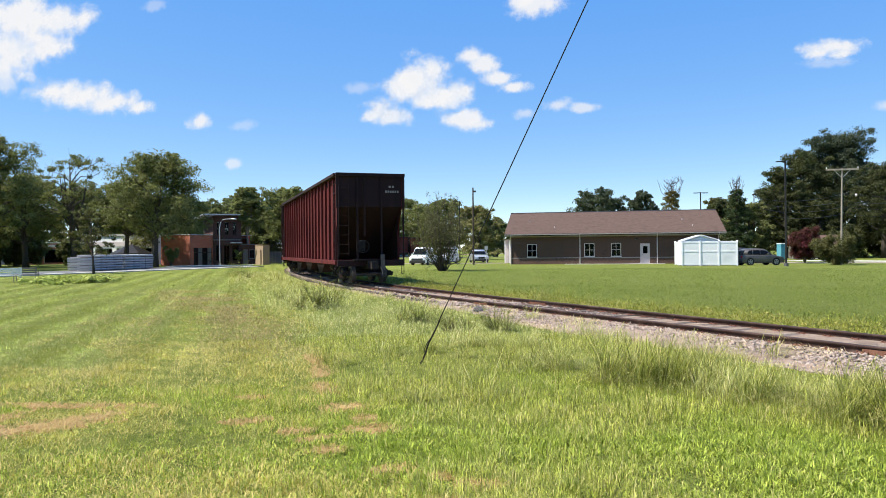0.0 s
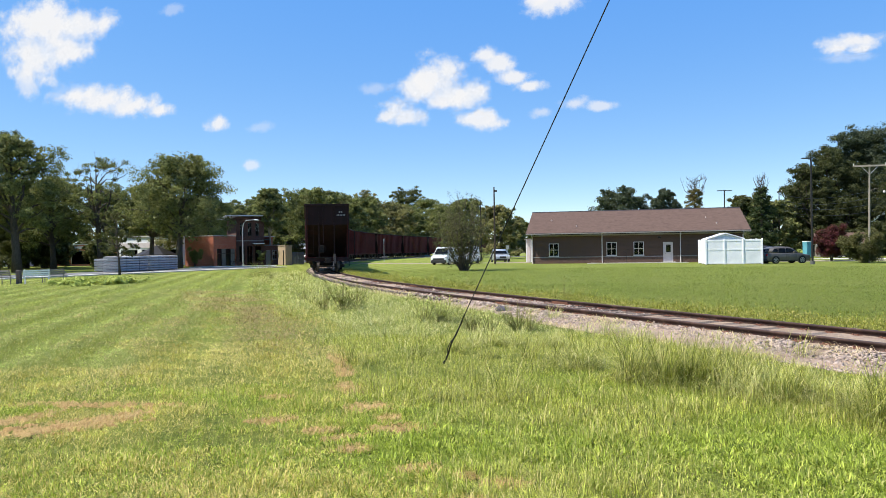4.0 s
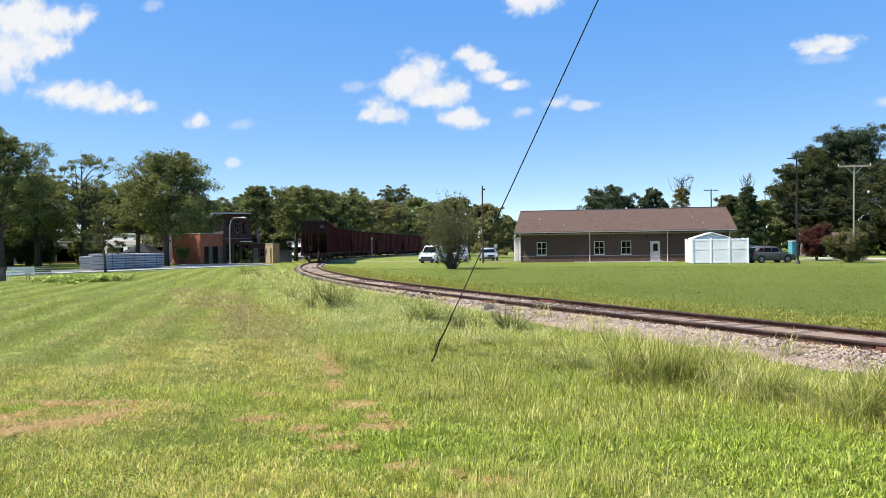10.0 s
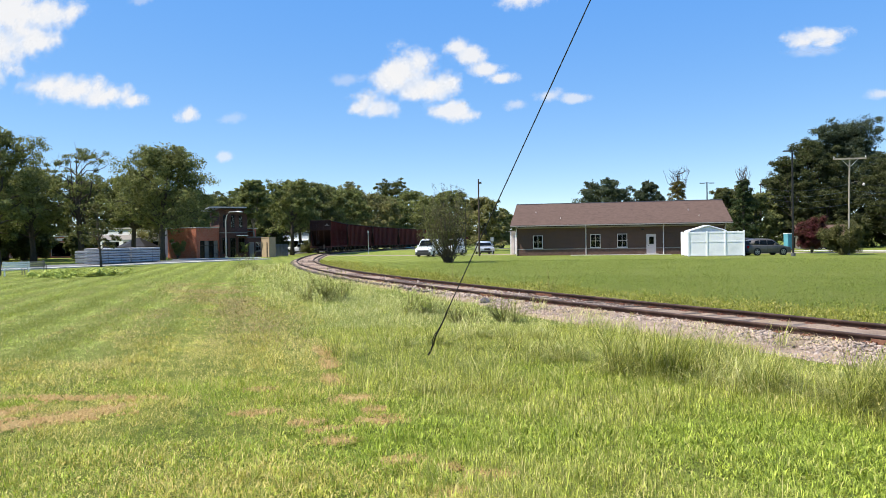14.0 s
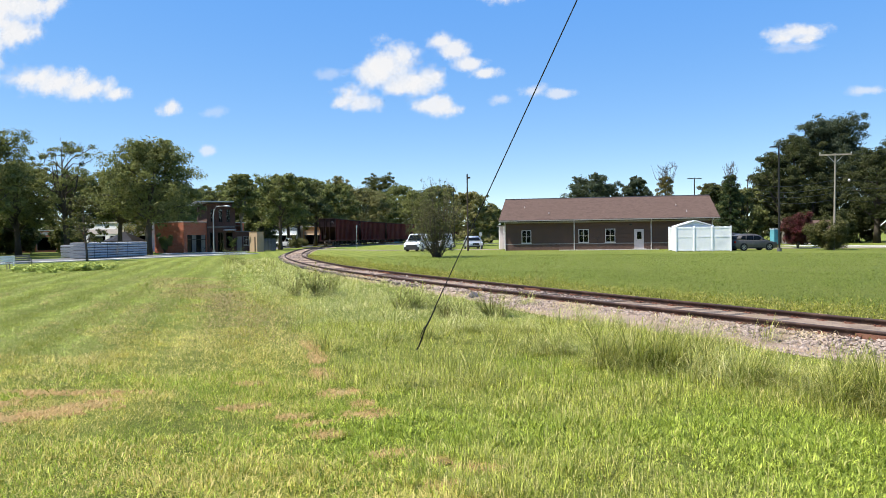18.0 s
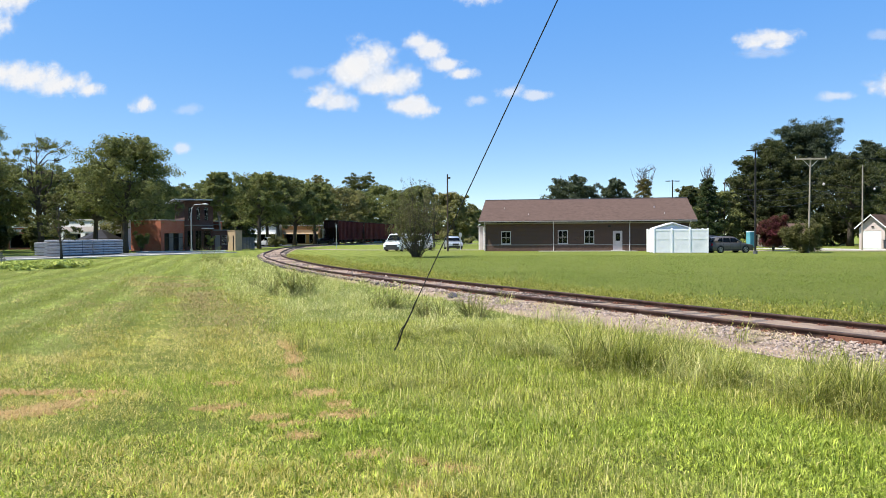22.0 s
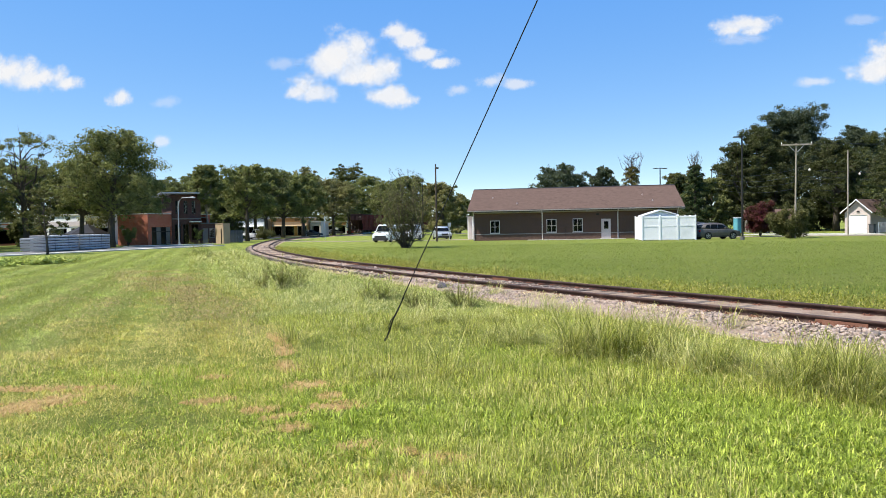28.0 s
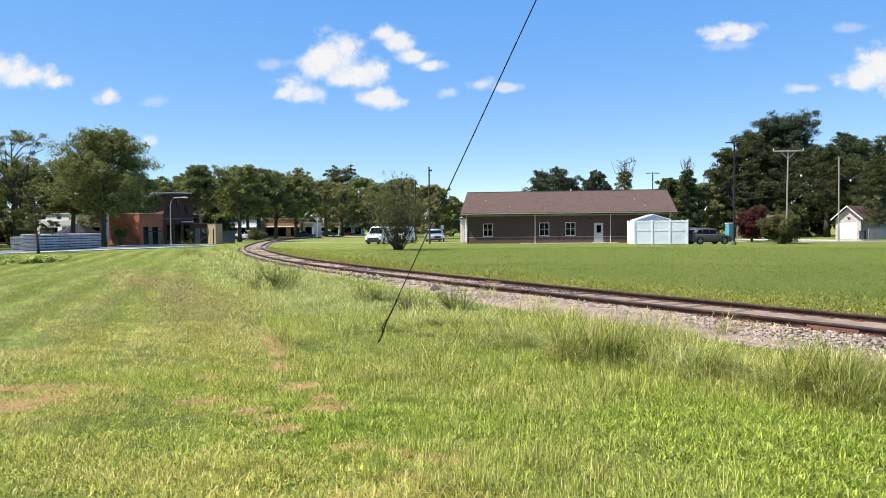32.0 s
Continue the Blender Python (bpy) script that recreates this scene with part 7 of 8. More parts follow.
def pipe_stack(x, y, ang, length, rows, cols, label):
    """Bundled pipes: each pipe a hollow tube resting on the row below, with timber spacers."""
    p = thing("pipe_stack", pose(x, y, 0, 0, 0, ang), label, "pipe stack", "stacked pipes")
    r = 0.105
    n = 12
    bm = bmesh.new()
    outer0 = [bm.verts.new((0, r * math.cos(a), r * math.sin(a))) for a in [2 * math.pi * k / n for k in range(n)]]
    outer1 = [bm.verts.new((length, v.co.y, v.co.z)) for v in outer0]
    inner0 = [bm.verts.new((0, v.co.y * 0.86, v.co.z * 0.86)) for v in outer0]
    inner1 = [bm.verts.new((length, v.co.y, v.co.z)) for v in inner0]
    for k in range(n):
        j = (k + 1) % n
        bm.faces.new((outer0[k], outer0[j], outer1[j], outer1[k]))
        bm.faces.new((inner0[j], inner0[k], inner1[k], inner1[j]))
        bm.faces.new((outer0[j], outer0[k], inner0[k], inner0[j]))
        bm.faces.new((outer1[k], outer1[j], inner1[j], inner1[k]))
    first = part("pipe", bm, M_PIPE, p, "", True)
    first.matrix_basis = pose(0, 0, r + 0.1)
    for i in range(rows):
        for j in range(cols):
            if i or j:
                again(first, pose(0.03 * math.sin(i * 5 + j * 3), j * 2.04 * r, 0.1 + r + i * (2 * r + 0.045)))
    for q in (0.12, 0.5, 0.88):
        for i in range(rows + 1):
            z = 0.0 if i == 0 else 0.1 + i * (2 * r + 0.045) - 0.043
            part("timber_spacer", boxes((q * length - 0.05, q * length + 0.05, -0.12, cols * 2.04 * r, z, z + (0.1 if i == 0 else 0.041))), M_GREYWOOD, p)
    for q in (0.3, 0.7):
        top = 0.1 + rows * (2 * r + 0.045)
        part("strap", boxes((q * length, q * length + 0.03, -0.115, -0.11, 0.05, top), (q * length, q * length + 0.03, -0.11, cols * 2.04 * r - 0.1, top, top + 0.004)), M_BLACK, p)


pipe_stack(-33.1, 70.2, 77.6, 4.9, 6, 7, "stack of pale grey plastic pipes strapped on timbers")
pipe_stack(-32.0, 75.3, 77.6, 4.9, 6, 7, "stack of pale grey plastic pipes strapped on timbers")
pipe_stack(-36.4, 74.6, 77.6, 4.9, 5, 6, "stack of pale grey plastic pipes with open ends showing")


def bench(x, y, ang, material, label):
    b = thing("park_bench", pose(x, y, 0, 0, 0, ang), label, "bench", "park benches")
    for k in range(4):
        part("seat_slat", boxes((-0.75, 0.75, -0.24 + k * 0.12, -0.14 + k * 0.12, 0.42, 0.45), bevel=0.006), material, b)
    for k in range(3):
        part("back_slat", boxes((-0.75, 0.75, 0.24 + k * 0.03, 0.27 + k * 0.03, 0.52 + k * 0.13, 0.62 + k * 0.13), bevel=0.006), material, b)
    for x0 in (-0.68, 0.62):
        bm = tube(bmesh.new(), ((x0 + 0.03, -0.24, 0), (x0 + 0.03, -0.22, 0.42), (x0 + 0.03, -0.2, 0.64), (x0 + 0.03, 0.2, 0.66)), 0.03, 6)
        tube(bm, ((x0 + 0.03, 0.2, 0), (x0 + 0.03, 0.22, 0.45), (x0 + 0.03, 0.33, 0.92)), 0.03, 6)
        part("bench_frame", bm, material, b)


bench(-26.5, 45.6, 205, M_WHITE, "white slatted park bench on the lawn")
bench(-26.3, 47.2, 190, M_GREYWOOD, "dark weathered wooden park bench on the lawn")
bench(-28.6, 45.8, 160, M_GREYWOOD, "dark weathered wooden park bench beside a post")
bench(-36.6, 95.2, 150, M_TAN, "tan wooden bench before the brick wall")
stub = thing("wooden_post", pose(-27.9, 46.0, 0), "short dark wooden post beside the benches", "post")
part("post", boxes((-0.13, 0.13, -0.13, 0.13, 0, 0.85), bevel=0.015), M_TIE, stub)
rock0 = thing("stone", pose(1.15, 20.3, 0), "dark grey stone on the ballast edge", "stone")
bm = bmesh.new()
bmesh.ops.create_icosphere(bm, subdivisions=2, radius=0.16)
for v in bm.verts:
    v.co *= 1 + 0.35 * noise.noise(v.co * 6)
    v.co.z = max(v.co.z * 0.75 + 0.08, 0)
part("stone_body", bm, surface("dark_stone", (0.08, 0.07, 0.07), (0.16, 0.145, 0.14), 8, 40, 0.9, 0, 0.6), rock0, "", True)
bike = thing("bicycle", pose(-29.5, 96.9, 0, 0, 0, 20), "bicycle parked before the brick shop", "bicycle")
for x in (-0.5, 0.5):
    part("wheel", tube(bmesh.new(), [(x + 0.33 * math.cos(a), 0, 0.34 + 0.33 * math.sin(a)) for a in [k * math.pi / 9 for k in range(19)]], 0.018, 5, False), M_TYRE, bike)
bm = tube(bmesh.new(), ((-0.5, 0, 0.34), (-0.15, 0, 0.75), (0.35, 0, 0.78), (0.5, 0, 0.34)), 0.02, 5)
tube(bm, ((-0.15, 0, 0.75), (0.0, 0, 0.32), (0.35, 0, 0.78)), 0.02, 5)
tube(bm, ((-0.5, 0, 0.34), (0.0, 0, 0.32)), 0.016, 5)
part("bicycle_frame", bm, M_BRONZE, bike)
part("saddle", boxes((-0.3, -0.05, -0.07, 0.07, 0.88, 0.93), bevel=0.015), M_BLACK, bike)
part("handlebar", tube(bmesh.new(), ((0.36, -0.28, 1.0), (0.4, 0, 0.98), (0.36, 0.28, 1.0)), 0.015, 5), M_BRONZE, bike)

# ---- clouds: thin bright sheets far beyond the place ----
def cloud_material():
    m, n, l, p = nodes_of("sunlit_cloud")
    n.remove(p)
    tc, geo = n.new("ShaderNodeTexCoord"), n.new("ShaderNodeNewGeometry")
    sp = n.new("ShaderNodeVectorMath")
    sp.operation = "SUBTRACT"
    l.new(tc.outputs["Generated"], sp.inputs[0])
    sp.inputs[1].default_value = (0.5, 0.5, 0.5)
    ln = n.new("ShaderNodeVectorMath")
    ln.operation = "LENGTH"
    sc = n.new("ShaderNodeVectorMath")
    sc.operation = "MULTIPLY"
    sc.inputs[1].default_value = (1, 0, 1)
    l.new(sp.outputs[0], sc.inputs[0])
    l.new(sc.outputs[0], ln.inputs[0])
    oi = n.new("ShaderNodeObjectInfo")
    off = n.new("ShaderNodeVectorMath")
    off.operation = "MULTIPLY_ADD"
    l.new(oi.outputs["Random"], off.inputs[0])
    off.inputs[1].default_value = (900, 700, 800)
    l.new(tc.outputs["Object"], off.inputs[2])
    big = noise_at(n, l, off.outputs[0], 0.013, 8.0, 0.62, 0.22, 0.78)
    fall = calc(n, l, "SUBTRACT", 1.0, calc(n, l, "MULTIPLY", ln.outputs["Value"], 2.0))
    ln_mul = fall.node.inputs[1].links[0].from_node
    ln_mul.use_clamp = False
    dens = calc(n, l, "ADD", calc(n, l, "MULTIPLY", fall, 1.35), calc(n, l, "SUBTRACT", big, 0.95))
    for x in (dens.node, dens.node.inputs[0].links[0].from_node):
        x.use_clamp = False
    ramp = n.new("ShaderNodeMapRange")
    ramp.interpolation_type = "SMOOTHSTEP"
    ramp.inputs[1].default_value, ramp.inputs[2].default_value = -0.02, 0.66
    l.new(dens, ramp.inputs[0])
    em, tr, mx = n.new("ShaderNodeEmission"), n.new("ShaderNodeBsdfTransparent"), n.new("ShaderNodeMixShader")
    em.inputs["Strength"].default_value = 0.545
    l.new(mixed(n, l, ramp.outputs[0], (0.80, 0.88, 1.0), (0.97, 0.97, 0.98)), em.inputs["Color"])
    l.new(calc(n, l, "MULTIPLY", ramp.outputs[0], oi.outputs["Alpha"]), mx.inputs[0])
    l.new(tr.outputs[0], mx.inputs[1])
    l.new(em.outputs[0], mx.inputs[2])
    l.new(mx.outputs[0], n["Material Output"].inputs["Surface"])
    return m


M_CLOUD = cloud_material()
CLOUD_Y = 2500.0
CLOUDS = []


def cloud(puffs, drift, label, alpha=0.95):
    """puffs: (x, z, half width, half height) in metres on the far sheet."""
    x0, z0 = puffs[0][:2]
    t = thing("cloud", pose(x0, CLOUD_Y, z0), label, "cloud", "fair weather clouds")
    for i, (x, z, w, h) in enumerate(puffs):
        bm = bmesh.new()
        k = 6
        g = [[bm.verts.new((w * (2 * a / k - 1), 30 * math.cos(a / k * 3.14) * math.sin(b / k * 3.14), h * (2 * b / k - 1))) for b in range(k + 1)] for a in range(k + 1)]
        for a in range(k):
            for b in range(k):
                bm.faces.new((g[a][b], g[a + 1][b], g[a + 1][b + 1], g[a][b + 1]))
        o = part("puff", bm, M_CLOUD, t, "", True)
        o.matrix_basis = pose(x - x0, i * 12.0, z - z0)
        o.color = (1, 1, 1, alpha)
    CLOUDS.append((t, x0, z0, drift))


cloud([(-70, 584, 152, 136), (-12, 609, 121, 108), (-109, 556, 112, 88), (35, 536, 128, 81), (97, 548, 97, 72), (-7, 524, 169, 64)], -140, "white fair-weather cloud in blue sky", 0.97)
cloud([(-192, 493, 128, 68), (-154, 458, 121, 57), (-225, 461, 72, 48)], -140, "white fair-weather cloud in blue sky", 0.85)
cloud([(119, 664, 81, 57), (167, 631, 101, 60), (221, 590, 101, 48), (274, 562, 88, 36)], -140, "white fair-weather cloud in blue sky", 0.92)
cloud([(-253, 557, 152, 40)], -140, "faint wisp of white cloud in blue sky", 0.32)
cloud([(92, 447, 136, 64), (142, 431, 88, 44)], -140, "white fair-weather cloud in blue sky", 0.92)
cloud([(308, 466, 72, 36)], -110, "faint wisp of white cloud in blue sky", 0.5)
cloud([(420, 492, 88, 44), (509, 484, 112, 33)], -110, "faint wisp of white cloud in blue sky", 0.66)
cloud([(356, 839, 160, 88), (308, 855, 105, 64)], -130, "white fair-weather cloud in blue sky", 0.92)
cloud([(1360, 681, 169, 57), (1307, 661, 97, 48), (1412, 669, 88, 40)], -175, "white fair-weather cloud in blue sky", 0.94)
cloud([(1330, 628, 145, 36)], -175, "faint wisp of white cloud in blue sky", 0.3)
cloud([(-1296, 548, 185, 81), (-1210, 536, 209, 88), (-1115, 516, 185, 72), (-1027, 500, 105, 40)], -90, "white fair-weather cloud in blue sky", 0.98)
cloud([(-800, 444, 88, 53)], -130, "white fair-weather cloud in blue sky", 0.9)
cloud([(-692, 301, 77, 33)], -110, "faint wisp of white cloud in blue sky", 0.6)
cloud([(-1408, 796, 314, 180), (-1269, 801, 200, 105), (-1333, 709, 200, 105), (-1457, 691, 193, 169)], -130, "white fair-weather cloud in blue sky", 0.97)
cloud([(-1461, 605, 105, 112)], -130, "faint wisp of white cloud in blue sky", 0.6)
cloud([(-959, 837, 88, 40)], -130, "faint wisp of white cloud in blue sky", 0.3)
cloud([(1867, 546, 222, 145), (1960, 587, 241, 193), (1794, 516, 136, 72)], -130, "white fair-weather cloud in blue sky", 0.95)
cloud([(1571, 482, 97, 33)], -130, "faint wisp of white cloud in blue sky", 0.6)
cloud([(1695, 526, 97, 33)], -130, "faint wisp of white cloud in blue sky", 0.4)
cloud([(1741, 694, 97, 33)], -130, "faint wisp of white cloud in blue sky", 0.3)
cloud([(-650, 431, 97, 36)], -130, "faint wisp of white cloud in blue sky", 0.28)

# ---- bare soil, ballast stones and grass ----
def ground_z(px, py):
    """Height of the lawn sheet, from its corner heights."""
    px, py = np.asarray(px, float), np.asarray(py, float)
    i, j = np.floor(px / 2) * 2, np.floor(py / 2) * 2
    u, v = (px - i) / 2, (py - j) / 2
    zs = []
    for a, b in ((0, 0), (2, 0), (0, 2), (2, 2)):
        zs.append(LAWN_Z[np.clip(((i + a) / 2).astype(int) + 20, 0, 39), np.clip(((j + b) / 2).astype(int) + 4, 0, 39)])
    return zs[0] * (1 - u) * (1 - v) + zs[1] * u * (1 - v) + zs[2] * (1 - u) * v + zs[3] * u * v


LAWN_Z = np.zeros((40, 40))
for gi in range(40):
    for gj in range(40):
        gx, gy = (gi - 20) * 2, (gj - 4) * 2
        if abs(gx) < 32 and -4 < gy < 62:
            LAWN_Z[gi, gj] = 0.035 * noise.noise((gx * 0.21, gy * 0.21, 3.1))


def waves(px, py, scale, seed):
    """Smooth random values about 0..1 at places, from a few waves."""
    rs2 = np.random.RandomState(seed)
    out = np.zeros(np.shape(px))
    for k in range(9):
        a, ph, q = rs2.uniform(0, 6.28), rs2.uniform(0, 6.28), scale * rs2.uniform(0.5, 2.6)
        out += np.sin((px * math.cos(a) + py * math.sin(a)) * q + ph + 0.8 * np.sin(q * 0.7 * (px * math.sin(a) - py * math.cos(a))))
    return np.clip(0.5 + out / 6.5, 0, 1)


def field(px, py, scale, seed):
    return np.clip(0.65 * waves(px, py, scale, seed) + 0.35 * waves(px, py, scale * 3.1, seed + 50), 0, 1)


def soil_patch(x, y, rx, ry, ang, seed):
    """Ragged crumbs of clay that come up through the turf round a place."""
    ca, sa = math.cos(radians(ang)), math.sin(radians(ang))
    nx, ny = max(8, int(rx * 3.2 / 0.03)), max(8, int(ry * 3.2 / 0.03))
    u, v = np.meshgrid(np.linspace(-1.6, 1.6, nx), np.linspace(-1.6, 1.6, ny), indexing="ij")
    px, py = x + u * rx * ca - v * ry * sa, y + u * rx * sa + v * ry * ca
    rag = field(px, py, 13.0, seed) - 0.5
    clod = field(px, py, 55.0, seed + 9) - 0.5
    hgt = 0.004 + 0.05 * (0.68 - np.sqrt(u * u + v * v)) + 0.09 * rag + 0.11 * clod
    z = ground_z(px, py) + np.clip(hgt, -0.03, 0.008) + 0.045 * np.maximum(0, clod) * (hgt > 0) + 0.004
    vs = np.stack([px, py, z], -1).reshape(-1, 3)
    q = np.arange(nx * ny).reshape(nx, ny)
    f = np.stack([q[:-1, :-1], q[1:, :-1], q[1:, 1:], q[:-1, 1:]], -1).reshape(-1, 4)
    f = f[(hgt.reshape(-1)[f] > -0.006).any(1)]
    used = np.unique(f)
    back = np.zeros(nx * ny, int)
    back[used] = np.arange(len(used))
    if len(f) < 6:
        return None
    o = from_arrays("bare_soil", vs[used], back[f], M_SOIL, None, False)
    return tagged(o, "patch of bare crumbly orange-tan clay in the grass", "bare soil", "", "structure")


SOIL = [(-4.35, 8.5, 0.75, 0.12, -4), (-4.15, 7.4, 0.6, 0.22, 30), (-3.72, 7.85, 0.34, 0.14, 55), (-4.75, 7.75, 0.4, 0.14, 60), (-1.05, 8.2, 0.2, 0.17, 30), (-0.62, 7.18, 0.19, 0.24, 80), (-0.94, 6.48, 0.13, 0.1, 0),
        (-2.0, 11.9, 0.1, 0.4, 14), (-1.7, 10.7, 0.11, 0.42, 14), (-1.42, 9.35, 0.12, 0.36, 16), (-0.34, 5.86, 0.15, 0.09, 10), (0.04, 5.65, 0.08, 0.08, 0), (0.32, 5.45, 0.15, 0.09, -10), (0.07, 5.08, 0.13, 0.08, 0),
        (-1.96, 7.62, 0.2, 0.1, 15), (-2.2, 8.8, 0.16, 0.09, 0), (-1.12, 6.85, 0.16, 0.08, 20), (-1.35, 7.15, 0.14, 0.08, 0), (-0.75, 7.65, 0.12, 0.12, 0)]
for i, (x, y, rx, ry, ang) in enumerate(SOIL):
    soil_patch(x, y, rx, ry, ang, i * 7 + 1)


def in_soil(px, py, grow=1.0):
    hit = np.zeros(len(px), bool)
    for x, y, rx, ry, ang in SOIL:
        ca, sa = math.cos(radians(ang)), math.sin(radians(ang))
        dx, dy = px - x, py - y
        hit |= ((dx * ca + dy * sa) / rx) ** 2 + ((-dx * sa + dy * ca) / ry) ** 2 < grow
    return hit


# ballast: angular stones before the rails and between the ties
rs = np.random.RandomState(3)
cube_v = np.array([(x, y, z) for x in (-1, 1) for y in (-1, 1) for z in (-1, 1)], float) * 0.75
cube_f = np.array([(0, 1, 3, 2), (4, 6, 7, 5), (0, 4, 5, 1), (2, 3, 7, 6), (0, 2, 6, 4), (1, 5, 7, 3)])


def stones(name, n, y0, y1, size, label):
    s0, s1 = line_s(y0), line_s(y1)
    ss = s0 + (s1 - s0) * rs.uniform(size=n) ** 1.25
    ac = rs.uniform(0, 1, n)
    pts = np.array([np.concatenate(on_line(s)) for s in ss])
    fr, bk = shoulder(pts[:, 1])
    ac = -fr + ac * (fr + bk)
    px, py = pts[:, 0] + ac * pts[:, 3], pts[:, 1] - ac * pts[:, 2]
    keep = ((np.abs(ac) > 0.78) | ((np.abs(ac) < 0.68) & (py > 18) & (rs.uniform(size=n) < 0.2))) & (rs.uniform(size=n) < np.clip(3.2 * field(px, py, 2.2, 31) - 0.75, 0.1, 1))
    px, py, ac, fr = px[keep], py[keep], ac[keep], fr[keep]
    n = len(px)
    top = np.where(ac < -1.3, 0.095 * np.clip((fr + ac) / np.maximum(0.2, fr - 1.3), 0, 1), 0.09)
    sc = size * rs.uniform(0.4, 1.25, (n, 1, 1)) * rs.uniform(0.6, 1.2, (n, 1, 3))
    ang = rs.uniform(0, 6.28, n)
    tip = rs.uniform(-1.2, 1.2, n)
    lift = size * rs.uniform(0, 1, n) ** 2 * 0.4
    v = cube_v[None] * (1 + 0.55 * rs.normal(size=(n, 8, 3))) * sc
    y2, z2 = v[..., 1] * np.cos(tip)[:, None] - v[..., 2] * np.sin(tip)[:, None], v[..., 1] * np.sin(tip)[:, None] + v[..., 2] * np.cos(tip)[:, None]
    x = v[..., 0] * np.cos(ang)[:, None] - y2 * np.sin(ang)[:, None]
    y = v[..., 0] * np.sin(ang)[:, None] + y2 * np.cos(ang)[:, None]
    v = np.stack([x + px[:, None], y + py[:, None], z2 * 0.8 + (np.where(np.abs(ac) < 0.7, 0.085, top) + size * 0.12 + lift)[:, None]], -1).reshape(-1, 3)
    f = (cube_f[None] + (np.arange(n) * 8)[:, None, None]).reshape(-1, 4)
    return tagged(from_arrays(name, v, f, M_STONE), label, "gravel", "", "stuff")


def stone_material():
    m, n, l, p = nodes_of("ballast_stone")
    geo, tc = n.new("ShaderNodeNewGeometry"), n.new("ShaderNodeTexCoord")
    col = mixed(n, l, geo.outputs["Random Per Island"], (0.12, 0.093, 0.078), (0.47, 0.375, 0.315))
    col = mixed(n, l, calc(n, l, "MULTIPLY", noise_at(n, l, tc.outputs["Object"], 1.1, 4.0), 0.5), col, (0.44, 0.33, 0.25))
    l.new(col, p.inputs["Base Color"])
    p.inputs["Roughness"].default_value = 0.9
    p.inputs["Specular IOR Level"].default_value = 0.15
    return m


M_STONE = stone_material()
stones("ballast_stones", 30000, 7, 24, 0.028, "loose angular pinkish grey ballast stones")
stones("ballast_stones", 5000, 22, 75, 0.05, "loose angular pinkish grey ballast stones")


def blades(name, px, py, z, h, w, lean, material, label, rs, segments=3, way=None):
    """Arching tapered blades at the given places, flat side up where they bend over, as one mesh."""
    n = len(px)
    b = rs.uniform(0, 2 * math.pi, n) if way is None else way
    d = np.stack([np.cos(b), np.sin(b), np.zeros(n)], 1)
    c = b + math.pi / 2 + rs.uniform(-0.6, 0.6, n)
    side = np.stack([np.cos(c), np.sin(c), np.zeros(n)], 1) * (w * 0.5)[:, None]
    base = np.stack([px, py, z], 1)
    up = np.array([0, 0, 1.0])
    out = (lean * h)[:, None]
    rise = (h * np.sqrt(np.maximum(0.06, 1 - np.minimum(lean, 1.0) ** 2 * 0.85)))[:, None]
    if segments == 1:
        tip = base + d * out + up * rise
        v = np.stack([base - side, base + side, tip], 1).reshape(-1, 3)
        f = np.arange(n * 3).reshape(-1, 3)
    elif segments == 2:
        mid = base + d * out * 0.42 + up * rise * 0.78
        tip = base + d * out + up * rise
        v = np.stack([base - side, base + side, mid + side * 0.8, mid - side * 0.8, tip], 1).reshape(-1, 3)
        k = np.arange(n)[:, None] * 5
        f = np.concatenate([k + [0, 1, 2], k + [0, 2, 3], k + [3, 2, 4]], 1).reshape(-1, 3)
    else:
        m1 = base + d * out * 0.22 + up * rise * 0.6
        m2 = base + d * out * 0.62 + up * rise
        tip = base + d * out * 1.08 + up * rise * rs.uniform(0.4, 0.95, n)[:, None]
        v = np.stack([base - side * 0.7, base + side * 0.7, m1 + side, m1 - side, m2 + side * 0.8, m2 - side * 0.8, tip], 1).reshape(-1, 3)
        k = np.arange(n)[:, None] * 7
        f = np.concatenate([k + [0, 1, 2], k + [0, 2, 3], k + [3, 2, 4], k + [3, 4, 5], k + [5, 4, 6]], 1).reshape(-1, 3)
    return tagged(from_arrays(name, v, f, material), label, "grass", "", "stuff")


def scatter(rs, r0, r1, density, half=37.0):
    """Even random places in a sector of the lawn before the path."""
    n = int(density * radians(2 * half) / 2 * (r1 ** 2 - r0 ** 2))
    r = np.sqrt(rs.uniform(r0 ** 2, r1 ** 2, n))
    a = np.radians(rs.uniform(-half, half, n) + 1.5)
    return r * np.sin(a), r * np.cos(a)


def edge_of_mowing(py):
    """x of the line between mown lawn and rough verge."""
    return np.interp(py, [4, 6, 8, 10, 14, 20, 34, 60], [0.9, 0.15, -0.5, -1.2, -2.2, -3.6, -8.2, -15.5])


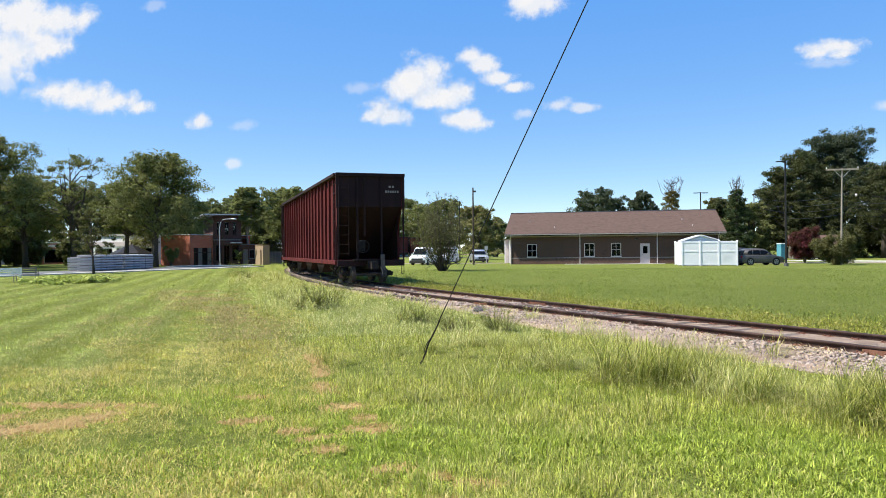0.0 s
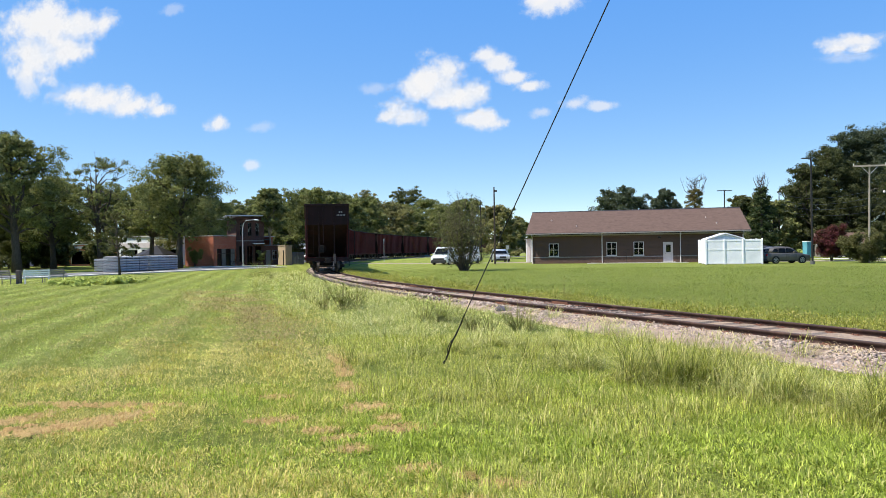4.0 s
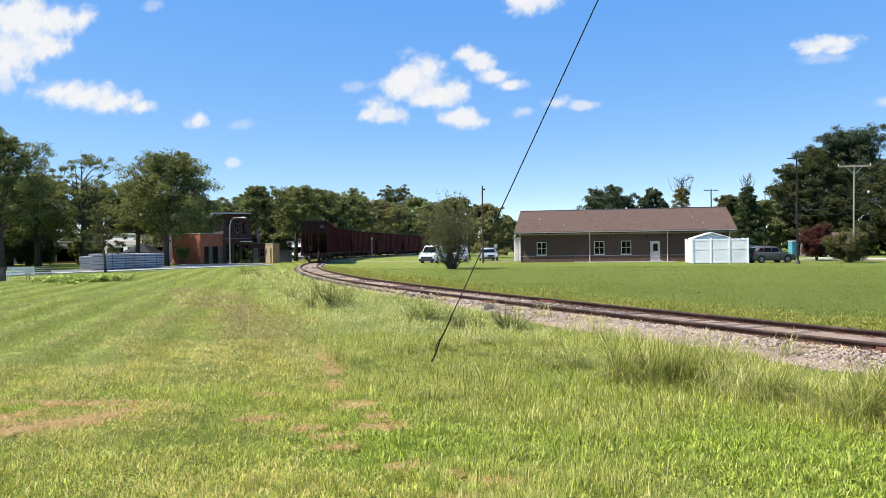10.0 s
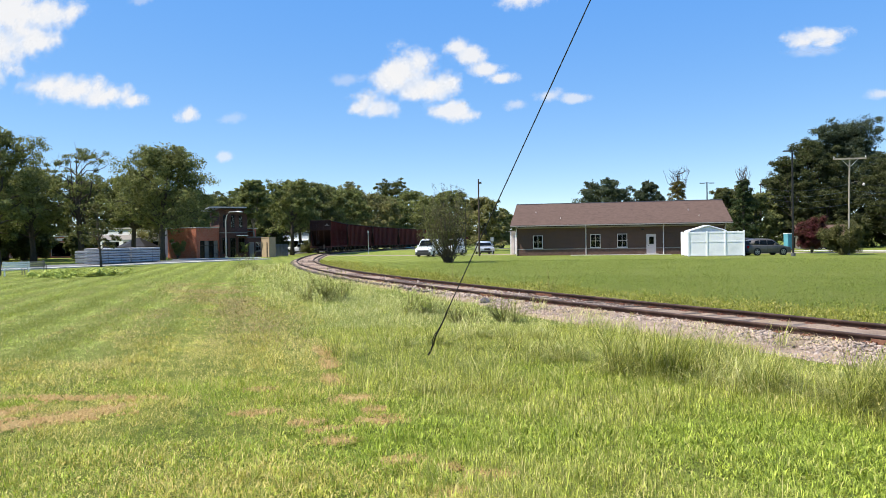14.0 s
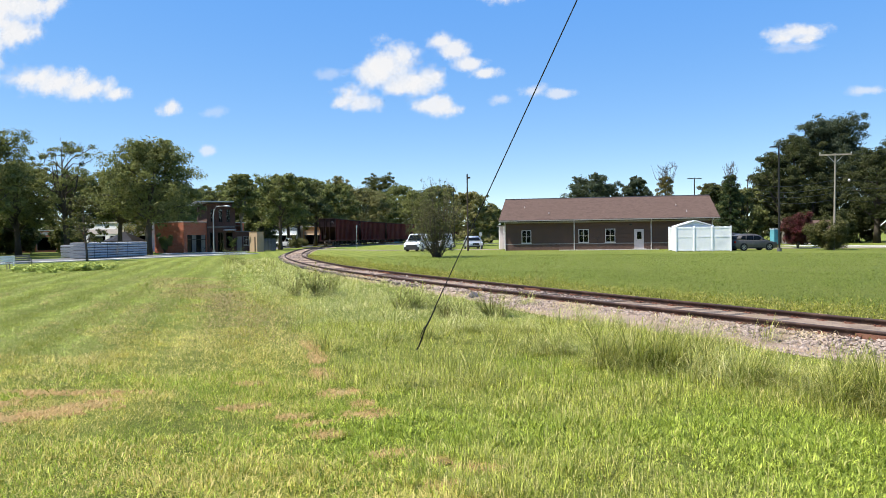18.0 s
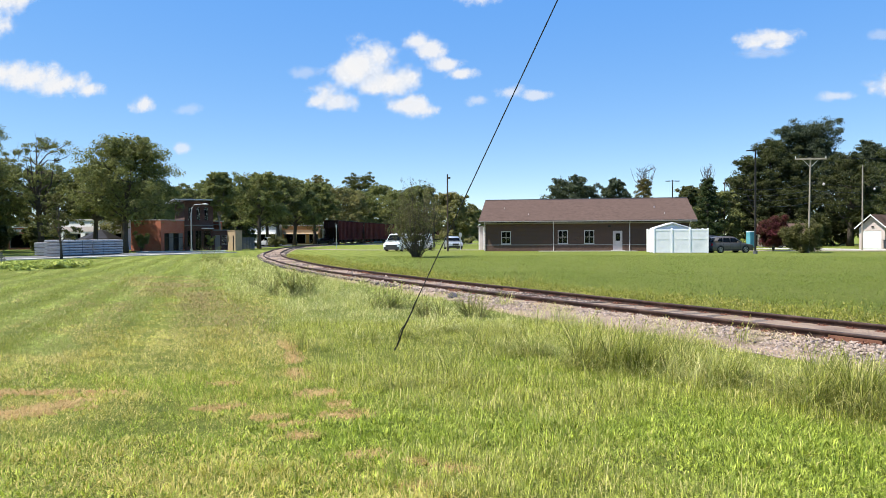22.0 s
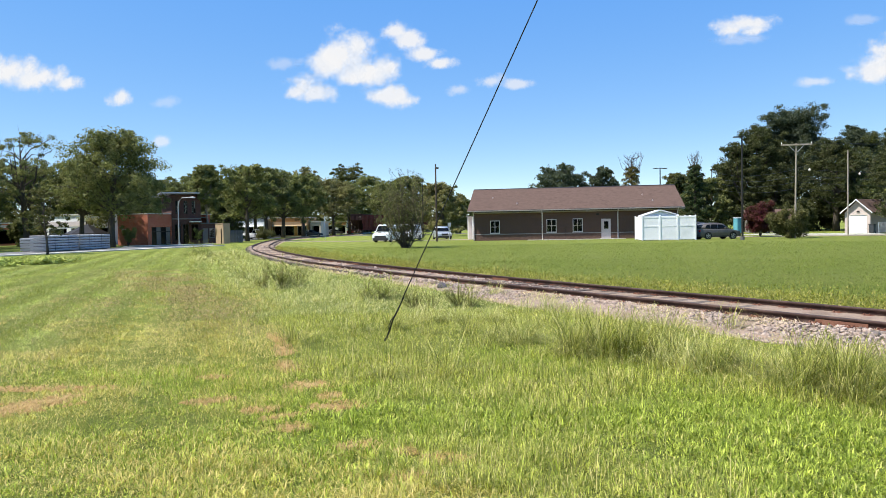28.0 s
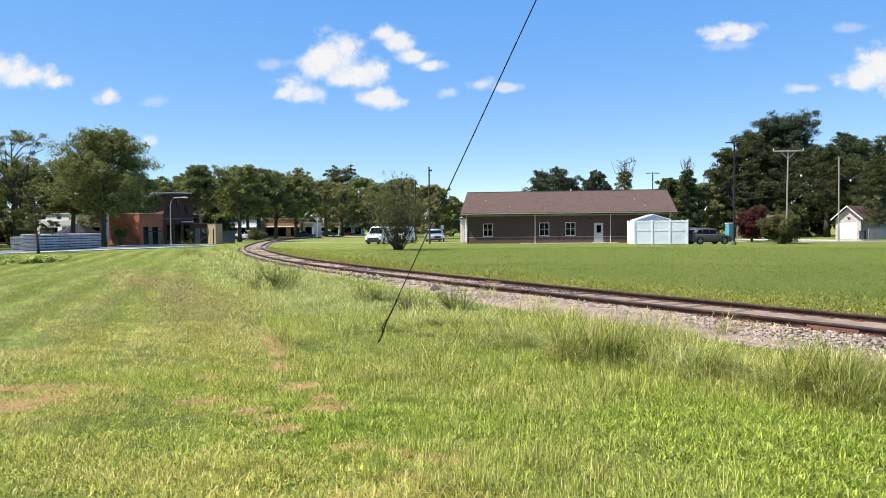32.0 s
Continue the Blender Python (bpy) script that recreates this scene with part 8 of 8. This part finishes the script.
def swath(px, py):
    """How thick the dry clippings lie: a windrow along the edge of the mowing, and thin streaks west of it."""
    d = (px - edge_of_mowing(py) + 0.10 * py - 0.1) / (0.04 * py + 0.3)
    a = np.exp(-d * d) * np.clip((py - 11) / 3, 0, 1) * np.clip((36 - py) / 8, 0, 1)
    d2 = (px + 4.2 + (py - 8) * 0.33) / 0.9
    b = 0.25 * np.exp(-d2 * d2) * np.clip((py - 9) / 2, 0, 1) * np.clip((26 - py) / 6, 0, 1)
    b = b + 0.3 * np.clip(mow_stripe(px, py) * 2 - 1.1, 0, 1) * np.clip((py - 6) / 2, 0, 1) * np.clip((30 - py) / 6, 0, 1)
    return (a + b) * np.clip(2.2 * field(px, py, 1.1, 41) - 0.35, 0, 1)


def mow_stripe(px, py):
    """-1..1 across the mower's passes, which run beside the edge of the mowing."""
    d = edge_of_mowing(py) - px + 0.5 * (field(px, py, 0.35, 71) - 0.5)
    return np.sin(d * 2 * math.pi / 1.7) * np.clip(d / 0.6, 0, 1) * np.clip((py - 7) / 6, 0, 1)


rs = np.random.RandomState(7)
BANDS = [(4.4, 7.0, 8200, 0.0086), (7.0, 10.0, 6200, 0.0102), (10.0, 15.0, 2500, 0.013), (15.0, 23.0, 850, 0.018), (23.0, 36.0, 380, 0.026), (36.0, 66.0, 120, 0.044)]
for r0, r1, dens, width in BANDS:
    px, py = scatter(rs, r0, r1, dens)
    # thick and thin places between clumps
    clump = 0.35 * field(px, py, 4.0, 2) + 0.65 * field(px, py, 13.0, 3)
    clump = np.clip((clump - 0.27) * 2.4, 0, 1)
    off = off_line(px, py)
    wild = rs.uniform(size=len(px))
    fr, bk = shoulder(py)
    sw = swath(px, py)
    keep = ~((off > -fr + 0.1 + 0.5 * (field(px, py, 1.7, 12) - 0.5)) & (off < bk)) & ~(in_soil(px, py, 0.55) & (wild < 0.9)) & ~(in_soil(px, py, 1.5) & (wild < 0.5)) & (wild < (0.5 if r0 < 14 else 0.3) + 0.7 * clump) & (wild > 0.55 * sw)
    px, py, off, clump = px[keep], py[keep], off[keep], clump[keep]
    n = len(px)
    wav = field(px, py, 0.8, 6) - 0.5
    rough = (px + wav * 1.6 > edge_of_mowing(py)) & (off < 0)
    far_weeds = (off > 0) & (off < 1.6 + 3.2 * field(px, py, 0.45, 9))
    lawn = ~rough & ~far_weeds
    patch = field(px, py, 1.2, 4)
    leafy = (off < 0) & (field(px, py, 0.9, 88) > np.where(px > 0.6, 0.42, 0.58) + 0.09 * np.clip(py - 6.0, 0, 6) + 0.5 * (rs.uniform(size=n) - 0.5)) & (py < 12)
    hs = np.where(rough, (0.055 + 0.095 * patch) * np.where(py > 16, 1.25, 1), np.where(far_weeds, 0.12 + 0.36 * patch ** 1.4 * rs.uniform(0.1, 1, n), 0.042 + 0.045 * patch))
    hs = np.where(leafy & rough, 0.05 + 0.04 * patch, hs)
    hs *= rs.uniform(0.45, 1.45, n) * (0.7 + 0.55 * clump)
    stalk = rough & ~leafy & (rs.uniform(size=n) < np.where(py > 10, 0.006, 0.014))
    hs = np.where(stalk, rs.uniform(0.2, 0.42, n), hs)
    ws = width * rs.uniform(0.5, 1.3, n) * np.where(far_weeds, 1.5, 1.0) * np.where(stalk, 0.45, np.where(leafy, 1.15, np.where(rough, 0.62, 0.9)))
    ln = np.where(rough & ~stalk & ~leafy, rs.uniform(0.3, 1.35, n), np.where(stalk, rs.uniform(0.05, 0.55, n), rs.uniform(0.4, 1.55, n)))
    z = ground_z(px, py) - 0.01
    # grass lies the way that the mower went: to and fro by turns
    st = mow_stripe(px, py)
    way = np.where(lawn & (off < 0) & (rs.uniform(size=n) < 0.6 * np.abs(st)), np.where(st > 0, 1.85, -1.3) + rs.normal(0, 0.8, n), rs.uniform(0, 2 * math.pi, n))
    hs *= np.where(lawn & (off < 0), 1.0 - 0.15 * st, 1.0)
    # the weeds behind the rails are leafy: small leaves at all heights
    z = np.where(far_weeds, z + hs * rs.uniform(-0.1, 0.9, n), z)
    ln = np.where(far_weeds, rs.uniform(0.3, 1.6, n), ln)
    hs = np.where(far_weeds, np.minimum(hs, rs.uniform(0.045, 0.12, n) * np.maximum(1, py / 22)), hs)
    east = lawn & (off > 0)
    hs = np.where(east, hs * 0.75, hs)
    lawn = lawn & ~east
    lush = lawn & (px < -4.0 - 3.0 * field(px, py, 0.5, 61)) & (py > 10.5 + 3 * field(px, py, 0.7, 62)) & (sw[keep] < 0.25)
    lawn = lawn & ~lush
    leafy = leafy & (lawn | lush | rough)
    lawn, lush, rough = lawn & ~leafy, lush & ~leafy, rough & ~leafy
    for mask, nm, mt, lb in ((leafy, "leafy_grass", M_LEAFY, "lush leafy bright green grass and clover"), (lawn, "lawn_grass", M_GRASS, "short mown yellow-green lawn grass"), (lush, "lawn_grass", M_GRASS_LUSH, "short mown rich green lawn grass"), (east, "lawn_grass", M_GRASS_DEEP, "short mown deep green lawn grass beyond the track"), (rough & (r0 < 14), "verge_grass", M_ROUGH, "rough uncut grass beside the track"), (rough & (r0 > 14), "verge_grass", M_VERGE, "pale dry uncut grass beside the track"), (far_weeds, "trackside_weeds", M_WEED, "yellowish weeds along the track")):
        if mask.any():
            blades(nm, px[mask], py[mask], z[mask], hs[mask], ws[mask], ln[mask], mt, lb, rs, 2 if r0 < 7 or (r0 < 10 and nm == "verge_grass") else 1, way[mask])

# a dense belt of leafy yellowish weeds close behind the rails
ws_ = line_s(9) + (line_s(60) - line_s(9)) * rs.uniform(0, 1, 42000)
wp = np.array([np.concatenate(on_line(s)) for s in ws_])
wo = 0.95 + (0.5 + 3.2 * field(wp[:, 0], wp[:, 1], 0.45, 9)) * rs.uniform(0, 1, 42000) ** 1.4
wx, wy = wp[:, 0] + wo * wp[:, 3], wp[:, 1] - wo * wp[:, 2]
wz = (0.12 + 0.36 * field(wx, wy, 1.3, 77)) * np.clip(1.25 - 0.25 * wo, 0.3, 1) * rs.uniform(0, 1, 42000)
blades("trackside_weeds", wx, wy, wz, rs.uniform(0.04, 0.11, 42000), 0.013 * np.maximum(1, wy / 16) * rs.uniform(0.6, 1.4, 42000), rs.uniform(0.3, 1.7, 42000), M_WEED, "dense leafy yellowish weeds along the track", rs, 1)

# tall clumps whose long blades arch outward
TUFTS = []
trs = random.Random(21)
for x0, y0, x1, y1, count, h in ((2.2, 9.5, 3.2, 9.1, 16, 0.6), (2.5, 10.2, 3.6, 9.6, 9, 0.5), (3.4, 8.9, 4.1, 8.1, 8, 0.42), (4.0, 7.7, 4.6, 6.7, 14, 0.5), (4.5, 7.9, 5.3, 7.1, 10, 0.5), (4.9, 7.1, 5.6, 6.3, 8, 0.46), (1.5, 10.9, 1.9, 10.5, 3, 0.42), (0.9, 11.7, 1.7, 11.4, 2, 0.36), (-0.6, 12.4, 0.4, 12.0, 3, 0.32), (0.0, 13.6, 1.6, 13.0, 4, 0.36), (-0.3, 8.6, 0.3, 8.2, 2, 0.28)):
    for k in range(count):
        q = (k + trs.random()) / count
        TUFTS.append((x0 + (x1 - x0) * q + trs.uniform(-0.2, 0.2), y0 + (y1 - y0) * q + trs.uniform(-0.3, 0.3), 0.15, h * trs.choice((0.55, 0.8, 1.0, 1.15)), int(trs.uniform(170, 300))))
PALE = [(3.05 + 0.22 * k, 8.5 - 0.12 * k + trs.uniform(-0.15, 0.15), 0.14, trs.uniform(0.32, 0.52), 170) for k in range(6)] + [(1.55 + 0.12 * k, 10.7 - 0.1 * k, 0.1, 0.4, 110) for k in range(3)]
for k in range(150):
    ty_ = 12 + 45 * trs.random() ** 1.5
    tp, td = on_line(line_s(ty_))
    ac = trs.uniform(1.6, 2.4 + min(7.0, abs(float(tp[0] - edge_of_mowing(ty_))) * 0.75))
    TUFTS.append((float(tp[0] - ac * td[1]), float(tp[1] + ac * td[0]), trs.uniform(0.1, 0.3), trs.uniform(0.18, 0.5), int(trs.uniform(50, 130))))
for k in range(110):
    ty_ = 12 + 48 * trs.random() ** 1.2
    tp, td = on_line(line_s(ty_))
    ac = -trs.uniform(1.1, 4.2)
    TUFTS.append((float(tp[0] - ac * td[1]), float(tp[1] + ac * td[0]), trs.uniform(0.1, 0.4), trs.uniform(0.2, 0.5), int(trs.uniform(15, 60))))
tx, ty, th, tw = [], [], [], []
for x, y, r, h, n in TUFTS + PALE:
    a, q = rs.uniform(0, 6.28, n), r * np.sqrt(rs.uniform(0, 1, n))
    tx.append(x + q * np.cos(a))
    ty.append(y + q * np.sin(a))
    tw.append(np.where(rs.uniform(size=n) < 0.4, rs.normal(-0.2, 0.5, n), a + rs.normal(0, 0.5, n)))
    th.append(h * rs.uniform(0.45, 1.2, n))
far_ = np.concatenate(ty) > 12.6
far_[sum(n for *_, n in TUFTS):] = True
tx, ty, th, tw = np.concatenate(tx), np.concatenate(ty), np.concatenate(th), np.concatenate(tw)
back_ = off_line(tx, ty) > 0
for mask, mt, lb in ((~far_, M_TUFT, "tall arching clumps of wild grass"), (far_ & ~back_, M_VERGE, "pale dry clumps of verge grass"), (far_ & back_, M_WEED, "olive clumps of weeds behind the track")):
    gx, gy = tx[mask], ty[mask]
    blades("tall_grass_clumps", gx, gy, ground_z(gx, gy) - 0.02, th[mask], 0.0055 * np.maximum(1, gy / 17) * rs.uniform(0.6, 1.4, len(gx)), rs.uniform(0.35, 1.4, len(gx)), mt, lb, rs, 3, tw[mask])

# dry straw along the ballast edge, and clippings in the mown swath
sx, sy = scatter(rs, 7, 42, 300)
so = off_line(sx, sy)
sf, sb = shoulder(sy)
wisp = field(sx, sy, 1.5, 15) > 0.56
k = ((so > -sf - 0.35) & (so < -sf + 0.15) & wisp & (rs.uniform(size=len(sx)) < 0.7)) | ((so > -1.75) & (so < -0.9) & wisp) | ((so > 0.8) & (so < sb + 0.5) & wisp)
sx, sy = sx[k], sy[k]
blades("dry_straw", sx, sy, np.maximum(0.02, 0.1 * np.clip((sf[k] + so[k]) / np.maximum(0.2, sf[k] - 1.3), 0, 1)), rs.uniform(0.04, 0.14, len(sx)), 0.005 * np.maximum(1, sy / 9), rs.uniform(0.7, 1.5, len(sx)), M_STRAW, "dry pale straw along the ballast", rs, 2)
cx, cy = scatter(rs, 9, 38, 620)
k = rs.uniform(size=len(cx)) < swath(cx, cy) * 0.75 * np.clip(20 / cy, 0.3, 1)
cx, cy = cx[k], cy[k]
blades("grass_clippings", cx, cy, ground_z(cx, cy) + 0.012, rs.uniform(0.04, 0.11, len(cx)), 0.0062 * np.maximum(1, cy / 11), rs.uniform(0.85, 1.6, len(cx)), M_CLIP, "dry brown mown grass clippings in a windrow", rs, 2)

# torn dead grass lies over the bare clay
for x, y, rx, ry, ang in SOIL:
    n = int(420 + 5200 * rx * ry)
    q, a = np.sqrt(rs.uniform(0, 1, n)) * 1.35, rs.uniform(0, 6.28, n)
    u, w = q * np.cos(a) * rx, q * np.sin(a) * ry
    gx, gy = x + u * math.cos(radians(ang)) - w * math.sin(radians(ang)), y + u * math.sin(radians(ang)) + w * math.cos(radians(ang))
    blades("dead_grass", gx, gy, ground_z(gx, gy) + rs.uniform(0.0, 0.016, n), rs.uniform(0.025, 0.075, n), 0.0042 * rs.uniform(0.6, 1.4, n), rs.uniform(0.8, 1.6, n), M_THATCH, "torn brown dead grass over bare clay", rs, 2)


def weed_plant(x, y, h, stems, seed, leaf, label):
    """An upright bushy weed: thin stems set with narrow leaves."""
    rs = np.random.RandomState(seed)
    t = thing("roadside_weed", pose(x, y, float(ground_z(x, y))), label, "weed", "upright weeds in the verge")
    bm = bmesh.new()
    vs = []
    for k in range(stems):
        a = rs.uniform(0, 6.28)
        e = np.array([math.cos(a), math.sin(a), 0]) * h * rs.uniform(0.05, 1.0) + np.array([0, 0, h * rs.uniform(0.4, 1.05)])
        b0 = np.array([math.cos(a), math.sin(a), 0]) * h * rs.uniform(0, 0.12) - np.array([0, 0, 0.03])
        tube(bm, (b0, b0 * 0.4 + e * 0.5, e), [0.006, 0.005, 0.002], 4, False)
        for q in np.linspace(0.25, 1.0, 12):
            c = b0 * (1 - q) + e * q
            w = rs.normal(size=3)
            w[2] = abs(w[2]) * 0.5
            w /= np.linalg.norm(w)
            s = np.cross(w, (0, 0, 1)) * h * 0.022
            ll = w * h * rs.uniform(0.07, 0.2)
            vs.append(np.array([c, c + ll * 0.5 + s, c + ll, c + ll * 0.5 - s]))
    part("woody_frame", bm, M_STEM, t)
    from_arrays("leaves", np.concatenate(vs), np.arange(len(vs) * 4).reshape(-1, 4), leaf, t)
    return t


for i, (x, y, h, st) in enumerate(((-0.45, 18.05, 0.7, 34), (-3.6, 22.4, 0.95, 40), (-4.15, 22.5, 0.7, 34), (-0.85, 18.1, 0.62, 26), (-3.2, 22.9, 0.85, 30), (0.3, 16.0, 0.6, 34), (0.65, 15.8, 0.5, 28), (1.3, 16.2, 0.62, 34), (-13.5, 50.3, 1.1, 34), (-12.6, 49.0, 0.8, 24), (-5.6, 26.5, 0.5, 16), (0.35, 30.5, 0.9, 12), (-8.9, 41.0, 0.8, 18), (3.4, 23.5, 0.9, 10), (12.6, 16.6, 0.7, 8), (-14.3, 51.5, 0.9, 24), (1.5, 15.9, 0.45, 20))):
    weed_plant(x, y, h, st, 80 + i, M_LEAF_WEED if i % 3 else M_LEAF_BED, "bushy dark green upright weed in the verge" if i % 3 else "yellow-green upright weed in the verge")

motions()
